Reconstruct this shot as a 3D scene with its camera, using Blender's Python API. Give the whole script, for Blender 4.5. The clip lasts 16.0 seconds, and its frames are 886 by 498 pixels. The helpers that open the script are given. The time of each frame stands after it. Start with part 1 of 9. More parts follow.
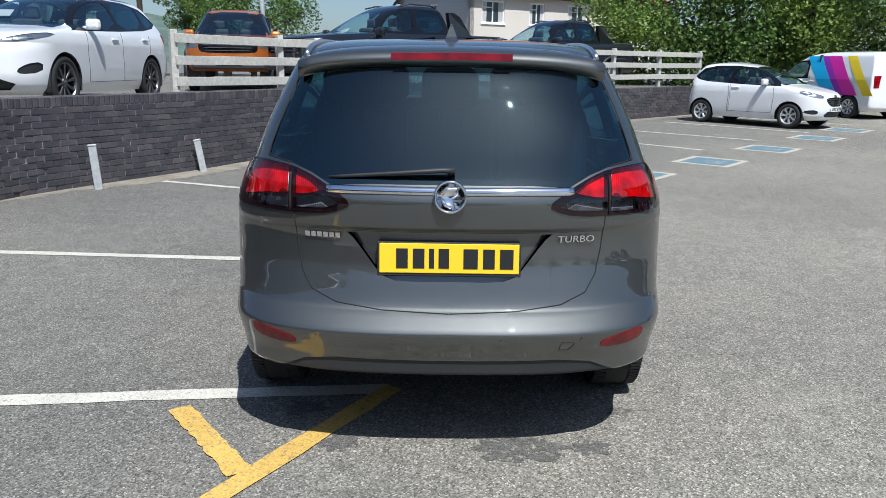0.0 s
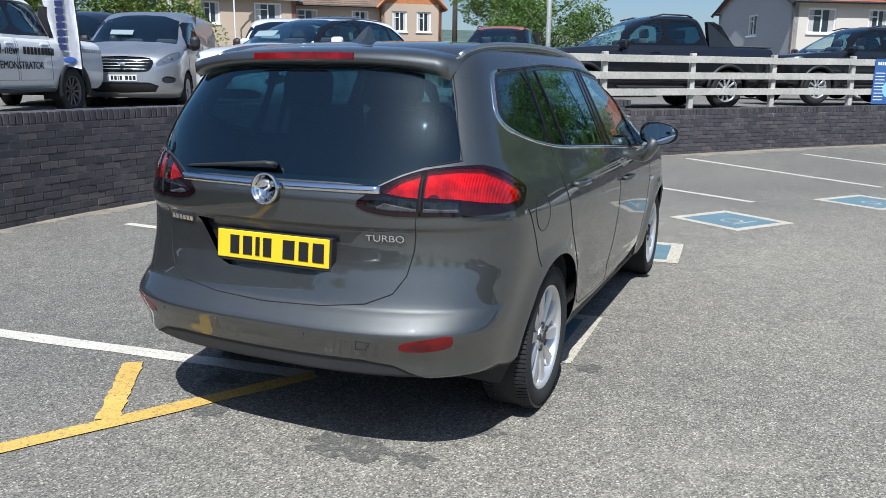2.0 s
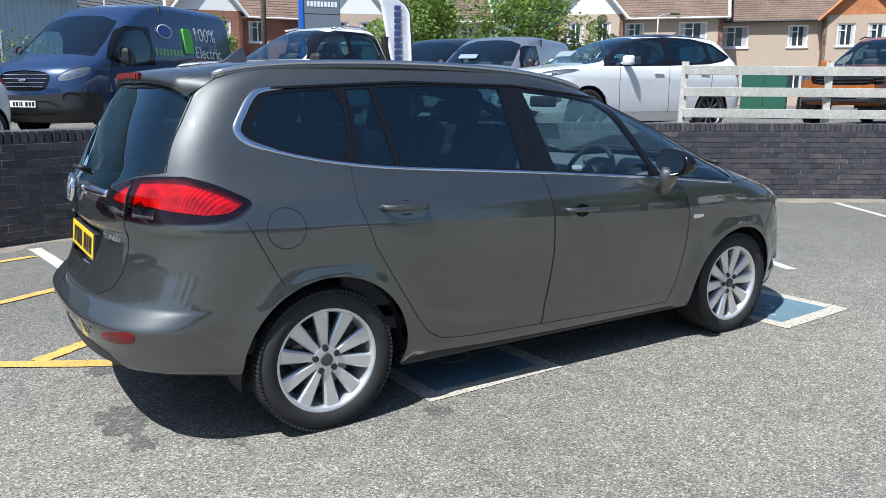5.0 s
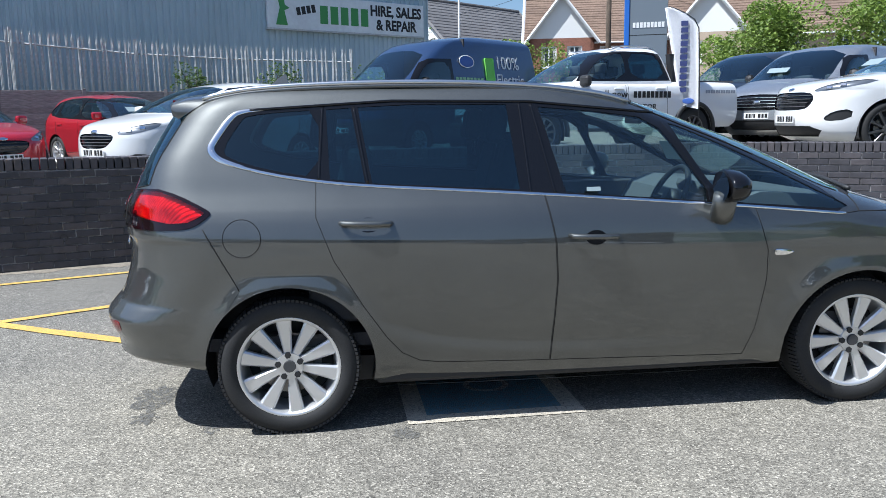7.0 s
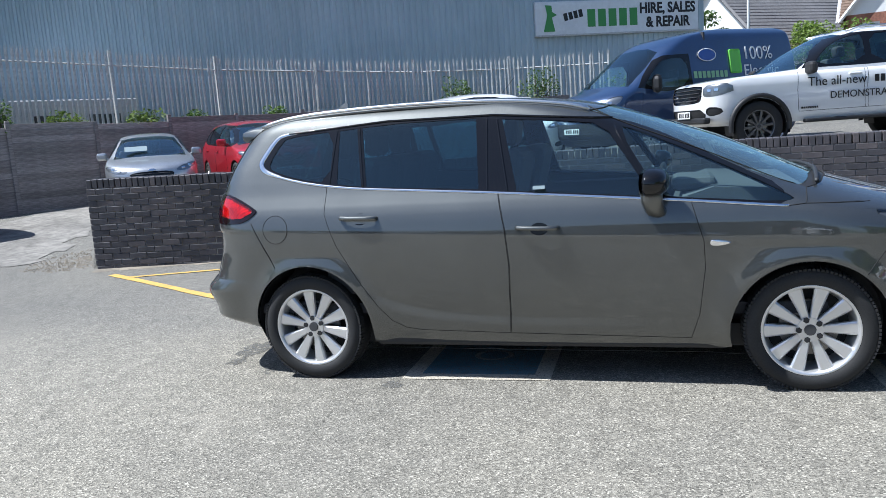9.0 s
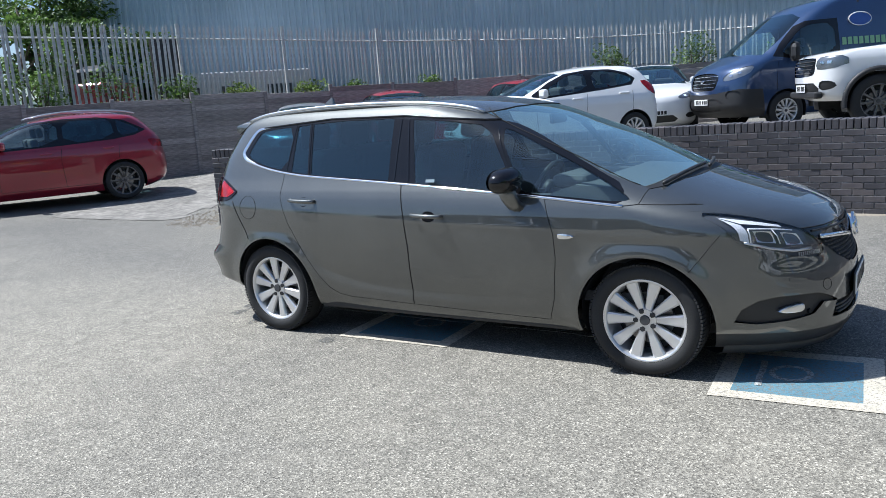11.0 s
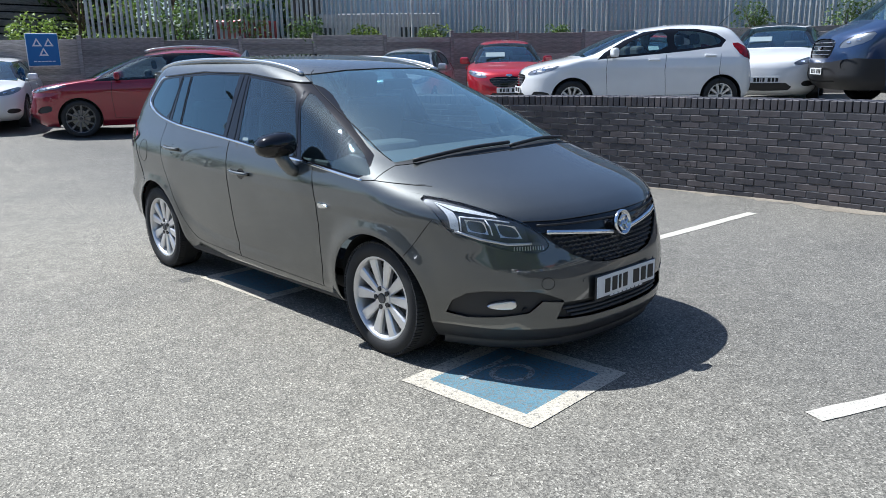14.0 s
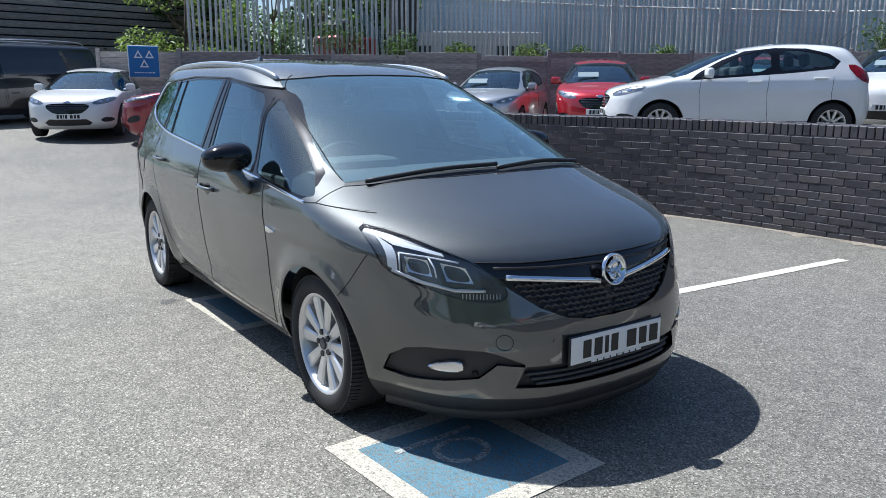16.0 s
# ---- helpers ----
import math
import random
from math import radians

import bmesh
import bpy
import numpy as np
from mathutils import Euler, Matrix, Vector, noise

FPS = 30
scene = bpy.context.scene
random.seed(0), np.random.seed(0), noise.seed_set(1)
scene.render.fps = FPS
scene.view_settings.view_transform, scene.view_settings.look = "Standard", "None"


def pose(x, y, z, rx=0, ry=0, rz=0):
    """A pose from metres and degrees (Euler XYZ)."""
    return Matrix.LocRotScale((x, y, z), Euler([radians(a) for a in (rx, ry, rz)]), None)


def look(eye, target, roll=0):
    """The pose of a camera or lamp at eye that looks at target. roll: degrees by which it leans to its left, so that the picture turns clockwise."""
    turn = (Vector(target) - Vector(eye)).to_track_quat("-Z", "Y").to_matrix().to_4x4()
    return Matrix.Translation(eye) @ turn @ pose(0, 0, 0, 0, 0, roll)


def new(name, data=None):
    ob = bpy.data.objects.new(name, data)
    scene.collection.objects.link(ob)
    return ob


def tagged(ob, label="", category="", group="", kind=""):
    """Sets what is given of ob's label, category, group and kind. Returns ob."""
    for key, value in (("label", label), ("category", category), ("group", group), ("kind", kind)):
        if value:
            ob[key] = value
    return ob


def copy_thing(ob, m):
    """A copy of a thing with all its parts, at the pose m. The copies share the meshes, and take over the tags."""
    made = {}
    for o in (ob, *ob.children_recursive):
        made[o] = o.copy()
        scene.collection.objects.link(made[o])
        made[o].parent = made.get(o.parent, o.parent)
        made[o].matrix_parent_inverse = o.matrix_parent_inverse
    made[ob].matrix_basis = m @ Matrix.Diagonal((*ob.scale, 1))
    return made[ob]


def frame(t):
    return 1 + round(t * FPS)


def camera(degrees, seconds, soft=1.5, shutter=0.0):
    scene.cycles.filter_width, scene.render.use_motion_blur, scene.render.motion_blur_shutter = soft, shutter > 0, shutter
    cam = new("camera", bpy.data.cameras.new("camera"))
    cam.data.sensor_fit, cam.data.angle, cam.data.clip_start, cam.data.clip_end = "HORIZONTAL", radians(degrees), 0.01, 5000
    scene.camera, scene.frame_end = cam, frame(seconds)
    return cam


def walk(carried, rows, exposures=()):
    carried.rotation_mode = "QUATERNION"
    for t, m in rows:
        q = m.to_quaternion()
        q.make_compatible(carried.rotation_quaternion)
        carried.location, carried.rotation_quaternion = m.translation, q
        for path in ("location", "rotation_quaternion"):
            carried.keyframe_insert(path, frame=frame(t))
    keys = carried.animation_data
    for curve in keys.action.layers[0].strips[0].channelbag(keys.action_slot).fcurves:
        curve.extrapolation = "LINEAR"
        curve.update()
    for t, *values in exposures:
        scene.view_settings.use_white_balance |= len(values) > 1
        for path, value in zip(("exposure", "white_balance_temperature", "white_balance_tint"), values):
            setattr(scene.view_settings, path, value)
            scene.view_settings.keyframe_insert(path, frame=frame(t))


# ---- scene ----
# camera and its walk round the car; x across the car, y along it (nose at +y), rear axle at y = 0
cam = camera(59.1, 16.0, 0.5)
PATH = [
    (0, (-0.022, -3.63, 1.501), (-0.023, -1.683, 1.042), 0.8),
    (0.5, (0.445, -3.633, 1.475), (0.24, -1.697, 1.016), 1.0),
    (1, (0.896, -3.561, 1.452), (0.481, -1.658, 0.999), 0.7),
    (1.5, (1.347, -3.407, 1.458), (0.736, -1.555, 1.015), 0.7),
    (2, (1.808, -3.25, 1.455), (1.016, -1.465, 1.025), 0.6),
    (2.5, (2.202, -2.998, 1.435), (1.256, -1.285, 1.023), 0.5),
    (3, (2.587, -2.73, 1.428), (1.498, -1.1, 1.03), 0.6),
    (3.2, (2.765, -2.637, 1.435), (1.619, -1.045, 1.047), 0.4),
    (5.3, (3.952, -1.105, 1.469), (2.245, -0.139, 1.077), 0.7),
    (5.5, (4.002, -0.927, 1.448), (2.252, -0.04, 1.059), 0.8),
    (6, (4.128, -0.511, 1.453), (2.282, 0.159, 1.075), 0.3),
    (6.5, (4.235, -0.077, 1.439), (2.318, 0.37, 1.084), -0.2),
    (7, (4.372, 0.327, 1.434), (2.412, 0.545, 1.103), -0.9),
    (7.5, (4.603, 0.739, 1.452), (2.628, 0.731, 1.138), -1.7),
    (8, (4.771, 1.177, 1.461), (2.807, 0.957, 1.153), -2.5),
    (8.5, (4.959, 1.664, 1.462), (3.025, 1.253, 1.16), -3.4),
    (9, (5.05, 2.144, 1.439), (3.16, 1.562, 1.14), -4.1),
    (9.2, (5.039, 2.333, 1.456), (3.171, 1.683, 1.158), -4.3),
    (11.3, (4.894, 4.343, 1.566), (3.268, 3.241, 1.189), -3.4),
    (11.5, (4.826, 4.495, 1.563), (3.218, 3.372, 1.172), -2.7),
    (12, (4.563, 4.82, 1.559), (3.003, 3.642, 1.137), -2.0),
    (12.5, (4.316, 5.175, 1.57), (2.807, 3.94, 1.126), -1.5),
    (13, (4.02, 5.466, 1.564), (2.57, 4.168, 1.103), -1.4),
    (13.5, (3.682, 5.727, 1.571), (2.294, 4.367, 1.098), -1.3),
    (14, (3.385, 5.983, 1.578), (2.065, 4.557, 1.104), -1.2),
    (14.5, (3.072, 6.086, 1.554), (1.829, 4.591, 1.09), -1.1),
    (15, (2.791, 6.094, 1.567), (1.624, 4.532, 1.117), -1.0),
    (15.5, (2.534, 6.048, 1.554), (1.427, 4.44, 1.119), -0.7),
    (16, (2.33, 5.876, 1.482), (1.227, 4.261, 1.064), 0.0),
]
walk(cam, [(t, look(eye, target, roll)) for t, eye, target, roll in PATH],
     [(0, 0.33, 5930, 9), (3, 0.48, 5900, 9), (5.5, 0.62, 5880, 9), (9, 0.73, 5820, 9), (12.5, 0.62, 5890, 9), (16, 0.58, 5820, 9)])

# light: clear summer noon, sun high behind the car and a little to its right
SUN_TO = Vector((0.20, -0.56, 1.0)).normalized()
world = bpy.data.worlds.new("clear_sky")
scene.world = world
world.use_nodes = True
_wn = world.node_tree.nodes
_sky = _wn.new("ShaderNodeTexSky")
_sky.sky_type = "NISHITA"
_sky.sun_disc = False
_sky.sun_elevation = math.asin(SUN_TO.z)
_sky.sun_rotation = math.atan2(SUN_TO.x, SUN_TO.y)
_sky.air_density, _sky.dust_density, _sky.ozone_density = 1.0, 1.15, 4.0
_wn["Background"].inputs["Strength"].default_value = 0.080
world.node_tree.links.new(_sky.outputs[0], _wn["Background"].inputs["Color"])
sun = new("sun", bpy.data.lights.new("sun", "SUN"))
sun.data.energy, sun.data.angle, sun.data.color = 4.9, radians(0.53), (1.0, 0.972, 0.925)
sun.matrix_world = look(SUN_TO * 50, (0, 0, 0))


# ---- materials ----
def mat(name, base=(0.5, 0.5, 0.5), rough=0.5, metal=0.0, **kw):
    m = bpy.data.materials.new(name)
    m.use_nodes = True
    b = m.node_tree.nodes["Principled BSDF"]
    b.inputs["Base Color"].default_value = (*base, 1)
    b.inputs["Roughness"].default_value = rough
    b.inputs["Metallic"].default_value = metal
    for k, v in kw.items():
        b.inputs[k.replace("_", " ")].default_value = v
    return m


class Net:
    """Short hand for wiring a material's nodes."""

    def __init__(self, m):
        self.t = m.node_tree
        self.b = self.t.nodes["Principled BSDF"]

    def n(self, kind, **props):
        nd = self.t.nodes.new("ShaderNode" + kind)
        if "operation" in props:
            nd.operation = props["operation"]
        if "data_type" in props:
            nd.data_type = props["data_type"]
        if "blend_type" in props:
            nd.blend_type = props["blend_type"]
        return nd

    def l(self, a, b):
        self.t.links.new(a, b)
        return b

    def coord(self, out="Object"):
        return self.n("TexCoord").outputs[out]

    def noise(self, vec, scale, detail=4, rough=0.55):
        nd = self.n("TexNoise")
        nd.inputs["Scale"].default_value, nd.inputs["Detail"].default_value = scale, detail
        nd.inputs["Roughness"].default_value = rough
        self.l(vec, nd.inputs["Vector"])
        return nd.outputs[0]

    def ramp(self, fac, stops):
        nd = self.n("ValToRGB")
        e = nd.color_ramp.elements
        while len(e) < len(stops):
            e.new(0.5)
        for el, (p, c) in zip(e, stops):
            el.position, el.color = p, (*c, 1) if len(c) == 3 else c
        self.l(fac, nd.inputs[0])
        return nd.outputs[0]

    def mix(self, fac, a, b, kind="MIX"):
        nd = self.n("Mix", data_type="RGBA", blend_type=kind)
        for s, v in ((nd.inputs[0], fac), (nd.inputs[6], a), (nd.inputs[7], b)):
            if isinstance(v, bpy.types.NodeSocket):
                self.l(v, s)
            else:
                s.default_value = v if isinstance(v, (int, float)) else (*v, 1)
        return nd.outputs[2]

    def bump(self, height, strength=0.3, dist=0.01):
        nd = self.n("Bump")
        nd.inputs["Strength"].default_value, nd.inputs["Distance"].default_value = strength, dist
        self.l(height, nd.inputs["Height"])
        self.l(nd.outputs[0], self.b.inputs["Normal"])

    def color(self, c):
        self.l(c, self.b.inputs["Base Color"])

    def rough(self, fac, lo, hi):
        nd = self.n("MapRange")
        nd.inputs[3].default_value, nd.inputs[4].default_value = lo, hi
        self.l(fac, nd.inputs[0])
        self.l(nd.outputs[0], self.b.inputs["Roughness"])


def g3(v):
    return (v, v, v)


def grained(name, base, rough=0.6, scale=30.0, amount=0.25, big=1.2, bump=0.2, dist=0.003, metal=0.0):
    """A matt surface with grain and larger stains."""
    m = mat(name, base, rough, metal)
    k = Net(m)
    c = k.coord()
    lo = tuple(v * (1 - amount) for v in base)
    hi = tuple(min(1, v * (1 + amount)) for v in base)
    a = k.ramp(k.noise(c, scale, 5, 0.65), [(0.3, lo), (0.7, hi)])
    s = k.ramp(k.noise(c, big, 3), [(0.35, g3(1 - amount * 0.8)), (0.65, g3(1.0))])
    k.color(k.mix(1.0, a, s, "MULTIPLY"))
    k.bump(k.noise(c, scale * 2.2, 3), bump, dist)
    return m


def asphalt(name):
    m = mat(name, g3(0.2), 0.85)
    k = Net(m)
    c = k.coord()
    vor = k.n("TexVoronoi")
    vor.inputs["Scale"].default_value = 140
    k.l(c, vor.inputs["Vector"])
    chip = k.ramp(vor.outputs["Color"], [(0.0, (0.058, 0.053, 0.044)), (0.4, (0.166, 0.156, 0.132)), (0.75, (0.280, 0.262, 0.222)), (1.0, (0.58, 0.545, 0.465))])
    mid = k.ramp(k.noise(c, 7, 5, 0.7), [(0.3, g3(0.8)), (0.7, g3(1.12))])
    big = k.ramp(k.noise(c, 0.28, 5, 0.6), [(0.33, (0.80, 0.80, 0.81)), (0.62, (1.06, 1.05, 1.03))])
    col = k.mix(1.0, k.mix(1.0, chip, mid, "MULTIPLY"), big, "MULTIPLY")
    # dry dusty strips and dark damp specks
    dust_veil = k.ramp(k.noise(c, 0.9, 6, 0.7), [(0.58, g3(0)), (0.78, g3(0.35))])
    col = k.mix(dust_veil, col, (0.31, 0.283, 0.235))
    # the driving lane is worn paler than the bays along the wall
    xyz = k.n("SeparateXYZ")
    k.l(c, xyz.inputs[0])

    def m2(op, a, b):
        nd = k.n("Math", operation=op)
        for s, v in zip(nd.inputs, (a, b)):
            if isinstance(v, bpy.types.NodeSocket):
                k.l(v, s)
            else:
                s.default_value = v
        return nd.outputs[0]

    edge = m2("MULTIPLY", m2("MAXIMUM", m2("SUBTRACT", xyz.outputs[1], 4.0), 0.0), 0.75)
    away = m2("ADD", m2("SUBTRACT", xyz.outputs[0], edge), m2("MULTIPLY", m2("SUBTRACT", k.noise(c, 0.7, 5, 0.6), 0.5), 3.0))
    lane = k.n("MapRange")
    lane.inputs[1].default_value, lane.inputs[2].default_value = -1.6, 1.8
    k.l(away, lane.inputs[0])
    col = k.mix(1.0, col, k.ramp(lane.outputs[0], [(0.0, (0.80, 0.81, 0.83)), (1.0, (1.12, 1.11, 1.08))]), "MULTIPLY")
    k.color(col)
    k.bump(vor.outputs["Distance"], 0.45, 0.006)
    return m


M_ASPHALT = asphalt("asphalt")
M_WHITE_LINE = None


def road_paint(name, base, wear=0.5):
    m = mat(name, base, 0.7)
    k = Net(m)
    c = k.coord()
    vor = k.n("TexVoronoi")
    vor.inputs["Scale"].default_value = 120
    k.l(c, vor.inputs["Vector"])
    chip = k.ramp(vor.outputs["Color"], [(0.0, g3(0.62)), (0.35, g3(0.93)), (1.0, g3(1.08))])
    w = k.ramp(k.noise(c, 55, 8, 0.8), [(wear - 0.07, (0.19, 0.18, 0.16)), (wear + 0.03, base)])
    w = k.mix(1.0, w, chip, "MULTIPLY")
    d = k.ramp(k.noise(c, 3.0, 4), [(0.3, g3(0.82)), (0.7, g3(1.0))])
    k.color(k.mix(1.0, w, d, "MULTIPLY"))
    k.bump(vor.outputs["Distance"], 0.4, 0.005)
    return m


M_WHITE_LINE = road_paint("white_line_paint", (0.64, 0.60, 0.51), 0.42)
M_FAINT_LINE = road_paint("faded_white_paint", (0.50, 0.53, 0.52), 0.51)
M_BORDER_LINE = road_paint("cream_border_paint", (0.60, 0.54, 0.43), 0.455)
M_YELLOW_LINE = road_paint("yellow_line_paint", (0.70, 0.44, 0.10), 0.44)
M_BLUE_LINE = road_paint("blue_bay_paint", (0.115, 0.245, 0.305), 0.485)


def brick_mat():
    m = mat("dark_engineering_brick", (0.09, 0.08, 0.08), 0.62)
    k = Net(m)
    c = k.coord()
    oi = k.n("ObjectInfo").outputs["Random"]
    isl = k.n("NewGeometry").outputs["Random Per Island"]
    s = k.n("Math", operation="ADD")
    k.l(oi, s.inputs[0])
    k.l(isl, s.inputs[1])
    f = k.n("Math", operation="FRACT")
    k.l(s.outputs[0], f.inputs[0])
    a = k.ramp(f.outputs[0], [(0.0, (0.045, 0.043, 0.049)), (0.5, (0.062, 0.058, 0.064)), (0.85, (0.080, 0.071, 0.075)), (1.0, (0.100, 0.086, 0.086))])
    st = k.ramp(k.noise(c, 9, 6, 0.7), [(0.35, g3(0.75)), (0.65, g3(1.2))])
    col = k.mix(1.0, a, st, "MULTIPLY")
    pale = k.ramp(k.noise(c, 0.9, 6, 0.75), [(0.60, g3(0)), (0.82, g3(0.30))])
    k.color(k.mix(pale, col, (0.33, 0.31, 0.29)))
    k.bump(k.noise(c, 60, 4), 0.35, 0.004)
    k.rough(k.noise(c, 14), 0.45, 0.75)
    return m


M_BRICK = brick_mat()
M_MORTAR = grained("wall_mortar", (0.16, 0.152, 0.150), 0.9, 60, 0.3)


def streaks(m):
    """White lime streaks washed out of the joints in places."""
    k = Net(m)
    old = k.b.inputs["Base Color"].links[0].from_socket
    f = k.ramp(k.noise(k.coord(), 3.0, 6, 0.8), [(0.50, g3(0)), (0.68, g3(0.8))])
    k.color(k.mix(f, old, (0.62, 0.60, 0.58)))


streaks(M_MORTAR)
M_REDBRICK = grained("red_house_brick", (0.33, 0.145, 0.095), 0.85, 12, 0.35, 1.0)
M_RENDER = grained("beige_render", (0.50, 0.39, 0.29), 0.9, 40, 0.12, 0.4)
M_CREAM = grained("cream_render", (0.66, 0.60, 0.52), 0.9, 40, 0.1, 0.3)
M_WHITEWALL = grained("white_render", (0.80, 0.79, 0.76), 0.85, 40, 0.06, 0.3)
M_GREYWALL = grained("grey_render", (0.44, 0.45, 0.46), 0.85, 40, 0.1, 0.3)
M_ROOFTILE = grained("brown_concrete_roof_tile", (0.20, 0.135, 0.098), 0.85, 8, 0.35, 0.8)
M_REDROOF = grained("red_clay_roof_tile", (0.36, 0.115, 0.07), 0.85, 8, 0.3, 0.8)
M_SLATE = grained("grey_slate", (0.17, 0.165, 0.165), 0.75, 8, 0.3, 0.8)
M_HANGTILE = grained("orange_hung_tile", (0.52, 0.20, 0.075), 0.8, 10, 0.25, 1.0)
M_WOODGREY = grained("weathered_grey_rail_wood", (0.50, 0.48, 0.42), 0.85, 22, 0.2, 2.0, 0.4)
M_FENCEWOOD = None
M_GALV = grained("galvanised_steel", (0.52, 0.53, 0.52), 0.5, 18, 0.2, 2.0, 0.1, 0.002, 0.25)
M_WHITE_PVC = mat("white_window_frame", (0.8, 0.8, 0.79), 0.4)
M_HOUSEGLASS = mat("house_window_glass", (0.03, 0.04, 0.05), 0.06)
M_CURTAIN = grained("pale_curtain", (0.55, 0.53, 0.5), 0.9)


def fence_wood():
    m = mat("weathered_fence_board", (0.13, 0.10, 0.085), 0.85)
    k = Net(m)
    c = k.coord()
    mp = k.n("Mapping")
    mp.inputs["Scale"].default_value = (1.5, 1.5, 22)
    k.l(c, mp.inputs[0])
    isl = k.n("ObjectInfo").outputs["Random"]
    a = k.ramp(k.noise(mp.outputs[0], 3.0, 6, 0.7), [(0.3, (0.12, 0.110, 0.108)), (0.7, (0.42, 0.385, 0.365))])
    t = k.ramp(isl, [(0, g3(0.75)), (1, g3(1.25))])
    k.color(k.mix(1.0, a, t, "MULTIPLY"))
    k.bump(k.noise(mp.outputs[0], 9, 4), 0.5, 0.006)
    return m


M_FENCEWOOD = fence_wood()


def cladding():
    m = mat("blue_grey_steel_cladding", (0.17, 0.225, 0.26), 0.5)
    k = Net(m)
    c = k.coord()
    mp = k.n("Mapping")
    mp.inputs["Scale"].default_value = (6, 6, 0.5)
    k.l(c, mp.inputs[0])
    a = k.ramp(k.noise(mp.outputs[0], 1.2, 5, 0.6), [(0.3, (0.38, 0.475, 0.52)), (0.7, (0.46, 0.555, 0.60))])
    s = k.ramp(k.noise(c, 0.35, 4), [(0.3, g3(0.85)), (0.7, g3(1.06))])
    k.color(k.mix(1.0, a, s, "MULTIPLY"))
    return m


M_CLAD = cladding()


def leaf_mat(name, dark, light, trans=0.25):
    m = mat(name, light, 0.55)
    k = Net(m)
    r = k.n("NewGeometry").outputs["Random Per Island"]
    c = k.coord()
    a = k.ramp(r, [(0.0, dark), (0.55, tuple((x + y) / 2 for x, y in zip(dark, light))), (1.0, light)])
    b = k.ramp(k.noise(c, 0.6, 3), [(0.35, g3(0.7)), (0.65, g3(1.15))])
    col = k.mix(1.0, a, b, "MULTIPLY")
    k.color(col)
    tr = k.n("BsdfTranslucent")
    k.l(col, tr.inputs[0])
    mx = k.n("MixShader")
    mx.inputs[0].default_value = trans
    k.l(k.b.outputs[0], mx.inputs[1])
    k.l(tr.outputs[0], mx.inputs[2])
    k.l(mx.outputs[0], k.t.nodes["Material Output"].inputs[0])
    return m


M_LEAF = leaf_mat("green_leaf", (0.05, 0.10, 0.022), (0.20, 0.33, 0.07), 0.4)
M_LEAF_DARK = leaf_mat("dark_green_leaf", (0.04, 0.075, 0.02), (0.14, 0.24, 0.05), 0.35)
M_LEAF_BRIGHT = leaf_mat("bright_green_leaf", (0.10, 0.17, 0.03), (0.32, 0.43, 0.09), 0.4)
M_BARK = grained("bark", (0.12, 0.09, 0.065), 0.9, 25, 0.4, 3, 0.6, 0.02)


def paint(name, base, flake=0.0, rough=0.3, coat=1.0, metal=0.0, ior=1.6):
    """Car paint: base under a clear coat, fine flake for metallic colours, faint dust."""
    m = mat(name, base, rough, metal)
    k = Net(m)
    k.b.inputs["Coat Weight"].default_value = coat
    k.b.inputs["Coat Roughness"].default_value = 0.008
    k.b.inputs["Coat IOR"].default_value = ior
    c = k.coord()
    if flake:
        v = k.n("TexVoronoi")
        v.inputs["Scale"].default_value = 900
        k.l(c, v.inputs["Vector"])
        a = k.ramp(v.outputs["Color"], [(0.2, tuple(x * (1 - flake) for x in base)), (0.8, tuple(x * (1 + flake) for x in base))])
        d = k.ramp(k.noise(c, 2.5, 5, 0.65), [(0.35, g3(0.94)), (0.65, g3(1.05))])
        k.color(k.mix(1.0, a, d, "MULTIPLY"))
    else:
        d = k.ramp(k.noise(c, 2.0, 5), [(0.35, tuple(x * 0.95 for x in base)), (0.65, base)])
        k.color(d)
    return m


M_GREYPAINT = paint("steel_grey_metallic_paint", (0.086, 0.090, 0.086), 0.20, 0.53, 1.0, 0.9, 1.85)
M_WHITEPAINT = paint("white_car_paint", (0.80, 0.80, 0.79))
M_REDPAINT = paint("red_metallic_car_paint", (0.50, 0.012, 0.025), 0.2, 0.3, 1.0, 0.35)
M_DARKREDPAINT = paint("deep_red_metallic_car_paint", (0.25, 0.006, 0.022), 0.2, 0.3, 1.0, 0.35)
M_ORANGEPAINT = paint("orange_metallic_car_paint", (0.55, 0.155, 0.025), 0.2, 0.3, 1.0, 0.4)
M_BLACKPAINT = paint("dark_grey_metallic_car_paint", (0.010, 0.011, 0.014), 0.2, 0.3, 1.0, 0.3)
M_BLUEPAINT = paint("dark_blue_metallic_car_paint", (0.022, 0.050, 0.125), 0.2, 0.3, 1.0, 0.35)
M_SILVERPAINT = paint("silver_metallic_car_paint", (0.50, 0.51, 0.52), 0.15, 0.35, 1.0, 0.8)
M_BLACKGLOSS = mat("gloss_black_trim", (0.006, 0.006, 0.007), 0.10)
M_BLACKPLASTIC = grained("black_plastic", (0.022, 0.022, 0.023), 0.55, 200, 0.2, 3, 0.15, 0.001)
M_GREYPLASTIC = grained("dark_grey_plastic", (0.06, 0.06, 0.062), 0.6, 200, 0.2, 3, 0.15, 0.001)
M_SEAM = mat("shut_line_shadow_gap", (0.006, 0.006, 0.006), 0.8)
M_CHROME = mat("chrome", (0.82, 0.83, 0.84), 0.08, 1.0)
M_SATIN = mat("satin_aluminium", (0.72, 0.72, 0.72), 0.28, 1.0)
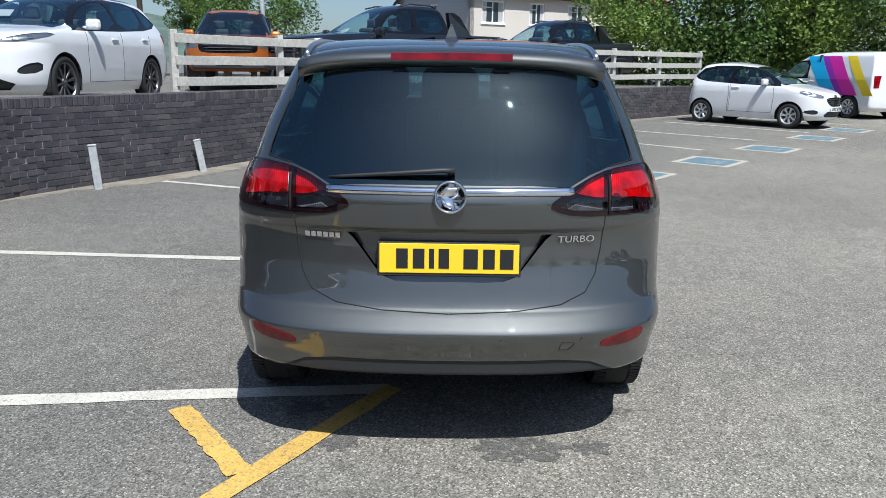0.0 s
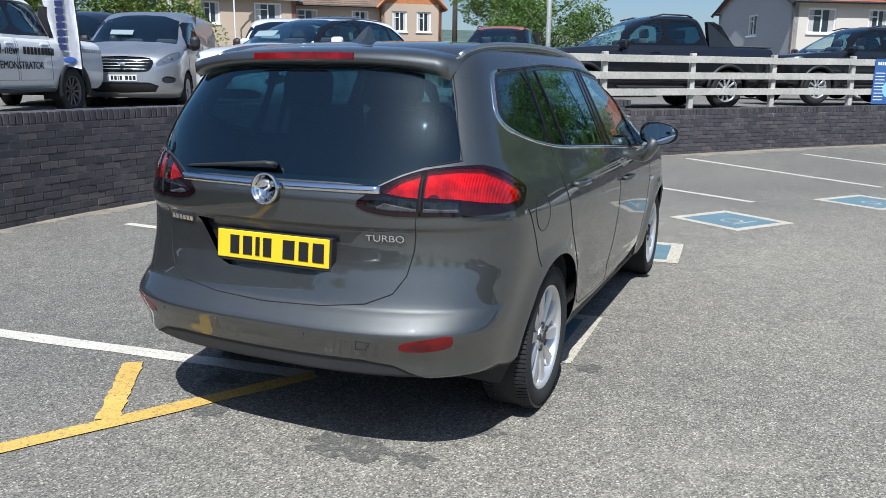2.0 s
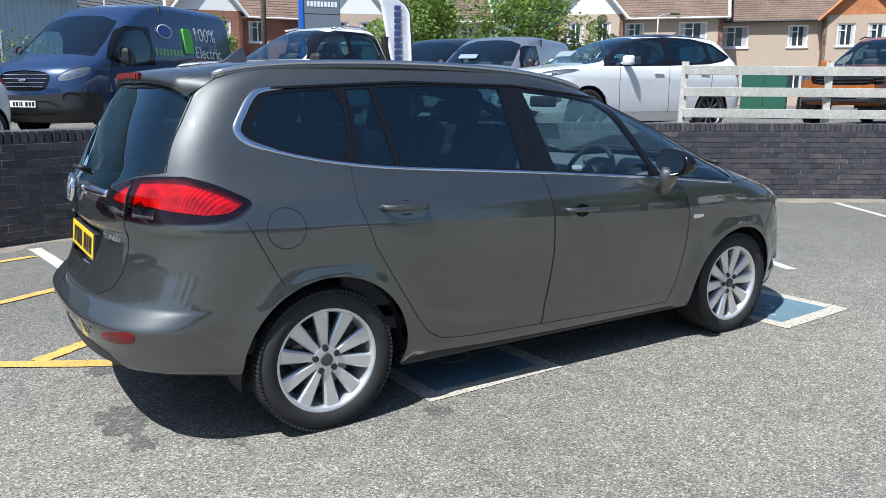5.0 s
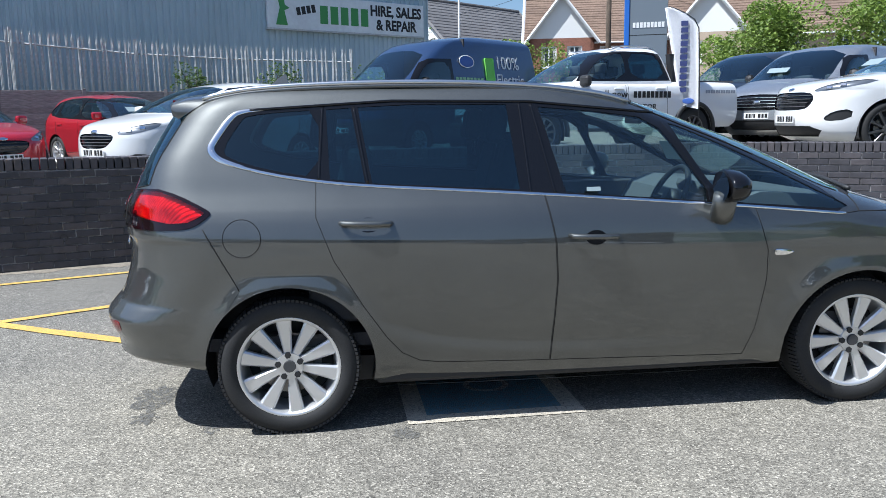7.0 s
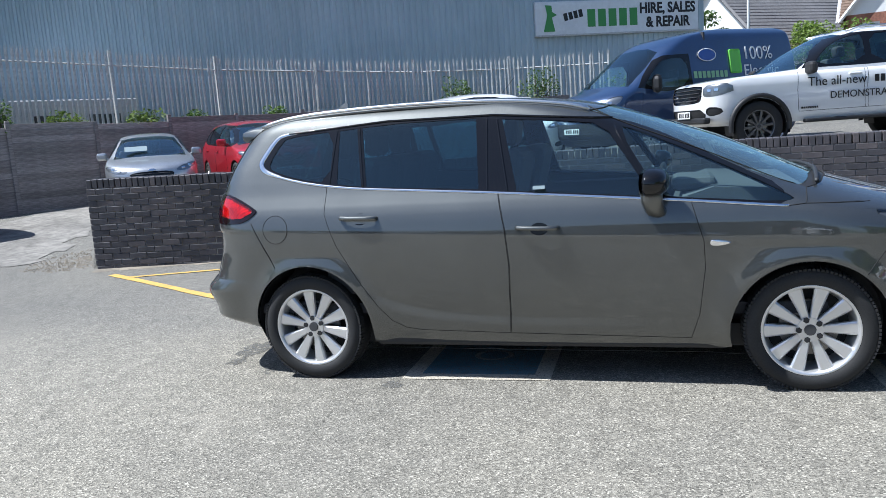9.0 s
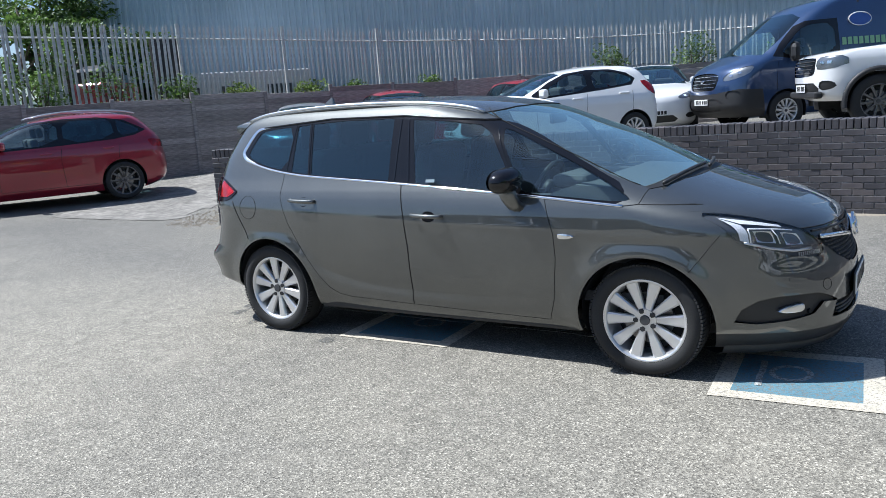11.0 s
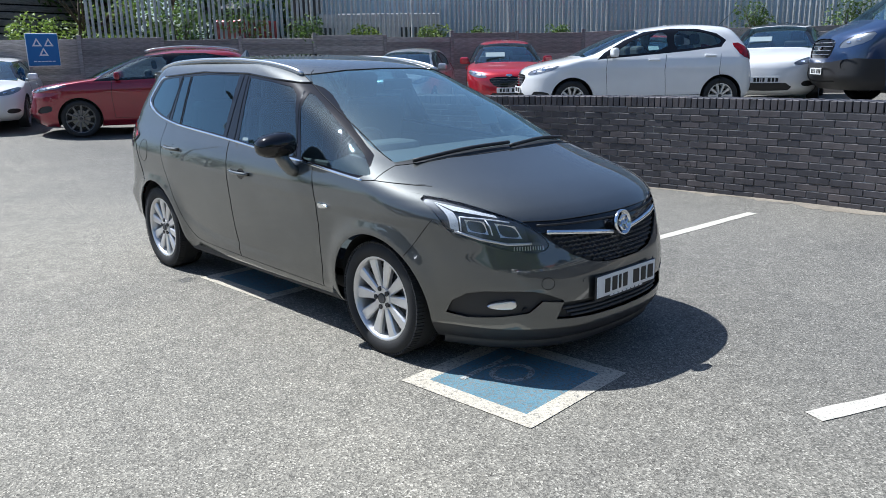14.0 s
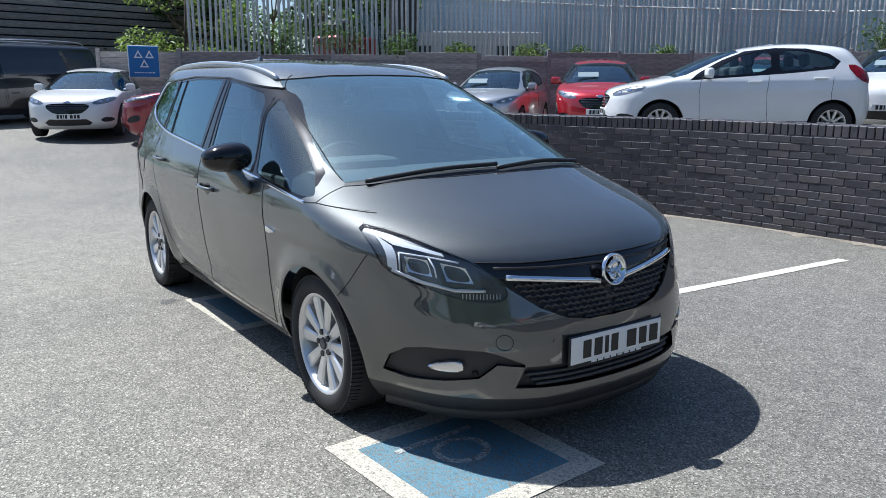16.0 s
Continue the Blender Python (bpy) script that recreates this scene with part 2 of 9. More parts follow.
M_ALLOY = mat("silver_alloy_wheel", (0.70, 0.70, 0.70), 0.30, 0.7)
M_TYRE = grained("tyre_rubber", (0.022, 0.022, 0.022), 0.8, 120, 0.25, 5, 0.2, 0.002)
M_DISC = mat("brake_disc", (0.25, 0.24, 0.23), 0.4, 0.9)
M_INTERIOR = grained("dark_interior_fabric", (0.05, 0.05, 0.054), 0.85, 150, 0.2)
M_DASH = grained("grey_dashboard_plastic", (0.12, 0.122, 0.126), 0.7, 150, 0.15)
M_PLATE_W = mat("white_reflective_plate", (0.78, 0.78, 0.76), 0.35)
M_PLATE_Y = mat("yellow_reflective_plate", (0.85, 0.56, 0.02), 0.35)
M_INK = mat("black_lettering", (0.012, 0.012, 0.012), 0.5)
M_WHITE_INK = mat("white_lettering", (0.8, 0.8, 0.8), 0.5)
M_GREEN_INK = mat("green_lettering", (0.06, 0.27, 0.07), 0.5)
M_BLUE_SIGN = mat("blue_sign_face", (0.02, 0.16, 0.42), 0.4)
M_WHITE_SIGN = grained("white_sign_face", (0.74, 0.76, 0.77), 0.45, 6, 0.06, 1.5)
M_PAPER = mat("paper_price_card", (0.22, 0.28, 0.30), 0.8)


def glass(name, tint, base=0.09, dust_veil=0.03, gloss_tint=(1, 1, 1)):
    """Thin car glass: a mirror by angle over a tinted clear pane."""
    m = bpy.data.materials.new(name)
    m.use_nodes = True
    t = m.node_tree
    t.nodes.remove(t.nodes["Principled BSDF"])
    tr, gl = t.nodes.new("ShaderNodeBsdfTransparent"), t.nodes.new("ShaderNodeBsdfGlossy")
    lw, mx = t.nodes.new("ShaderNodeLayerWeight"), t.nodes.new("ShaderNodeMixShader")
    pw, fr = t.nodes.new("ShaderNodeMath"), t.nodes.new("ShaderNodeMapRange")
    pw.operation, pw.inputs[1].default_value = "POWER", 3.6
    fr.inputs[3].default_value, fr.inputs[4].default_value = base, 1.0
    lw.inputs[0].default_value = 0.5
    tr.inputs[0].default_value = (*tint, 1)
    gl.inputs[0].default_value, gl.inputs[1].default_value = (*gloss_tint, 1), 0.01
    # a thin bluish film on the pane: dust, with sky haze put into its colour
    df, m2 = t.nodes.new("ShaderNodeBsdfDiffuse"), t.nodes.new("ShaderNodeMixShader")
    df.inputs[0].default_value = (0.58, 0.79, 0.86, 1)
    m2.inputs[0].default_value = dust_veil
    for a, b in ((lw.outputs[1], pw.inputs[0]), (pw.outputs[0], fr.inputs[0]), (fr.outputs[0], mx.inputs[0]), (tr.outputs[0], m2.inputs[1]), (df.outputs[0], m2.inputs[2]), (m2.outputs[0], mx.inputs[1]), (gl.outputs[0], mx.inputs[2]), (mx.outputs[0], t.nodes["Material Output"].inputs[0])):
        t.links.new(a, b)
    return m


M_GLASS = glass("clear_car_glass", (0.78, 0.93, 0.93), 0.10, 0.002, (0.78, 0.95, 1.0))
M_PRIVACY = glass("dark_tinted_car_glass", (0.15, 0.30, 0.36), 0.10, 0.001, (0.70, 0.93, 1.0))
# the windscreen's film is strong, painting in the pale haze of mirrored sky
M_SCREEN = glass("windscreen_glass", (0.76, 0.92, 0.91), 0.27, 0.07, (0.78, 0.97, 0.96))
M_LENS = glass("clear_lamp_lens", (0.92, 0.93, 0.94), 0.05, 0.0)


def lamp_mat(name, base, rough=0.10):
    m = mat(name, base, rough)
    k = Net(m)
    k.color(k.ramp(k.noise(k.coord(), 14, 2), [(0.36, tuple(x * 0.65 for x in base)), (0.64, tuple(min(1, x * 1.3) for x in base))]))
    return m


M_REDLENS = lamp_mat("red_lamp_lens", (0.26, 0.003, 0.008), 0.05)
M_DARKRED = lamp_mat("dark_red_lamp_lens", (0.16, 0.003, 0.006), 0.06)
M_SMOKE = lamp_mat("smoked_lamp_lens", (0.010, 0.004, 0.005), 0.04)
M_AMBER = lamp_mat("amber_lens", (0.8, 0.25, 0.02))

M_REDGLASS = glass("red_lamp_glass", (0.88, 0.016, 0.022), 0.06, 0.0)
M_SMOKEGLASS = glass("smoked_lamp_glass", (0.30, 0.30, 0.33), 0.06, 0.0)


def lamp_back():
    """Silvered inside of a lamp with fine upright ribs."""
    m = mat("silvered_lamp_back", (0.72, 0.72, 0.72), 0.4, 0.1)
    k = Net(m)
    w = k.n("TexWave")
    w.inputs["Scale"].default_value, w.inputs["Distortion"].default_value = 38, 0.4
    k.l(k.coord(), w.inputs["Vector"])
    k.bump(w.outputs[1], 0.5, 0.004)
    k.color(k.ramp(k.noise(k.coord(), 16, 2), [(0.35, g3(0.38)), (0.62, g3(0.82))]))
    return m


M_LAMPBACK = lamp_back()
M_LAMPDARK = mat("dark_silvered_headlamp", (0.11, 0.115, 0.12), 0.35, 0.5)
M_HEADBACK = mat("grey_silvered_headlamp", (0.30, 0.31, 0.32), 0.3, 0.7)
M_GUIDE = mat("frosted_light_guide", (0.82, 0.84, 0.86), 0.2)
M_DIRT = grained("sandy_wall_foot_dirt", (0.27, 0.235, 0.185), 0.95, 70, 0.4, 3.0, 0.5, 0.006)


# ---- building helpers ----
def part(name, bm, material, parent=None, label="", smooth=False):
    """Links a bmesh as one mesh object under a thing or a part."""
    me = bpy.data.meshes.new(name)
    bm.to_mesh(me)
    bm.free()
    for m in material if isinstance(material, (list, tuple)) else [material]:
        me.materials.append(m)
    if smooth:
        me.polygons.foreach_set("use_smooth", [True] * len(me.polygons))
    ob = new(name, me)
    ob.parent = parent
    if label:
        ob["label"] = label
    return ob


def thing(name, m=None, label="", category="", group="", kind=""):
    ob = new(name)
    ob.empty_display_size = 0.2
    if m is not None:
        ob.matrix_world = m
    return tagged(ob, label, category, group, kind)


def add_box(bm, size, m=None, bevel=0.0, seg=1):
    r = bmesh.ops.create_cube(bm, size=1.0)
    vs = r["verts"]
    bmesh.ops.scale(bm, vec=size, verts=vs)
    if bevel:
        es = list({e for v in vs for e in v.link_edges})
        out = bmesh.ops.bevel(bm, geom=es, offset=bevel, segments=seg, affect="EDGES", profile=0.5)
        vs = list({v for f in out["faces"] for v in f.verts} | {v for v in vs if v.is_valid})
    if m is not None:
        bmesh.ops.transform(bm, matrix=m, verts=vs)
    return vs


def box(size, m=None, bevel=0.0, seg=1):
    bm = bmesh.new()
    add_box(bm, size, m, bevel, seg)
    return bm


def add_cyl(bm, r1, r2, depth, m=None, seg=16, caps=True):
    vs = bmesh.ops.create_cone(bm, cap_ends=caps, segments=seg, radius1=r1, radius2=r2, depth=depth)["verts"]
    if m is not None:
        bmesh.ops.transform(bm, matrix=m, verts=vs)
    return vs


def cyl(r1, r2, depth, m=None, seg=16):
    bm = bmesh.new()
    add_cyl(bm, r1, r2, depth, m, seg)
    return bm


def add_poly(bm, pts, lift=(0, 0, 0)):
    vs = [bm.verts.new(Vector(p) + Vector(lift)) for p in pts]
    return bm.faces.new(vs)


def prism(pts, depth):
    """A closed outline (list of 3D points) pushed along the vector depth."""
    bm = bmesh.new()
    f = add_poly(bm, pts)
    r = bmesh.ops.extrude_face_region(bm, geom=[f])
    bmesh.ops.translate(bm, vec=depth, verts=[v for v in r["geom"] if isinstance(v, bmesh.types.BMVert)])
    bmesh.ops.recalc_face_normals(bm, faces=bm.faces)
    return bm


def add_tube(bm, pts, r, seg=6, flat=1.0):
    """A tube along points."""
    pts = [Vector(p) for p in pts]
    rings = []
    for i, p in enumerate(pts):
        d = (pts[min(i + 1, len(pts) - 1)] - pts[max(i - 1, 0)]).normalized()
        a = d.cross(Vector((0, 0, 1)))
        a = a.normalized() if a.length > 1e-4 else Vector((1, 0, 0))
        b = d.cross(a)
        rr = r(i / (len(pts) - 1)) if callable(r) else r
        rings.append([bm.verts.new(p + rr * (math.cos(k * 2 * math.pi / seg) * a + flat * math.sin(k * 2 * math.pi / seg) * b)) for k in range(seg)])
    for r0, r1 in zip(rings, rings[1:]):
        for k in range(seg):
            bm.faces.new((r0[k], r0[(k + 1) % seg], r1[(k + 1) % seg], r1[k]))
    bm.faces.new(rings[0][::-1])
    bm.faces.new(rings[-1])


def tube(pts, r, seg=6, flat=1.0):
    bm = bmesh.new()
    add_tube(bm, pts, r, seg, flat)
    bmesh.ops.recalc_face_normals(bm, faces=bm.faces)
    return bm


def lerp_table(tab, x):
    """Linear look-up in rows of (x, y)."""
    return float(np.interp(x, [r[0] for r in tab], [r[1] for r in tab]))


def smooth_path(pts, step):
    """A Catmull-Rom line through points, cut into even steps."""
    p = [Vector(q) for q in pts]
    p = [2 * p[0] - p[1]] + p + [2 * p[-1] - p[-2]]
    fine = []
    for i in range(1, len(p) - 2):
        for k in range(24):
            t = k / 24
            a, b, c, d = p[i - 1], p[i], p[i + 1], p[i + 2]
            fine.append(0.5 * (2 * b + (c - a) * t + (2 * a - 5 * b + 4 * c - d) * t * t + (3 * b - a - 3 * c + d) * t ** 3))
    fine.append(p[-2])
    out, acc = [fine[0]], 0.0
    for a, b in zip(fine, fine[1:]):
        seg = (b - a).length
        while acc + seg >= step:
            f = (step - acc) / seg
            a = a.lerp(b, f)
            seg = (b - a).length
            out.append(a.copy())
            acc = 0.0
        acc += seg
    return out


def letters(text, size, m, material, parent, name="lettering", extrude=0.004, align="CENTER", label="", bold=0.0):
    cu = bpy.data.curves.new(name, "FONT")
    cu.body, cu.size, cu.align_x, cu.align_y, cu.extrude = text, size, align, "CENTER", extrude
    cu.resolution_u = 3
    cu.offset = bold
    tmp = bpy.data.objects.new("tmp", cu)
    scene.collection.objects.link(tmp)
    bpy.context.view_layer.update()
    me = bpy.data.meshes.new_from_object(tmp.evaluated_get(bpy.context.evaluated_depsgraph_get()))
    bpy.data.objects.remove(tmp)
    bpy.data.curves.remove(cu)
    me.transform(m)
    me.materials.clear()
    me.materials.append(material)
    ob = new(name, me)
    ob.parent = parent
    if label:
        ob["label"] = label
    return ob


# ---- the ground ----
WALL_PTS = [(-3.06, -4.96), (-3.42, -3.44), (-3.94, -2.03), (-4.47, -0.71), (-4.80, 0.5), (-4.94, 1.9), (-4.97, 3.0), (-4.82, 4.65),
            (-4.54, 5.37), (-4.10, 6.25), (-3.53, 7.31), (-2.77, 9.0), (-1.52, 10.9), (-0.80, 11.6), (0.75, 13.25), (1.60, 14.2), (3.64, 16.1), (4.85, 17.2), (7.1, 19.2), (9.2, 21.2)]
WALL = smooth_path([(x, y, 0) for x, y in WALL_PTS], 0.225)


def smooth01(t):
    t = min(1.0, max(0.0, t))
    return t * t * (3 - 2 * t)


def lot_z(x, y):
    a = 0.42 * x + 0.91 * y
    z = 0.016 * max(0.0, a - 8.0) * smooth01((a - 8) / 4)
    return min(z, 0.32) + 0.042 * max(0.0, min(-5 - y, 14.0)) * smooth01((-5 - y) / 4)


def yard_z(x, y):
    return min(0.88, max(0.2, 0.62 + 0.028 * y))


_wx = np.array([p.x for p in WALL])
_wy = np.array([p.y for p in WALL])


def wall_side(x, y):
    """Distance behind the line of the wall's middle (positive on the upper yard's side)."""
    i = int(np.argmin((_wx - x) ** 2 + (_wy - y) ** 2))
    j = min(max(i, 1), len(WALL) - 2)
    d = WALL[j + 1] - WALL[j - 1]
    d.normalize()
    return -((x - _wx[i]) * d.y - (y - _wy[i]) * d.x) - 0.16


def ground_z(x, y):
    lo = lot_z(x, y)
    if y > -5.2:
        if y > 26 or x < -30:
            return yard_z(x, y)
        return yard_z(x, y) if wall_side(x, y) > 0 else lo
    f = smooth01((-3.4 - x) / 6.0)
    return lo * (1 - f) + max(lo, yard_z(x, y)) * f


def ground_lines(lo, hi, a, b, fine):
    """Grid lines: fine between a and b, growing outward to lo and hi."""
    xs = list(np.arange(a, b + 1e-6, fine))
    s, v = fine, a
    while v > lo:
        s *= 1.35
        v = max(lo, v - s)
        xs.insert(0, v)
    s, v = fine, b
    while v < hi:
        s *= 1.35
        v = min(hi, v + s)
        xs.append(v)
    return xs


def build_ground():
    xs, ys = ground_lines(-900, 900, -9, 10, 0.15), ground_lines(-900, 1500, -9, 22, 0.15)
    verts = [(x, y, ground_z(x, y)) for y in ys for x in xs]
    n = len(xs)
    faces = [(j * n + i, j * n + i + 1, (j + 1) * n + i + 1, (j + 1) * n + i) for j in range(len(ys) - 1) for i in range(n - 1)]
    me = bpy.data.meshes.new("ground")
    me.from_pydata(verts, [], faces)
    me.materials.append(M_ASPHALT)
    return tagged(new("ground", me), "worn grey asphalt of a sloping car park", "ground", kind="structure")


build_ground()


def marking(name, material, pts, label, category="road marking"):
    """Thin painted shape laid on the ground from its outline."""
    bm = bmesh.new()
    f = add_poly(bm, [(x, y, lot_z(x, y) + 0.004) for x, y in pts])
    bm.normal_update()
    if f.normal.z < 0:
        f.normal_flip()
    ob = part(name, bm, material)
    return tagged(ob, label, category, "painted bay markings", "structure")


LINE_COUNT = [0]


def line_mark(a, b, w, material, name, label, n=10):
    LINE_COUNT[0] += 1
    lift = 0.0032 + 0.0003 * (LINE_COUNT[0] % 14)
    a, b = Vector(a), Vector(b)
    d = (b - a).normalized()
    s = Vector((-d.y, d.x)) * w / 2
    bm = bmesh.new()
    rows = []
    for i in range(n + 1):
        p = a.lerp(b, i / n)
        j = 0.006
        l, r = p + s * (1 + random.uniform(-j, j) / w * 2), p - s * (1 + random.uniform(-j, j) / w * 2)
        rows.append((bm.verts.new((r.x, r.y, lot_z(r.x, r.y) + lift)), bm.verts.new((l.x, l.y, lot_z(l.x, l.y) + lift))))
    for (a0, a1), (b0, b1) in zip(rows, rows[1:]):
        bm.faces.new((a0, b0, b1, a1))
    bmesh.ops.recalc_face_normals(bm, faces=bm.faces)
    ob = part(name, bm, material)
    if ob.data.polygons[0].normal.z < 0:
        ob.data.flip_normals()
    return tagged(ob, label, "road marking", "painted bay markings", "structure")


WHITE_LINES = [((-4.25, -0.62), (-0.27, -0.17), 0.11), ((-4.15, 2.44), (-0.1, 2.22), 0.10), ((-3.62, 6.30), (0.03, 4.75), 0.10), ((-2.2, 9.2), (1.44, 6.90), 0.10),
               ((0.05, 11.75), (3.0, 9.15), 0.10), ((2.0, 13.3), (4.65, 10.6), 0.10), ((4.2, 14.2), (6.3, 12.3), 0.10), ((5.6, 16.6), (8.1, 14.0), 0.10), ((7.6, 18.6), (10.2, 16.0), 0.10)]
for _a, _b, _w in WHITE_LINES:
    line_mark(_a, _b, _w, M_WHITE_LINE, "bay_line", "worn white painted parking bay line on asphalt", 24)
YELLOW_LINES = [((-2.68, -4.42), (-0.25, -0.16), 0.10), ((-0.77, -0.98), (-1.18, -0.42), 0.10), ((-1.52, -2.32), (-2.55, -0.50), 0.09), ((-2.50, -4.05), (-3.85, -0.66), 0.08)]
for _a, _b, _w in YELLOW_LINES:
    line_mark(_a, _b, _w, M_YELLOW_LINE, "hatch_line", "worn yellow hatching line painted on asphalt", 20)


def bay_box(c, side, turn):
    """Square blue bay panel with a white border and a worn wheelchair mark."""
    cx, cy = c
    t = radians(turn)
    u, v = Vector((math.cos(t), math.sin(t))), Vector((-math.sin(t), math.cos(t)))

    def at(a, b):
        p = Vector((cx, cy)) + u * a + v * b
        return p.x, p.y

    h, w = side / 2, 0.10
    root = thing("bay_box", None, "blue painted disabled bay panel with worn white border", "road marking", "painted bay markings", "structure")
    bm = bmesh.new()
    k = h - w
    add_poly(bm, [(*p, lot_z(*p) + 0.004) for p in (at(-k, -k), at(k, -k), at(k, k), at(-k, k))])
    part("blue_panel", bm, M_BLUE_LINE, root)
    bm = bmesh.new()
    o = [at(-h, -h), at(h, -h), at(h, h), at(-h, h)]
    i = [at(-k, -k), at(k, -k), at(k, k), at(-k, k)]
    for q in range(4):
        r = (q + 1) % 4
        add_poly(bm, [(*p, lot_z(*p) + 0.004) for p in (o[q], o[r], i[r], i[q])])
    part("white_border", bm, M_BORDER_LINE, root)
    bm = bmesh.new()

    def band(rim, lift):
        rows = [[bm.verts.new((*p, lot_z(*p) + lift)) for p in (at(*e), at(*f))] for e, f in rim]
        for r0, r1 in zip(rows, rows[1:]):
            bm.faces.new((r0[0], r0[1], r1[1], r1[0]))

    ring = [(math.cos(x), math.sin(x)) for x in np.linspace(0, 2 * math.pi, 25)]
    band([((0.080 * p - 0.04, 0.092 * q + 0.03), (0.112 * p - 0.04, 0.126 * q + 0.03)) for p, q in ring], 0.0062)
    band([((-0.170, 0.20), (-0.205, 0.20)), ((-0.165, 0.03), (-0.200, 0.035)), ((-0.172, -0.05), (-0.205, -0.05)), ((-0.165, -0.20), (-0.200, -0.20))], 0.0062)
    bmesh.ops.recalc_face_normals(bm, faces=bm.faces)
    part("wheelchair_mark", bm, M_FAINT_LINE, root)


for _c, _s, _t in (((0.405, 0.965), 0.88, 2), ((0.62, 3.51), 0.81, 94), ((1.28, 5.46), 0.90, 145), ((2.74, 7.60), 0.92, 143), ((4.32, 9.15), 0.95, 140), ((5.95, 10.85), 0.95, 138), ((7.75, 12.85), 0.95, 137), ((9.3, 14.7), 0.95, 137)):
    bay_box(_c, _s, _t)


def blot(name, c, r, material, label, stretch=1.0, turn=0.0, seed=0):
    rnd = random.Random(seed)
    bm = bmesh.new()
    n = 26
    pts = []
    for k in range(n):
        a = 2 * math.pi * k / n
        q = r * (0.55 + 0.45 * rnd.random())
        x, y = q * stretch * math.cos(a), q * math.sin(a)
        px, py = c[0] + x * math.cos(turn) - y * math.sin(turn), c[1] + x * math.sin(turn) + y * math.cos(turn)
        pts.append((px, py, lot_z(px, py) + 0.003))
    add_poly(bm, pts)
    ob = part(name, bm, material)
    return tagged(ob, label, "stain", kind="structure")


def stain_mat():
    m = mat("dark_oil_stain", (0.09, 0.087, 0.08), 0.8)
    k = Net(m)
    c = k.coord()
    k.color(k.ramp(k.noise(c, 60, 4, 0.7), [(0.35, (0.045, 0.044, 0.042)), (0.62, (0.16, 0.155, 0.14))]))
    tr, mx = k.n("BsdfTransparent"), k.n("MixShader")
    k.l(k.ramp(k.noise(c, 30, 6, 0.8), [(0.43, g3(0)), (0.53, g3(0.85))]), mx.inputs[0])
    k.l(tr.outputs[0], mx.inputs[1])
    k.l(k.b.outputs[0], mx.inputs[2])
    k.l(mx.outputs[0], k.t.nodes["Material Output"].inputs[0])
    return m


M_OIL = stain_mat()
for _i, (_x, _y, _r, _s) in enumerate(((0.30, -0.75, 0.13, 1.8), (0.59, -0.735, 0.08, 1.3), (0.77, -0.39, 0.05, 1.4), (-0.43, -0.72, 0.09, 1.2), (-0.62, -0.40, 0.08, 1.6), (0.96, 0.517, 0.07, 1.3))):
    blot("oil_stain", (_x, _y), _r, M_OIL, "dark patch of spilt oil on asphalt", _s, 0.1 * _i, _i)


# ---- retaining wall of dark bricks ----
def wall_top(s, p):
    """Height of the coping along the wall."""
    if p.y < 11.42:
        return 1.085 + 0.018 * max(0.0, -1.5 - p.y)
    return 0.895 + 0.014 * (p.y - 11.42)


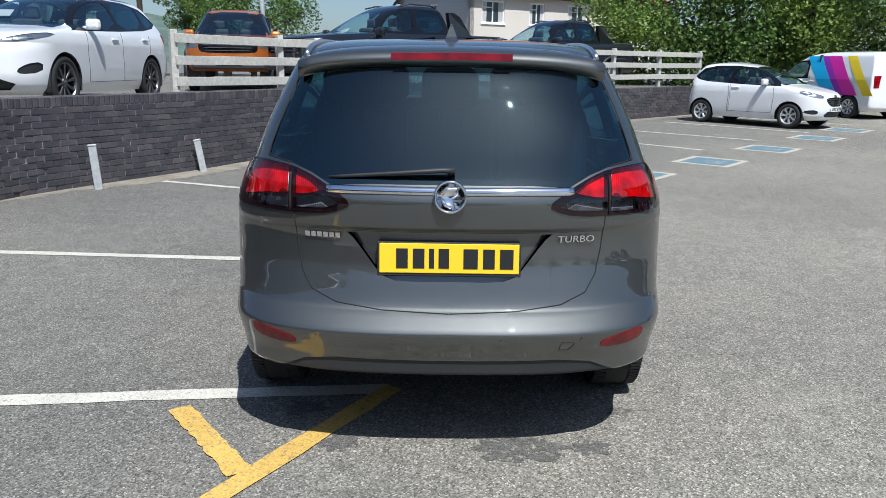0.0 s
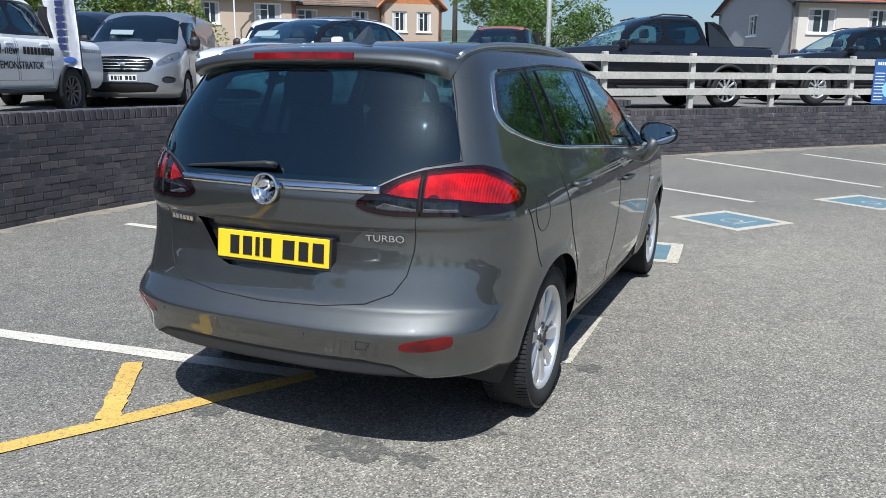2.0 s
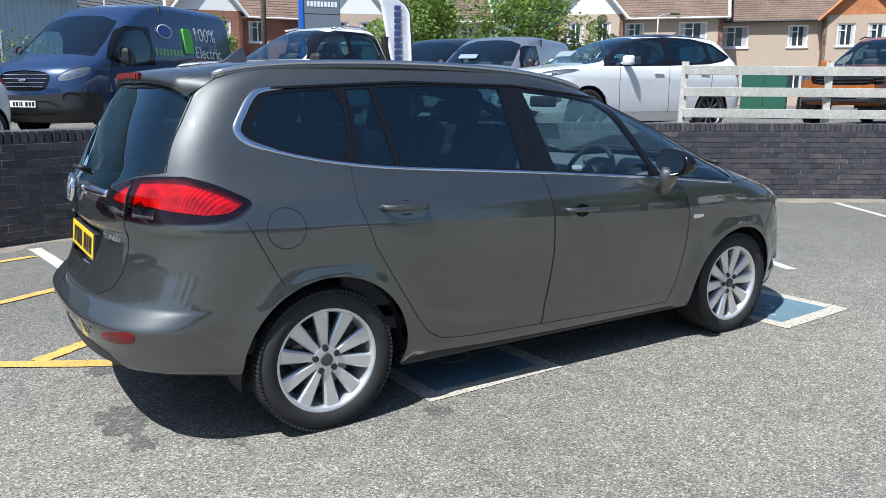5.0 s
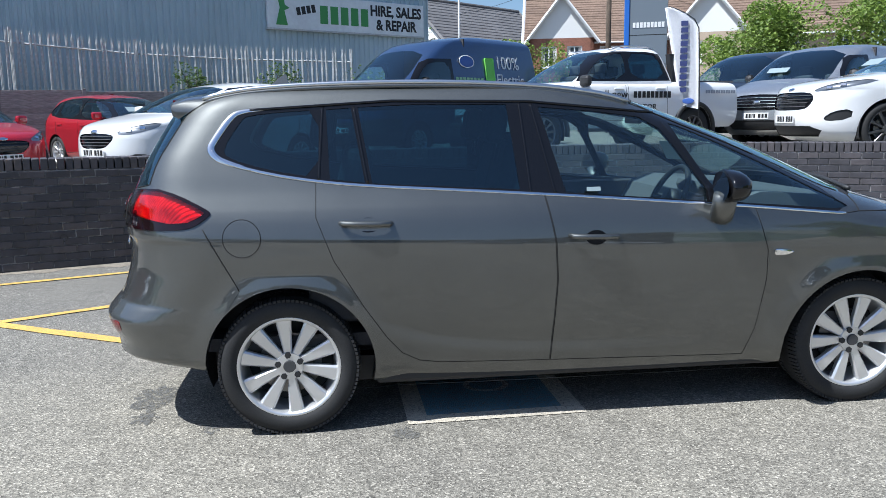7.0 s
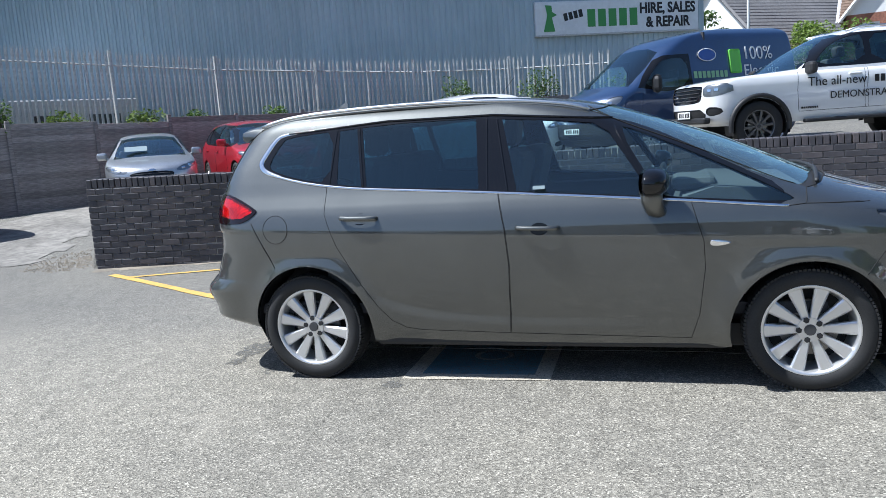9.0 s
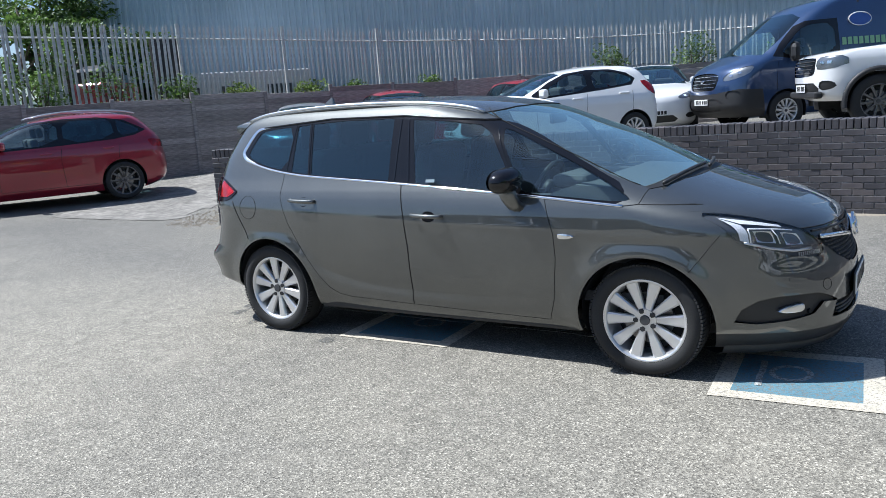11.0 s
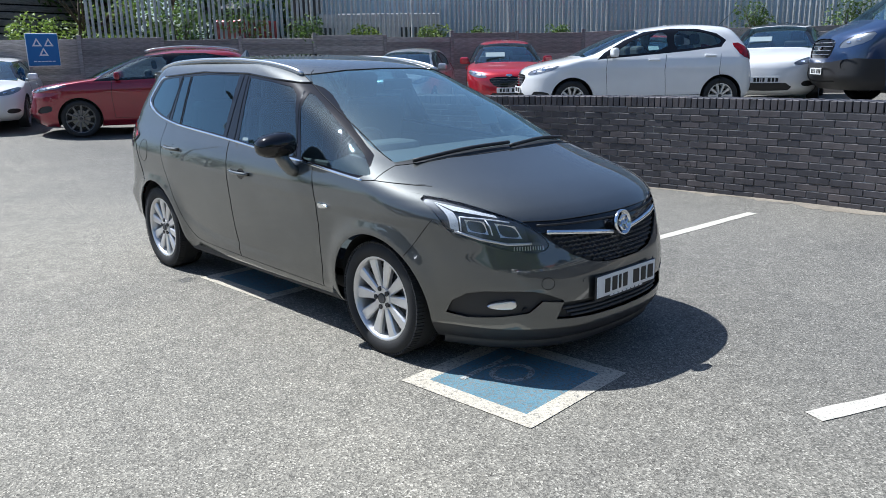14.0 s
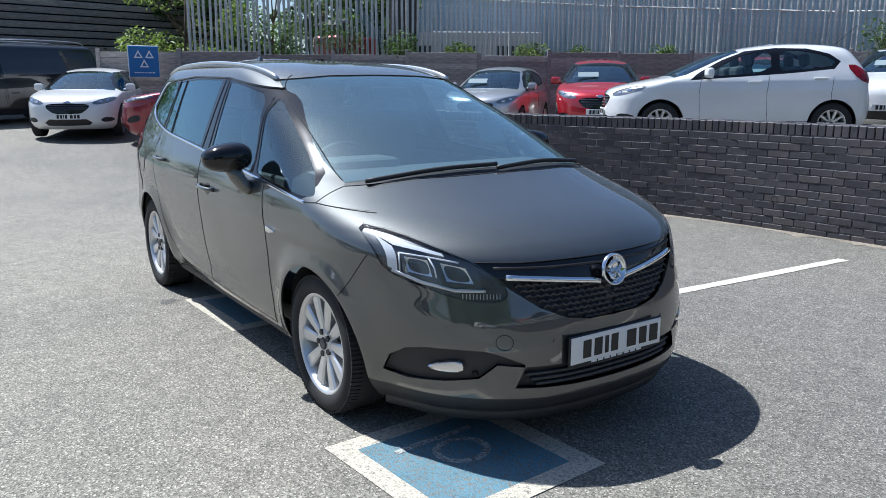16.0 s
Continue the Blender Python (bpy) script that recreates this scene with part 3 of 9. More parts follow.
def build_wall():
    root = thing("wall_retaining", None, "curved retaining wall of dark brown-grey bricks with a brick-on-edge coping", "wall", kind="structure")
    thick, ch, bl = 0.33, 0.075, 0.225
    # backing of mortar
    bm = bmesh.new()
    n = len(WALL)
    nor = []
    for i in range(n):
        d = (WALL[min(i + 1, n - 1)] - WALL[max(i - 1, 0)]).normalized()
        nor.append(Vector((d.y, -d.x, 0)))
    groups = [[i for i in range(n) if WALL[i].y < 11.42], [i for i in range(n) if WALL[i].y >= 11.2]]
    for g in groups:
        rows = []
        for i in g:
            p, q = WALL[i], nor[i]
            top = wall_top(i, p) - 0.115
            a, b = p - q * 0.005, p - q * (thick - 0.005)
            rows.append([bm.verts.new((a.x, a.y, lot_z(p.x, p.y) - 0.15)), bm.verts.new((a.x, a.y, top)), bm.verts.new((b.x, b.y, top)), bm.verts.new((b.x, b.y, lot_z(p.x, p.y) - 0.15))])
        for r0, r1 in zip(rows, rows[1:]):
            for k in range(3):
                bm.faces.new((r0[k], r1[k], r1[k + 1], r0[k + 1]))
        bm.faces.new(rows[0][::-1])
        bm.faces.new(rows[-1])
    bmesh.ops.recalc_face_normals(bm, faces=bm.faces)
    part("mortar_core", bm, M_MORTAR, root, "grey mortar joints")
    # bricks
    brick = bpy.data.meshes.new("brick")
    bm = box((0.213, 0.05, 0.064), None, 0.0025)
    bm.to_mesh(brick)
    bm.free()
    brick.materials.append(M_BRICK)
    cop = bpy.data.meshes.new("coping_brick")
    bm = box((0.064, thick + 0.006, 0.112), None, 0.005)
    bm.to_mesh(cop)
    bm.free()
    cop.materials.append(M_BRICK)
    rest_v, rest_f = [], []
    rnd = random.Random(5)

    def joined(me, m):
        o = len(rest_v)
        rest_v.extend([m @ v.co for v in me.vertices])
        rest_f.extend([[o + k for k in p.vertices] for p in me.polygons])

    made = 0
    for i in range(n - 1):
        p, q = WALL[i], nor[i]
        ang = math.degrees(math.atan2(-q.x, q.y))
        base, top = lot_z(p.x, p.y) - 0.06, wall_top(i, p) - 0.12
        near = 0.2 < p.y < 5.6
        courses = int((top - base) / ch) + 1
        for c in range(courses):
            z = top - (c + 0.5) * ch
            f = 0.5 if c % 2 else 0.0
            half = i == 0 and c % 2 == 0
            w = p.lerp(WALL[i + 1], 0.25 if half else f)
            m = pose(w.x - q.x * 0.019 + q.x * rnd.uniform(-0.003, 0.003), w.y - q.y * 0.019, z, rnd.uniform(-0.6, 0.6), 0, ang + rnd.uniform(-0.5, 0.5))
            if half:
                m = m @ Matrix.Diagonal((0.49, 1, 1, 1))
            if near and made < 290 and z > 0.3:
                ob = new("brick", brick)
                ob.parent = root
                ob.matrix_world = m
                made += 1
            else:
                joined(brick, m)
        for k in range(3):
            w = p.lerp(WALL[i + 1], (k + 0.5) / 3)
            joined(cop, pose(w.x - q.x * thick / 2, w.y - q.y * thick / 2, wall_top(i, w) - 0.06 + rnd.uniform(-0.003, 0.003), 0, 0, ang + rnd.uniform(-0.8, 0.8)))
    # bricks of the two ends
    for i, dr in ((0, -1), (n - 1, 1)):
        p, q = WALL[i], nor[i]
        ang = math.degrees(math.atan2(-q.x, q.y)) + 90
        for c in range(13):
            for k in range(2):
                w = p - q * (0.085 + 0.163 * k)
                d = Vector((-q.y, q.x, 0)) * dr * -0.012
                joined(brick, pose(w.x + d.x, w.y + d.y, wall_top(i, p) - 0.12 - (c + 0.5) * ch, 0, 0, ang) @ Matrix.Diagonal((0.72, 1, 1, 1)))
    me = bpy.data.meshes.new("brickwork")
    me.from_pydata(rest_v, [], rest_f)
    me.materials.append(M_BRICK)
    ob = new("brickwork", me)
    ob.parent = root
    tagged(ob, "weathered dark bricks in stretcher bond", kind="stuff")
    # weep pipes
    for y0 in (-3.9, -2.6, -1.1, 0.15, 1.35, 2.6, 3.85, 5.3, 6.9, 8.4, 10.0, 11.9, 13.1, 14.3, 15.6, 17.0, 18.6):
        i = min(range(n), key=lambda k: abs(WALL[k].y - y0))
        p, q = WALL[i], nor[i]
        bm = bmesh.new()
        m = Matrix.Translation((p.x + q.x * 0.006, p.y + q.y * 0.006, lot_z(p.x, p.y) + 0.31)) @ q.to_track_quat("Z", "Y").to_matrix().to_4x4()
        o = [bm.verts.new(m @ Vector((0.04 * math.cos(a), 0.04 * math.sin(a), 0))) for a in np.linspace(0, 2 * math.pi, 14, endpoint=False)]
        r = [bm.verts.new(m @ Vector((0.03 * math.cos(a), 0.03 * math.sin(a), 0))) for a in np.linspace(0, 2 * math.pi, 14, endpoint=False)]
        e = [bm.verts.new(m @ Vector((0.03 * math.cos(a), 0.03 * math.sin(a), -0.03))) for a in np.linspace(0, 2 * math.pi, 14, endpoint=False)]
        for k in range(14):
            j = (k + 1) % 14
            bm.faces.new((o[k], o[j], r[j], r[k]))
            bm.faces.new((r[k], r[j], e[j], e[k])).material_index = 1
        bm.faces.new(e).material_index = 1
        part("weep_pipe", bm, [M_BLACKPLASTIC, M_SEAM], root, "round weep hole with a dark plastic pipe")


build_wall()


def wall_foot():
    """Blown sand and grit along the foot of the wall, with a ragged edge."""
    rnd = random.Random(8)
    bm = bmesh.new()
    prev = None
    pts = smooth_path([(p.x, p.y, 0) for p in WALL[::4]], 0.07)
    w = 0.2
    for a, b in zip(pts, pts[1:]):
        d = (b - a).normalized()
        q = Vector((d.y, -d.x, 0))
        w = min(0.42, max(0.05, w + rnd.uniform(-0.07, 0.07)))
        o = a + q * w
        cur = (bm.verts.new((a.x, a.y, lot_z(a.x, a.y) + 0.012)), bm.verts.new((o.x, o.y, lot_z(o.x, o.y) + 0.003)))
        if prev:
            bm.faces.new((prev[0], prev[1], cur[1], cur[0]))
        prev = cur
    bmesh.ops.recalc_face_normals(bm, faces=bm.faces)
    tagged(part("wall_foot_dirt", bm, M_DIRT), "sandy grit gathered along the foot of the brick wall", "dirt", kind="structure")


wall_foot()


# ---- post and rail fence on the wall ----
def rail_fence():
    root = thing("post_and_rail_fence", None, "weathered grey wooden post and three-rail fence behind the wall's coping", "fence")
    path = smooth_path([(-3.95, 7.95, 0), (-2.72, 9.75, 0), (-1.35, 11.45, 0), (0.4, 13.5, 0), (1.4, 14.55, 0), (3.4, 16.45, 0), (4.6, 17.55, 0), (6.85, 19.55, 0), (8.4, 21.0, 0)], 2.09)
    top = lambda p: 1.90 + 0.006 * max(0, p.y - 11)
    for p in path:
        z0 = yard_z(p.x, p.y) - 0.2
        h = top(p) + 0.04 - z0
        part("post", box((0.10, 0.10, h), pose(p.x, p.y, z0 + h / 2, random.uniform(-1, 1), random.uniform(-1, 1), 40), 0.006), M_WOODGREY, root)
    for a, b in zip(path, path[1:]):
        d = b - a
        ang = math.degrees(math.atan2(d.y, d.x))
        q = Vector((d.y, -d.x, 0)).normalized() * 0.07
        for k in range(3):
            za, zb = top(a) - 0.08 - 0.305 * k, top(b) - 0.08 - 0.305 * k
            c = (a + b) / 2 + q
            tilt = -math.degrees(math.atan2(zb - za, d.length)) + random.uniform(-0.4, 0.4)
            part("rail", box((d.length + 0.02, 0.035, 0.13), pose(c.x, c.y, (za + zb) / 2, 0, tilt, ang), 0.004), M_WOODGREY, root)
    return path


FENCE_PATH = rail_fence()


# ---- vehicle bodies ----
def pchip(tab):
    """A smooth curve through rows of (x, y) that does not overshoot; works on arrays."""
    x, y = np.array([r[0] for r in tab], float), np.array([r[1] for r in tab], float)
    h, d = np.diff(x), np.diff(y) / np.diff(x)
    m = np.zeros_like(y)
    m[0], m[-1] = d[0], d[-1]
    for i in range(1, len(x) - 1):
        if d[i - 1] * d[i] > 0:
            w1, w2 = 2 * h[i] + h[i - 1], h[i] + 2 * h[i - 1]
            m[i] = (w1 + w2) / (w1 / d[i - 1] + w2 / d[i])

    def f(q):
        q = np.clip(np.asarray(q, float), x[0], x[-1])
        i = np.clip(np.searchsorted(x, q) - 1, 0, len(h) - 1)
        t = (q - x[i]) / h[i]
        return (1 + 2 * t) * (1 - t) ** 2 * y[i] + t * (1 - t) ** 2 * h[i] * m[i] + t * t * (3 - 2 * t) * y[i + 1] + t * t * (t - 1) * h[i] * m[i + 1]

    return f


class Shell:
    """A body skin made of level slices: rear end, sides and nose as functions of height.
    u runs 0-1 round the rear corner, 1-2 along the side, 2-3 round the nose; v is a stretched height."""

    def __init__(self, rear, nose, width, crear, cnose, heights, taper=(0.03, 0.05), crease=None):
        self.yr, self.yf, self.w = pchip(rear), pchip(nose), pchip(width)
        self.lr, self.pr = pchip([(z, a) for z, a, b in crear]), pchip([(z, b) for z, a, b in crear])
        self.lf, self.pf = pchip([(z, a) for z, a, b in cnose]), pchip([(z, b) for z, a, b in cnose])
        self.zv = pchip([(v, z) for z, v in heights])
        vs = np.linspace(heights[0][1], heights[-1][1], 1500)
        zs = self.zv(vs)
        self.vz = lambda z: np.interp(z, zs, vs)
        self.z0, self.z1 = heights[0][0], heights[-1][0]
        self.v0, self.v1 = heights[0][1], heights[-1][1]
        self.taper, self.crease = taper, crease

    def wide(self, y, z):
        yr, yf = self.yr(z), self.yf(z)
        m = (yr + yf) / 2 - 0.1
        a = np.clip((m - y) / (m - yr), 0, 1) ** 2.5 * self.taper[0] + np.clip((y - m) / (yf - m), 0, 1) ** 2.5 * self.taper[1]
        w = self.w(z) * (1 - a)
        return w + self.crease(y, z) if self.crease else w

    def point(self, u, z):
        u, z = np.asarray(u, float), np.asarray(z, float)
        yr, yf, lr, lf = self.yr(z), self.yf(z), self.lr(z), self.lf(z)
        ar, af = np.clip(u, 0, 1) * np.pi / 2, np.clip(3 - u, 0, 1) * np.pi / 2
        ya = yr + lr * (1 - np.abs(np.cos(ar)) ** (2 / self.pr(z)))
        yc = yf - lf * (1 - np.abs(np.cos(af)) ** (2 / self.pf(z)))
        yb = yr + lr + (np.clip(u, 1, 2) - 1) * (yf - lf - yr - lr)
        y = np.where(u < 1, ya, np.where(u > 2, yc, yb))
        s = np.where(u < 1, np.sin(ar) ** (2 / self.pr(z)), np.where(u > 2, np.sin(af) ** (2 / self.pf(z)), 1.0))
        x = self.wide(y, z) * s
        return np.stack([x, y, z], -1)

    def normal(self, u, v):
        e = 0.004
        u, v = np.asarray(u, float), np.asarray(v, float)
        a = self.point(np.clip(u + e, 0, 3), self.zv(v)) - self.point(np.clip(u - e, 0, 3), self.zv(v))
        b = self.point(u, self.zv(np.clip(v + e, self.v0, self.v1))) - self.point(u, self.zv(np.clip(v - e, self.v0, self.v1)))
        n = np.cross(a, b)
        n[(u < 1e-6) | (u > 3 - 1e-6), 0] = 0
        ln = np.linalg.norm(n, axis=-1, keepdims=True)
        return n / np.maximum(ln, 1e-9)

    def side(self, y, z):
        yr, yf, lr, lf = (float(f(z)) for f in (self.yr, self.yf, self.lr, self.lf))
        if y < yr + lr:
            c = max(0.0, 1 - (y - yr) / lr)
            return math.acos(min(1, c ** (float(self.pr(z)) / 2))) / (math.pi / 2)
        if y > yf - lf:
            c = max(0.0, 1 - (yf - y) / lf)
            return 3 - math.acos(min(1, c ** (float(self.pf(z)) / 2))) / (math.pi / 2)
        return 1 + (y - yr - lr) / (yf - lf - yr - lr)

    def end(self, x, z, nose):
        """u of the place with half width x on the rear or the nose."""
        lo, hi = (2.0, 3.0) if nose else (0.0, 1.0)
        for _ in range(30):
            m = (lo + hi) / 2
            big = float(self.point(m, z)[0]) > x
            if nose:
                lo, hi = (m, hi) if big else (lo, m)
            else:
                lo, hi = (lo, m) if big else (m, hi)
        return (lo + hi) / 2

    SCALE = (1.0, 2.8, 1.25)
    fine = 0.022

    def to_dom(self, u, z):
        a, b, c = self.SCALE
        U = u * a if u < 1 else a + (u - 1) * b if u < 2 else a + b + (u - 2) * c
        return U, float(self.vz(z))

    def from_dom(self, U):
        a, b, c = self.SCALE
        U = np.asarray(U, float)
        return np.where(U < a, U / a, np.where(U < a + b, 1 + (U - a) / b, 2 + (U - a - b) / c))

    def outline(self, pts, rounds=0, step=0.03):
        """Outline in the flat (U, v) map from points ('s', y, z), ('r', x, z) or ('f', x, z)."""
        pts = list(pts)
        for _ in range(rounds):
            r = []
            for (k0, a0, z0), (k1, a1, z1) in zip(pts, pts[1:] + pts[:1]):
                if k0 != "s" and a0 < 1e-6:
                    r.append((k0, a0, z0))
                if k0 == k1:
                    r += [(k0, a0 + (a1 - a0) * f, z0 + (z1 - z0) * f) for f in (0.25, 0.75)]
                else:
                    r += [(k0, a0, z0), (k1, a1, z1)]
            pts = r
        full = []
        for (k0, a0, z0), (k1, a1, z1) in zip(pts, pts[1:] + pts[:1]):
            n = max(1, int(math.hypot(a1 - a0, z1 - z0) / self.fine)) if k0 == k1 else 1
            full += [(k0, a0 + (a1 - a0) * i / n, z0 + (z1 - z0) * i / n) for i in range(n)]
        q, kinds = [], [r[0] for r in full]
        for k, a, z in full:
            u = self.side(a, z) if k == "s" else self.end(a, z, k == "f") if a > 1e-6 else (3.0 if k == "f" else 0.0)
            q.append(Vector(self.to_dom(u, z)))
        out = []
        for a, b, ka, kb in zip(q, q[1:] + q[:1], kinds, kinds[1:] + kinds[:1]):
            n = max(1, int((b - a).length / step)) if ka != kb else 1
            out += [a.lerp(b, k / n) for k in range(n)]
        return out

    def place(self, dom, off=0.0):
        U, v = np.array([d[0] for d in dom]), np.array([d[1] for d in dom])
        u = self.from_dom(U)
        p, n = self.point(u, self.zv(v)), self.normal(u, v)
        return p + n * off, n


def inside(poly, pts):
    """Which of the points (n x 2) lie in the outline."""
    px, py = np.array([p[0] for p in poly]), np.array([p[1] for p in poly])
    qx, qy = np.roll(px, -1), np.roll(py, -1)
    res = np.zeros(len(pts), bool)
    for i in range(0, len(pts), 4000):
        X, Y = pts[i:i + 4000, 0:1], pts[i:i + 4000, 1:2]
        c = (py > Y) != (qy > Y)
        t = (qx - px) * (Y - py) / np.where(qy == py, 1e-12, qy - py) + px
        res[i:i + 4000] = (c & (X < t)).sum(1) % 2 == 1
    return res


def skin(shell, regions, nu=(26, 58, 34), nv=74):
    """Cuts the half skin along all outlines. regions: rows of (name, outline), the first that holds a piece takes it.
    Returns the flat points and, for each name (and 'body'), its triangles."""
    from mathutils.geometry import delaunay_2d_cdt
    a, b, c = shell.SCALE
    us = list(np.linspace(0, a, nu[0], endpoint=False)) + list(np.linspace(a, a + b, nu[1], endpoint=False)) + list(np.linspace(a + b, a + b + c, nu[2]))
    vs = np.linspace(shell.v0, shell.v1, nv)
    pts, edges = [], []
    grid = np.array([(u, v) for v in vs for u in us])
    bpts = []
    for _, poly in regions:
        o = len(bpts)
        bpts += [tuple(p) for p in poly]
        edges += [(o + i, o + (i + 1) % len(poly)) for i in range(len(poly))]
    B = np.array(bpts)
    keep = np.ones(len(grid), bool)
    for i in range(0, len(grid), 1000):
        g = grid[i:i + 1000]
        d = ((g[:, None, :] - B[None, :, :]) ** 2).sum(-1).min(1)
        rim = (g[:, 0] < 1e-6) | (g[:, 0] > a + b + c - 1e-6) | (g[:, 1] < shell.v0 + 1e-6) | (g[:, 1] > shell.v1 - 1e-6)
        keep[i:i + 1000] = (d > 0.009 ** 2) | rim
    pts = [Vector(p) for p in bpts] + [Vector(p) for p in grid[keep]]
    vc, _, fc, *_ = delaunay_2d_cdt(pts, edges, [], 0, 1e-6)
    V = np.array([tuple(p) for p in vc])
    F = np.array([f for f in fc if len(f) == 3])
    A = V[F]
    area = (A[:, 1, 0] - A[:, 0, 0]) * (A[:, 2, 1] - A[:, 0, 1]) - (A[:, 1, 1] - A[:, 0, 1]) * (A[:, 2, 0] - A[:, 0, 0])
    F = F[np.abs(area) > 1e-9]
    A = V[F]
    neg = (A[:, 1, 0] - A[:, 0, 0]) * (A[:, 2, 1] - A[:, 0, 1]) - (A[:, 1, 1] - A[:, 0, 1]) * (A[:, 2, 0] - A[:, 0, 0]) < 0
    F[neg] = F[neg][:, ::-1]
    cen = V[F].mean(1)
    left = np.ones(len(F), bool)
    out = {}
    for name, poly in regions:
        m = inside(poly, cen) & left
        out.setdefault(name, []).append(F[m])
        left &= ~m
    out = {k: np.concatenate(v) for k, v in out.items()}
    out["body"] = F[left]
    return V, out


def panel(name, shell, V, F, material, parent, off=0.0, skirt=0.0, sides="RL", label=""):
    """A piece of the skin as a mesh: sides R, L or both halves together ('M'). off lifts it; skirt folds its edge back by that depth."""
    made = []
    idx, inv = np.unique(F, return_inverse=True)
    F2 = inv.reshape(-1, 3)
    P, N = shell.place(V[idx], off)
    if skirt:
        cnt = {}
        for t in F2:
            for i in range(3):
                e = (int(t[i]), int(t[(i + 1) % 3]))
                cnt[tuple(sorted(e))] = cnt.get(tuple(sorted(e)), []) + [e]
        mid = sum(shell.SCALE)
        rim = [e[0] for e in cnt.values() if len(e) == 1 and not (sides == "M" and all(V[idx[k]][0] < 1e-5 or V[idx[k]][0] > mid - 1e-5 for k in e[0]))]
        used = sorted({k for e in rim for k in e})
        low = {k: len(P) + i for i, k in enumerate(used)}
        top = {k: len(P) + len(used) + i for i, k in enumerate(used)}
        Q, _ = shell.place(V[idx[used]], off - skirt)
        P2 = np.concatenate([P, Q, P[used]])
        sgn = 1 if skirt > 0 else -1
        T = Q - P[used]
        nrm = np.zeros_like(P[used])
        for a, b in rim:
            d = P[b] - P[a]
            o = np.cross(d, N[a])
            for k in (a, b):
                nrm[used.index(k)] += o
        nrm /= np.maximum(np.linalg.norm(nrm, axis=1, keepdims=True), 1e-9)
        nrm *= 1 if skirt > 0 else -1
        N = np.concatenate([N, nrm, nrm])
        P = P2
        extra = []
        for a, b in rim:
            q = (top[a], low[a], low[b], top[b]) if sgn > 0 else (top[b], low[b], low[a], top[a])
            extra += [(q[0], q[1], q[2]), (q[0], q[2], q[3])]
        F2 = np.concatenate([F2, np.array(extra)])
    for sd in (["M"] if sides == "M" else list(sides)):
        if sd == "M":
            k = len(P)
            PP = np.concatenate([P, P * [-1, 1, 1]])
            NN = np.concatenate([N, N * [-1, 1, 1]])
            FF = np.concatenate([F2, F2[:, ::-1] + k])
        elif sd == "R":
            PP, NN, FF = P, N, F2
        else:
            PP, NN, FF = P * [-1, 1, 1], N * [-1, 1, 1], F2[:, ::-1]
        me = bpy.data.meshes.new(name)
        me.from_pydata(PP.tolist(), [], FF.tolist())
        me.polygons.foreach_set("use_smooth", [True] * len(me.polygons))
        me.normals_split_custom_set_from_vertices(NN.tolist())
        me.materials.append(material)
        ob = new(name, me)
        ob.parent = parent
        if label:
            ob["label"] = label
        made.append(ob)
    return made if len(made) > 1 else made[0]


def strip(shell, dom, r, material, name, parent, off=0.0, sides="RL", closed=False, flat=1.0, label=""):
    """A bead along a line of the skin, on the right, the left or both sides as objects of their own."""
    P, N = shell.place(dom, off)
    if closed:
        P, N = np.concatenate([P, P[:1]]), np.concatenate([N, N[:1]])
    for sd in sides:
        s = np.array([1 if sd == "R" else -1, 1, 1])
        bm = bmesh.new()
        rings = []
        n = len(P)
        for i in range(n):
            d = Vector((P[min(i + 1, n - 1)] - P[max(i - 1, 0)]) * s).normalized()
            nn = Vector(N[i] * s)
            t = d.cross(nn).normalized()
            ri = lerp_table(r, i / (n - 1)) if isinstance(r, list) else r
            rings.append([bm.verts.new(Vector(P[i] * s) + ri * (math.cos(a) * t + flat * math.sin(a) * nn)) for a in np.linspace(0, 2 * math.pi, 8, endpoint=False)])
        for r0, r1 in zip(rings, rings[1:]):
            for k in range(8):
                bm.faces.new((r0[k], r0[(k + 1) % 8], r1[(k + 1) % 8], r1[k]))
        if not closed:
            bm.faces.new(rings[0])
            bm.faces.new(rings[-1])
        bmesh.ops.recalc_face_normals(bm, faces=bm.faces)
        part(name, bm, material, parent, label, True)


def lathe(prof, seg, m=None):
    """A turned body about its x axis from rows of (x, radius)."""
    bm = bmesh.new()
    rings = [[bm.verts.new((x, r * math.cos(a), r * math.sin(a))) for a in np.linspace(0, 2 * math.pi, seg, endpoint=False)] for x, r in prof]
    for r0, r1 in zip(rings, rings[1:]):
        for k in range(seg):
            bm.faces.new((r0[k], r0[(k + 1) % seg], r1[(k + 1) % seg], r1[k]))
    if m is not None:
        bmesh.ops.transform(bm, matrix=m, verts=bm.verts)
    bmesh.ops.recalc_face_normals(bm, faces=bm.faces)
    return bm


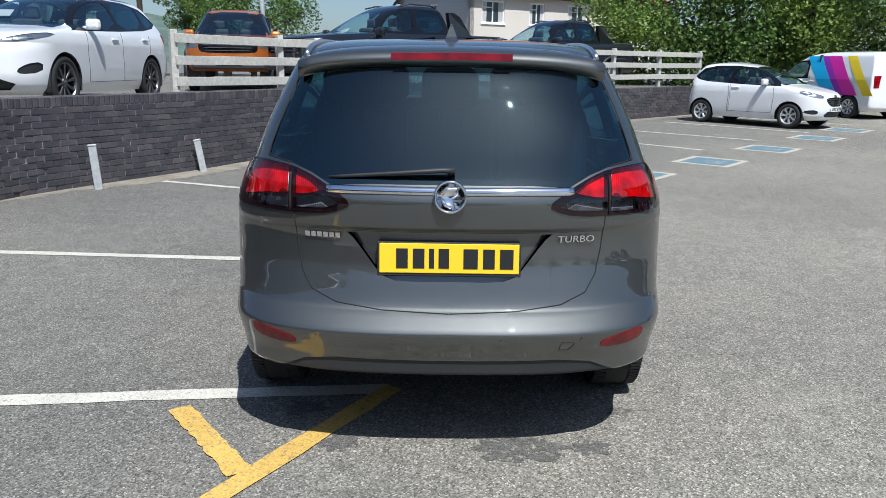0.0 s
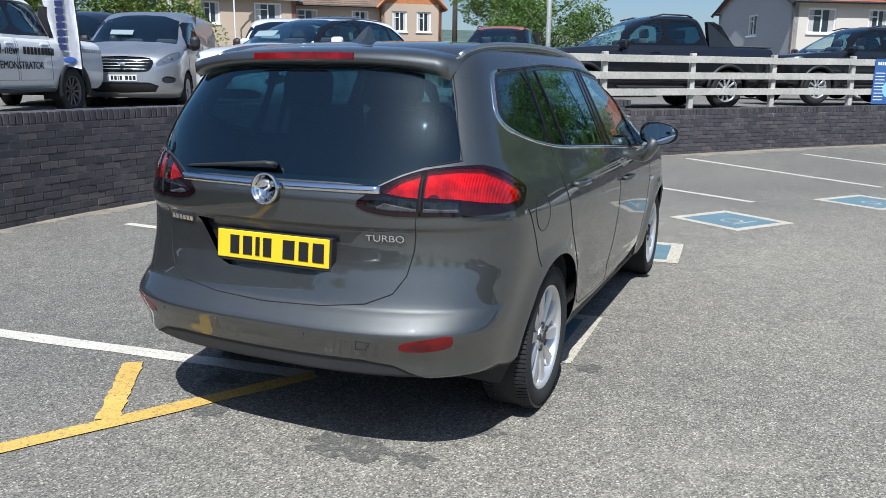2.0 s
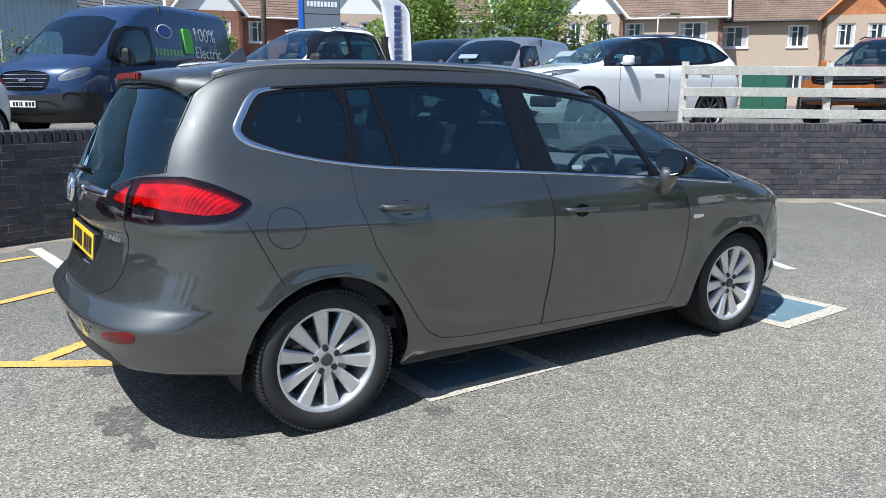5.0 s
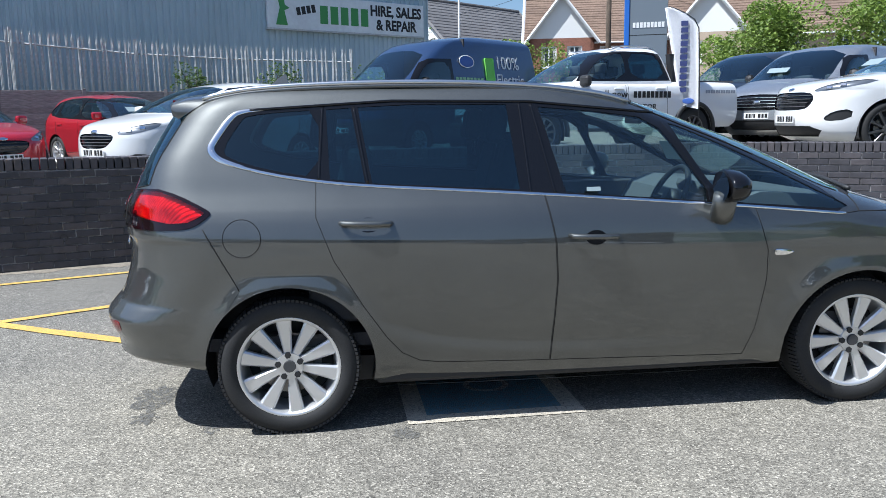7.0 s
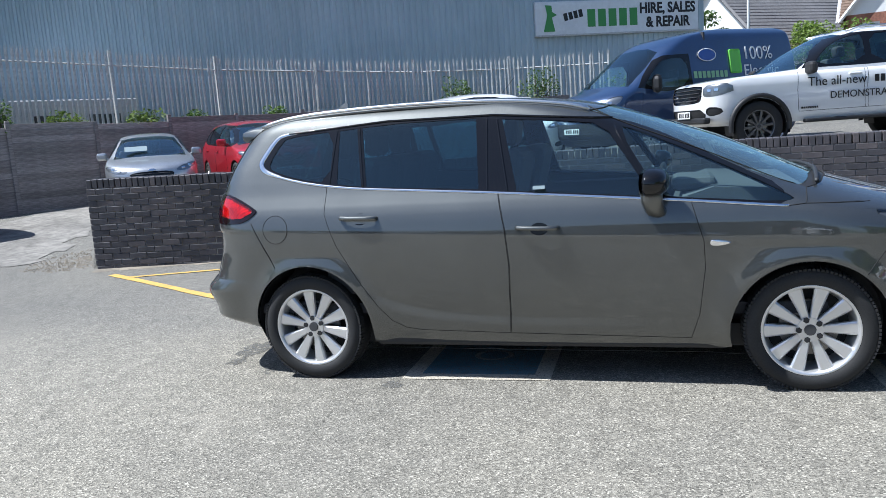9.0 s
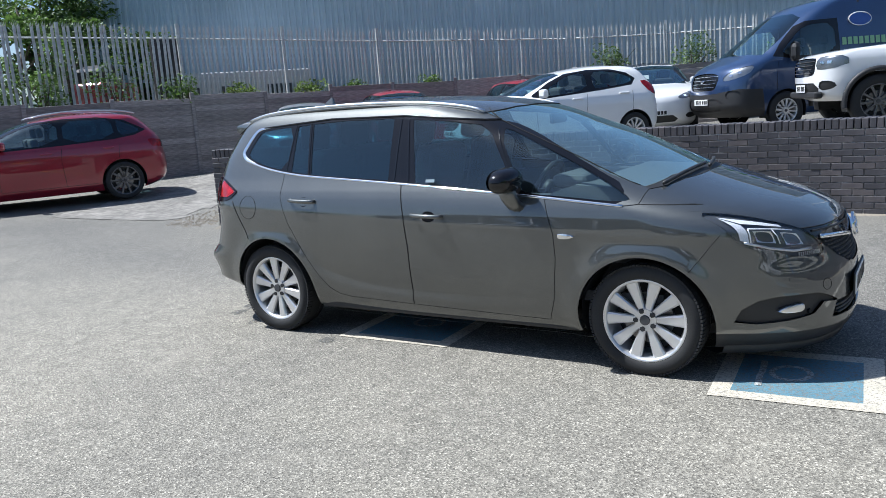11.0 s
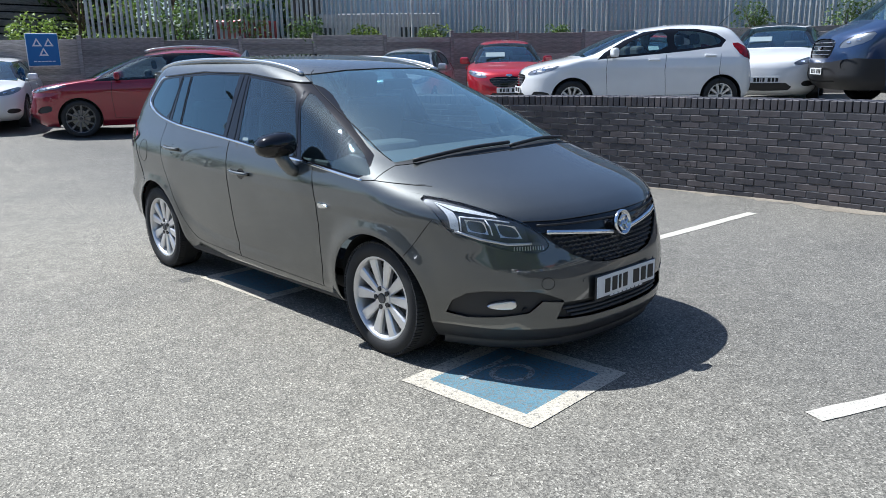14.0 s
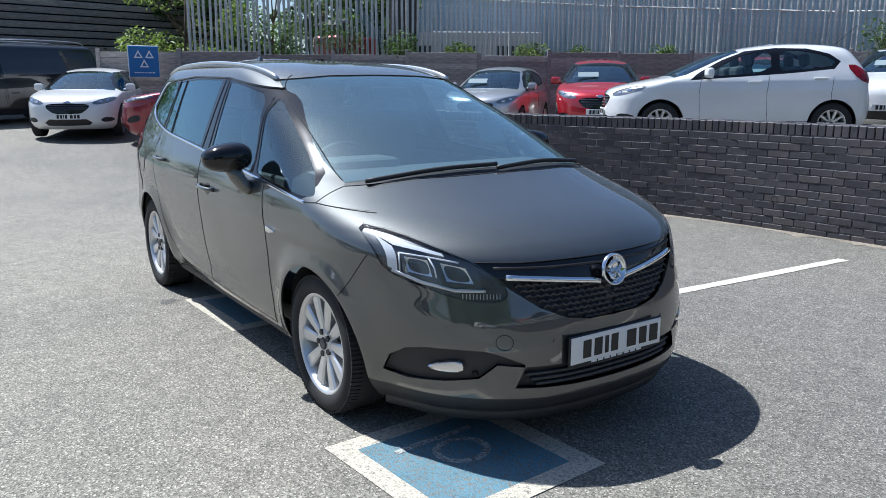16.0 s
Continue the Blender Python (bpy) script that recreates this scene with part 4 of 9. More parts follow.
def build_wheel(parent, r=0.325, width=0.215, rim=0.222, spokes=10, style="twin", rim_mat=None, tread=True, face=0.0, rich=True):
    """A wheel whose outer face looks along +x, hub at the origin; parts: tyre, rim (with spokes, bolts, cap)."""
    rim_mat = rim_mat or M_ALLOY
    h = width / 2
    root = new("wheel")
    root.parent = parent
    s = r - rim
    prof = [(h * 0.55, rim - 0.012), (h * 0.86, rim + 0.002), (h * 0.98, rim + s * 0.25), (h * 1.0, rim + s * 0.55), (h * 0.93, r - 0.018), (h * 0.80, r - 0.004), (h * 0.5, r), (0, r), (-h * 0.5, r), (-h * 0.80, r - 0.004), (-h * 0.95, r - 0.03), (-h, rim + s * 0.5), (-h * 0.9, rim)]
    seg = 72 if rich else 40
    bm = lathe(prof, seg)
    if tread:
        # circumferential grooves and shoulder blocks
        for x in (-0.045, 0.0, 0.045):
            bmesh.ops.create_cone(bm, cap_ends=False, segments=seg, radius1=r - 0.001, radius2=r - 0.001, depth=0.002, matrix=Matrix.Translation((x, 0, 0)) @ Matrix.Rotation(math.pi / 2, 4, "Y"))
    part("tyre", bm, M_TYRE, root, "black rubber tyre", True)
    if tread and rich:
        bm = bmesh.new()
        for k in range(96):
            a = 2 * math.pi * k / 96
            for sx in (-1, 1):
                m = Matrix.Rotation(a, 4, "X") @ pose(sx * h * 0.70, 0, r - 0.003, 0, sx * 9, 0)
                add_box(bm, (h * 0.46, r * 0.046, 0.012), m)
        part("tread_blocks", bm, M_TYRE, root)["kind"] = "stuff"
    # barrel and rim lip
    bm = lathe([(h * 0.88, rim + 0.004), (h * 0.90, rim - 0.004), (h * 0.80, rim - 0.012), (h * 0.55, rim - 0.020), (0, rim - 0.032), (-h * 0.8, rim - 0.03)], seg)
    part("rim", bm, rim_mat, root, "", True)
    part("brake_disc", cyl(rim * 0.62, rim * 0.62, 0.02, Matrix.Translation((h * 0.05, 0, 0)) @ Matrix.Rotation(math.pi / 2, 4, "Y"), 32), M_DISC, root)
    # black disc added behind the spokes to stand for the shade in there
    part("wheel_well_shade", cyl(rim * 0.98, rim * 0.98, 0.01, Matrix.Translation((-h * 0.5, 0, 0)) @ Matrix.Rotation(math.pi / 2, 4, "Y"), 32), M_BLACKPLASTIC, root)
    hx, R = h * 0.62, rim - 0.012
    sp = bmesh.new()

    def spoke(a0, a1, w0, w1, x0, x1):
        """One tapered spoke from the hub to the rim."""
        rows = []
        for k, t in enumerate((0, 0.25, 0.55, 0.8, 1.0)):
            rr = 0.055 + (R - 0.050) * t
            a = a0 + (a1 - a0) * t
            w = w0 + (w1 - w0) * t
            x = x0 + (x1 - x0) * math.sin(t * math.pi / 2) if t < 1 else x1
            c, q = Vector((0, math.cos(a), math.sin(a))), Vector((0, -math.sin(a), math.cos(a)))
            ring = []
            for (dq, dx) in ((-1, -0.030), (-1, -0.008), (-0.72, 0.0), (0.72, 0.0), (1, -0.008), (1, -0.030)):
                p = c * rr + q * w * dq
                ring.append(sp.verts.new((x + dx, p.y, p.z)))
            rows.append(ring)
        for r0, r1 in zip(rows, rows[1:]):
            for k in range(5):
                sp.faces.new((r0[k], r0[k + 1], r1[k + 1], r1[k]))

    n = spokes
    for k in range(n):
        a = 2 * math.pi * (k + 0.5) / n
        if style == "twin":
            d = 0.055 if k % 2 else -0.055
            spoke(a + d * 0.2, a + d * 0.2, 0.018, 0.037, hx + 0.004, h * 0.74)
        else:
            spoke(a, a, 0.014, 0.024 if n > 8 else 0.034, hx, h * 0.72)
    bmesh.ops.recalc_face_normals(sp, faces=sp.faces)
    part("spokes", sp, rim_mat, root, "", False)
    part("hub", cyl(0.072, 0.062, 0.035, Matrix.Translation((hx - 0.008, 0, 0)) @ Matrix.Rotation(math.pi / 2, 4, "Y"), 28), rim_mat, root)
    if rich:
        for k in range(5):
            a = 2 * math.pi * (k + 0.25) / 5
            part("wheel_bolt", cyl(0.017, 0.015, 0.02, Matrix.Translation((hx + 0.005, 0.053 * math.cos(a), 0.053 * math.sin(a))) @ Matrix.Rotation(math.pi / 2, 4, "Y"), 6), M_BLACKPLASTIC, root)
    part("centre_cap", cyl(0.030, 0.027, 0.012, Matrix.Translation((hx + 0.012, 0, 0)) @ Matrix.Rotation(math.pi / 2, 4, "Y"), 24), M_GREYPLASTIC, root)
    return root


# ---- the grey people carrier in the middle ----
def bars(root, name, text_w, h, m, material, count):
    """Unread writing as a row of plain bars of its size, on the plane of m (x right, y up)."""
    w = text_w / (count * 1.35)
    for k in range(count):
        part(name, box((w, h, 0.002), m @ Matrix.Translation((-text_w / 2 + w * 0.675 + k * w * 1.35, 0, 0))), material, root)


def number_plate(parent, m, material, w=0.52, h=0.111, label=""):
    """Number plate facing +z of m, its registration as plain bars."""
    pl = part("number_plate", box((w, h, 0.006), m, 0.002), material, parent, label)
    x = -w * 0.385
    for k, wd in enumerate((0.05, 0.05, 0.022, 0.045, 0, 0.062, 0.05, 0.058)):
        wd *= w / 0.52
        if wd:
            part("plate_bar", box((wd * 0.86, h * 0.66, 0.003), m @ Matrix.Translation((x + wd / 2, 0, 0.004))), M_INK, pl)
        x += (wd or 0.022) + 0.012 * w / 0.52
    return pl


def plane_at(p, n, up=(0, 0, 1)):
    """A frame at p whose z looks along n and whose y is up."""
    n = Vector(n).normalized()
    x = Vector(up).cross(n).normalized()
    y = n.cross(x)
    return Matrix(((x.x, y.x, n.x, p[0]), (x.y, y.y, n.y, p[1]), (x.z, y.z, n.z, p[2]), (0, 0, 0, 1)))


def leaf(length, height, depth, m):
    """A low domed lens, blunt at one end and drawn out at the other."""
    bm = bmesh.new()
    edge = [(-0.5, 0.0), (-0.47, 0.34), (-0.38, 0.48), (-0.1, 0.48), (0.2, 0.36), (0.42, 0.18), (0.5, 0.0), (0.42, -0.2), (0.2, -0.38), (-0.1, -0.48), (-0.38, -0.46), (-0.47, -0.3)]
    rings = [[bm.verts.new(m @ Vector((x * length * f, y * height * f, z))) for x, y in edge] for f, z in ((1.0, -0.006), (0.98, depth * 0.5), (0.86, depth * 0.85), (0.5, depth))]
    for r0, r1 in zip(rings, rings[1:]):
        for k in range(12):
            bm.faces.new((r0[k], r0[(k + 1) % 12], r1[(k + 1) % 12], r1[k]))
    bm.faces.new(rings[-1])
    bmesh.ops.recalc_face_normals(bm, faces=bm.faces)
    return bm


def badge(parent, m, r=0.062, name="roundel"):
    """Round chrome badge with a plain raised sweep in the middle."""
    bm = bmesh.new()
    prof = [(0.0, r * 1.02), (0.012, r), (0.016, r * 0.93), (0.010, r * 0.84), (0.004, r * 0.82)]
    rings = [[bm.verts.new(m @ Vector((q * math.cos(a), q * math.sin(a), z))) for a in np.linspace(0, 2 * math.pi, 40, endpoint=False)] for z, q in prof]
    for r0, r1 in zip(rings, rings[1:]):
        for k in range(40):
            bm.faces.new((r0[k], r0[(k + 1) % 40], r1[(k + 1) % 40], r1[k]))
    bm.faces.new(rings[-1])
    ring = part(name, bm, M_CHROME, parent, "round chrome badge", True)
    bm = bmesh.new()
    pts = [m @ Vector((r * x, r * y, 0.011)) for x, y in ((-0.55, 0.15), (-0.2, 0.5), (0.35, 0.45), (0.5, 0.1), (0.15, -0.1), (0.3, -0.5))]
    add_tube(bm, pts, r * 0.13, 8)
    pts = [m @ Vector((r * x, r * y, 0.010)) for x, y in ((-0.5, -0.1), (-0.3, -0.5), (0.05, -0.62))]
    add_tube(bm, pts, r * 0.10, 8)
    bmesh.ops.recalc_face_normals(bm, faces=bm.faces)
    part("badge_relief", bm, M_CHROME, ring, "", True)
    return ring


def hero_shell():
    rear = [(0.17, -0.20), (0.25, -0.40), (0.29, -0.58), (0.32, -0.74), (0.345, -0.835), (0.37, -0.885), (0.41, -0.886), (0.48, -0.912), (0.520, -0.928), (0.536, -0.931), (0.552, -0.924), (0.576, -0.903), (0.600, -0.880), (0.616, -0.862), (0.64, -0.851), (0.70, -0.832), (0.78, -0.812), (0.86, -0.805), (0.895, -0.808),
            (0.92, -0.822), (1.0, -0.826), (1.05, -0.812), (1.10, -0.782), (1.20, -0.728), (1.30, -0.672), (1.40, -0.612), (1.48, -0.560), (1.52, -0.52), (1.56, -0.43), (1.59, -0.27), (1.612, 0.0), (1.626, 0.35), (1.632, 0.62)]
    nose = [(0.17, 3.66), (0.21, 3.71), (0.26, 3.728), (0.36, 3.728), (0.45, 3.728), (0.55, 3.720), (0.65, 3.695), (0.74, 3.668), (0.80, 3.635), (0.84, 3.585), (0.88, 3.50), (0.92, 3.385), (0.96, 3.245), (1.00, 3.105), (1.035, 2.99),
            (1.065, 2.90), (1.12, 2.775), (1.20, 2.605), (1.30, 2.385), (1.40, 2.12), (1.48, 1.905), (1.52, 1.775), (1.56, 1.60), (1.59, 1.40), (1.612, 1.16), (1.626, 0.90), (1.632, 0.72)]
    width = [(0.17, 0.785), (0.24, 0.838), (0.30, 0.864), (0.45, 0.895), (0.62, 0.916), (0.76, 0.9265), (0.83, 0.9285), (0.88, 0.9262), (0.93, 0.9190), (0.98, 0.9060), (1.03, 0.8865), (1.07, 0.8665), (1.12, 0.842), (1.2, 0.808), (1.3, 0.765), (1.4, 0.720), (1.46, 0.692),
             (1.50, 0.672), (1.53, 0.652), (1.56, 0.625), (1.585, 0.585), (1.605, 0.50), (1.62, 0.36), (1.632, 0.08)]
    crear = [(0.17, 0.42, 2.7), (0.5, 0.46, 2.8), (0.62, 0.48, 2.7), (0.8, 0.50, 2.6), (1.0, 0.50, 2.55), (1.1, 0.42, 2.7), (1.3, 0.34, 2.9), (1.5, 0.34, 2.8), (1.632, 0.3, 2.4)]
    cnose = [(0.17, 0.85, 2.7), (0.4, 0.92, 2.65), (0.6, 0.92, 2.5), (0.75, 0.90, 2.45), (0.85, 0.82, 2.48), (0.92, 0.74, 2.45), (1.0, 0.68, 2.4), (1.06, 0.64, 2.42), (1.15, 0.62, 2.48), (1.35, 0.58, 2.5), (1.5, 0.50, 2.6), (1.632, 0.4, 2.2)]
    heights = [(0.17, 0.0), (0.35, 0.30), (0.62, 0.80), (0.78, 1.03), (0.85, 1.22), (0.92, 1.45), (1.0, 1.70), (1.07, 1.94), (1.2, 2.20), (1.4, 2.56), (1.52, 2.83), (1.59, 3.18), (1.618, 3.46), (1.632, 3.73)]

    def crease(y, z):
        # soft shoulder, blade line pressed into the lower doors, flared arches
        y, z = np.asarray(y, float), np.asarray(z, float)
        sh = 0.002 * np.exp(-((z - (0.90 - 0.045 * (y - 0.3))) / 0.03) ** 2) * (np.abs(y - 1.0) < 2.2)
        zc = 0.385 + 0.15 * np.exp(-(y - 0.42) / 0.30)
        along = 1 / (1 + np.exp(-(y - 0.42) / 0.04)) * (1 / (1 + np.exp((y - 1.75) / 0.16)))
        hol = -0.011 * along * np.where(z > zc, np.exp(-np.clip(z - zc, 0, 1) / 0.15), np.exp(-((zc - z) / 0.042) ** 2))
        fl = 0.0
        for c in (0.02, 2.755):
            rr = np.sqrt((y - c) ** 2 + (z - 0.30) ** 2)
            fl = fl + 0.026 * np.exp(-((rr - 0.38) / 0.075) ** 2) * (z < 0.75)
        return sh + hol + fl

    return Shell(rear, nose, width, crear, cnose, heights, (0.075, 0.055), crease)


def build_hero():
    car = thing("people_carrier", None, "dark metallic grey people carrier with chrome window line, parked", "car")
    sh = hero_shell()
    S = lambda *p: [("s", y, z) for y, z in p]
    R = lambda *p: [("r", x, z) for x, z in p]
    F = lambda *p: [("f", x, z) for x, z in p]
    O = sh.outline
    arch = lambda c, z, r: O(S(*[(c + r * math.cos(a), z + r * math.sin(a)) for a in np.linspace(-0.42, math.pi + 0.42, 40)], (c - r * 0.92, 0.172), (c + r * 0.92, 0.172)))
    w_quarter = O(S((-0.262, 1.310), (-0.235, 1.268), (-0.05, 1.213), (0.165, 1.178), (0.172, 1.480), (0.0, 1.472), (-0.150, 1.458), (-0.178, 1.440)), 1)
    w_small = O(S((0.215, 1.170), (0.372, 1.150), (0.318, 1.487), (0.205, 1.480)))
    w_rear = O(S((0.405, 1.147), (1.080, 1.105), (1.048, 1.494), (0.60, 1.499), (0.350, 1.489)))
    w_front = O(S((1.295, 1.087), (1.965, 1.032), (1.975, 1.085), (1.79, 1.37), (1.70, 1.425), (1.48, 1.455), (1.200, 1.480)))
    w_corner = O(S((1.83, 1.400), (1.93, 1.372), (2.22, 1.238), (2.49, 1.102), (2.66, 1.010), (2.70, 0.978), (2.58, 0.980), (2.38, 1.000), (2.09, 1.022), (2.035, 1.05)), 1)
    low_line = [(-0.312, 1.308), (-0.285, 1.270), (-0.235, 1.243), (-0.046, 1.194), (0.152, 1.161), (0.366, 1.137), (0.774, 1.110), (1.181, 1.082), (1.585, 1.050), (1.974, 1.018), (2.20, 0.999), (2.45, 0.974), (2.66, 0.954)]
    top_line = [(2.64, 1.050), (2.47, 1.134), (2.14, 1.312), (1.93, 1.408), (1.80, 1.445), (1.705, 1.450), (1.485, 1.476), (1.151, 1.504), (0.85, 1.514), (0.507, 1.514), (0.184, 1.500), (-0.19, 1.474), (-0.235, 1.435)]
    dlo = O(S(*low_line, *top_line), 1)
    d_rear = O(S((0.152, 1.158), (0.149, 1.005), (0.222, 0.812), (0.348, 0.600), (0.450, 0.445), (0.520, 0.362), (0.600, 0.320), (0.70, 0.305), (1.218, 0.290), (1.226, 0.404), (1.240, 0.685), (1.228, 0.879), (1.189, 1.078), (0.774, 1.107), (0.366, 1.134)))
    d_front = O(S((1.194, 1.078), (1.233, 0.879), (1.245, 0.685), (1.231, 0.404), (1.223, 0.290), (2.188, 0.267), (2.231, 0.403), (2.263, 0.655), (2.258, 0.794), (2.20, 0.996), (1.974, 1.015), (1.585, 1.047)))
    flap = O(S(*[(-0.178 + 0.083 * math.cos(a), 0.922 + 0.083 * math.sin(a)) for a in np.linspace(0, 2 * math.pi, 30, endpoint=False)]))
    lamp_pts = R((0.355, 0.998), (0.42, 0.968), (0.50, 0.958), (0.60, 0.957), (0.74, 0.958)) + S((-0.55, 0.958), (-0.43, 0.964), (-0.375, 0.980), (-0.330, 1.012), (-0.306, 1.034), (-0.335, 1.054), (-0.45, 1.112), (-0.54, 1.137)) + R((0.70, 1.136), (0.60, 1.126), (0.52, 1.098), (0.44, 1.056))
    lamp = O(lamp_pts, 1)
    lamp_red = O(R((0.455, 1.045), (0.53, 1.030), (0.587, 1.024), (0.587, 1.118), (0.52, 1.090)))
    lamp_red2 = O(R((0.605, 1.026), (0.70, 1.020)) + S((-0.60, 1.006), (-0.49, 0.990), (-0.41, 0.995), (-0.350, 1.022), (-0.335, 1.036), (-0.36, 1.052), (-0.46, 1.100), (-0.545, 1.128)) + R((0.70, 1.131), (0.605, 1.122)))
    lamp_low = O(R((0.606, 0.974), (0.72, 0.972), (0.72, 1.008), (0.606, 1.014)))
    lamp_clear = O(R((0.40, 0.998), (0.46, 0.982), (0.585, 0.976), (0.585, 1.012), (0.47, 1.030)))
    tail_edge = [(0, 0.604), (0.25, 0.612), (0.42, 0.632), (0.515, 0.672), (0.555, 0.735), (0.575, 0.83), (0.585, 0.955)]
    recess = O(R((0, 0.890), (0.385, 0.892), (0.36, 0.872), (0.255, 0.735), (0.20, 0.716), (0, 0.708)))
    glass_r = O(R((0, 1.072), (0.30, 1.072), (0.44, 1.064), (0.52, 1.106), (0.60, 1.134), (0.700, 1.150)) + R((0.685, 1.22), (0.640, 1.34), (0.585, 1.475), (0.45, 1.490), (0, 1.496)))
    tailgate = O(R(*tail_edge, (0.60, 1.135), (0.45, 1.075), (0, 1.075)))
    reflector = O(R((0.572, 0.476), (0.570, 0.500), (0.60, 0.516), (0.68, 0.530), (0.745, 0.540), (0.75, 0.515), (0.735, 0.488), (0.66, 0.474)), 1)
    valance = O(R((0, 0.425), (0.42, 0.428), (0.54, 0.412), (0.64, 0.365), (0.64, 0.172), (0, 0.172)))
    bumper_r = O(R(*tail_edge) + R((0.66, 0.956)) + S((-0.50, 0.957), (-0.355, 0.968), (-0.20, 0.686), (-0.26, 0.60), (-0.335, 0.45), (-0.36, 0.172)) + R((0, 0.172)))
    # nose
    windscreen = O(F((0, 1.082), (0.45, 1.076), (0.718, 1.042), (0.715, 1.12), (0.66, 1.30), (0.565, 1.495), (0.30, 1.517), (0, 1.522)))
    cowl = O(F((0, 1.056), (0.45, 1.050), (0.735, 1.024), (0.718, 1.042), (0.45, 1.076), (0, 1.082)))
    headlamp = O(F((0.830, 0.915), (0.745, 0.893), (0.645, 0.836), (0.565, 0.792), (0.50, 0.735), (0.470, 0.695), (0.475, 0.660), (0.53, 0.640), (0.645, 0.660), (0.755, 0.712), (0.812, 0.745), (0.834, 0.83)), 1)
    bonnet = O(F((0, 0.788), (0.25, 0.790), (0.40, 0.790), (0.565, 0.796), (0.645, 0.840), (0.745, 0.897), (0.83, 0.920)) + S((3.02, 0.950), (2.74, 0.960)) + F((0.735, 1.026), (0.45, 1.050), (0, 1.056)))
    gr_top = O(F((0, 0.788), (0.25, 0.790), (0.40, 0.790), (0.565, 0.796), (0.505, 0.742), (0.47, 0.735), (0.30, 0.722), (0.13, 0.702), (0, 0.690)))
    grille = O(F((0, 0.690), (0.13, 0.702), (0.30, 0.722), (0.47, 0.735), (0.500, 0.738), (0.465, 0.696), (0.36, 0.618), (0.25, 0.570), (0.14, 0.553), (0, 0.549)))
    fog = O(F((0.815, 0.330), (0.808, 0.400), (0.780, 0.445), (0.735, 0.461), (0.65, 0.462), (0.57, 0.458), (0.50, 0.433), (0.43, 0.399), (0.43, 0.388), (0.53, 0.402), (0.585, 0.347), (0.68, 0.328), (0.77, 0.316)))
    intake = O(F((0, 0.386), (0.26, 0.386), (0.428, 0.388), (0.465, 0.303), (0.36, 0.296), (0.234, 0.291), (0, 0.287)))
    chin = O(F((0, 0.250), (0.233, 0.251), (0.517, 0.260), (0.70, 0.262), (0.86, 0.266)) + S((3.10, 0.268), (3.09, 0.172)) + F((0.5, 0.172), (0, 0.172)))
    bumper_f = O(F((0, 0.690), (0.13, 0.702), (0.30, 0.722), (0.47, 0.735), (0.52, 0.65), (0.645, 0.66), (0.755, 0.712), (0.825, 0.765)) + S((3.16, 0.80), (3.01, 0.605), (3.08, 0.50), (3.125, 0.35), (3.11, 0.172)) + F((0, 0.172)))
    front_wing = O(S((2.272, 0.66), (2.266, 0.80), (2.205, 0.995), (2.45, 0.970), (2.66, 0.952), (2.74, 0.958), (2.98, 0.951), (3.14, 0.918), (3.17, 0.79), (3.01, 0.61), (2.9, 0.665), (2.755, 0.69), (2.60, 0.665), (2.46, 0.56), (2.385, 0.40), (2.36, 0.172), (2.19, 0.172), (2.198, 0.27), (2.240, 0.40)))
    regions = [("hole", arch(0.01, 0.315, 0.385)), ("hole", arch(2.758, 0.30, 0.380)), ("hole", O(S((0.30, 0.172), (2.46, 0.172), (2.46, 0.215), (0.30, 0.222)))), ("w_quarter", w_quarter), ("w_small", w_small), ("w_rear", w_rear), ("w_front", w_front), ("w_corner", w_corner), ("dlo", dlo),
               ("flap", flap), ("lamp_red", lamp_red), ("lamp_red2", lamp_red2), ("lamp_clear", lamp_clear), ("lamp_low", lamp_low), ("lamp", lamp), ("glass_r", glass_r), ("recess", recess), ("tailgate", tailgate), ("reflector", reflector), ("valance", valance), ("bumper_r", bumper_r),
               ("d_rear", d_rear), ("d_front", d_front), ("windscreen", windscreen), ("cowl", cowl), ("headlamp", headlamp), ("gr_top", gr_top), ("grille", grille), ("bonnet", bonnet), ("fog", fog), ("intake", intake), ("chin", chin), ("bumper_f", bumper_f), ("front_wing", front_wing)]
    V, T = skin(sh, regions, (34, 84, 46), 140)
    P = M_GREYPAINT
    body = panel("body_shell", sh, V, T["body"], P, car, 0, 0, "M")
    bump_r = panel("rear_bumper", sh, V, T["bumper_r"], P, car, 0.001, 0.012, "M")
    bump_f = panel("front_bumper", sh, V, T["bumper_f"], P, car, 0.001, 0.012, "M")
    tg = panel("tailgate", sh, V, T["tailgate"], P, car, 0.001, 0.024, "M")
    bon = panel("bonnet", sh, V, T["bonnet"], P, car, 0.001, 0.012, "M")
    panel("front_wing", sh, V, T["front_wing"], P, car, 0.0005, 0.01)
    dr = panel("rear_door", sh, V, T["d_rear"], P, car, 0.001, 0.012)
    df = panel("front_door", sh, V, T["d_front"], P, car, 0.001, 0.012)
    panel("fuel_flap", sh, V, T["flap"], P, car, 0.001, 0.01, "R")
    panel("body_patch", sh, V, T["flap"], P, car, 0.0, 0, "L")
    panel("window_surround", sh, V, T["dlo"], M_BLACKGLOSS, car, -0.001, 0.015, "RL", "gloss black pillar trim")
    for k, lab in (("w_quarter", "dark tinted rear side window"), ("w_small", ""), ("w_rear", "dark tinted door window")):
        panel("side_window", sh, V, T[k], M_PRIVACY, car, -0.004, 0, "RL", lab)
    panel("side_window", sh, V, T["w_front"], M_GLASS, car, -0.004, 0, "RL", "clear front door window")
    panel("corner_window", sh, V, T["w_corner"], M_GLASS, car, -0.004, 0, "RL", "fixed triangular window ahead of the door")
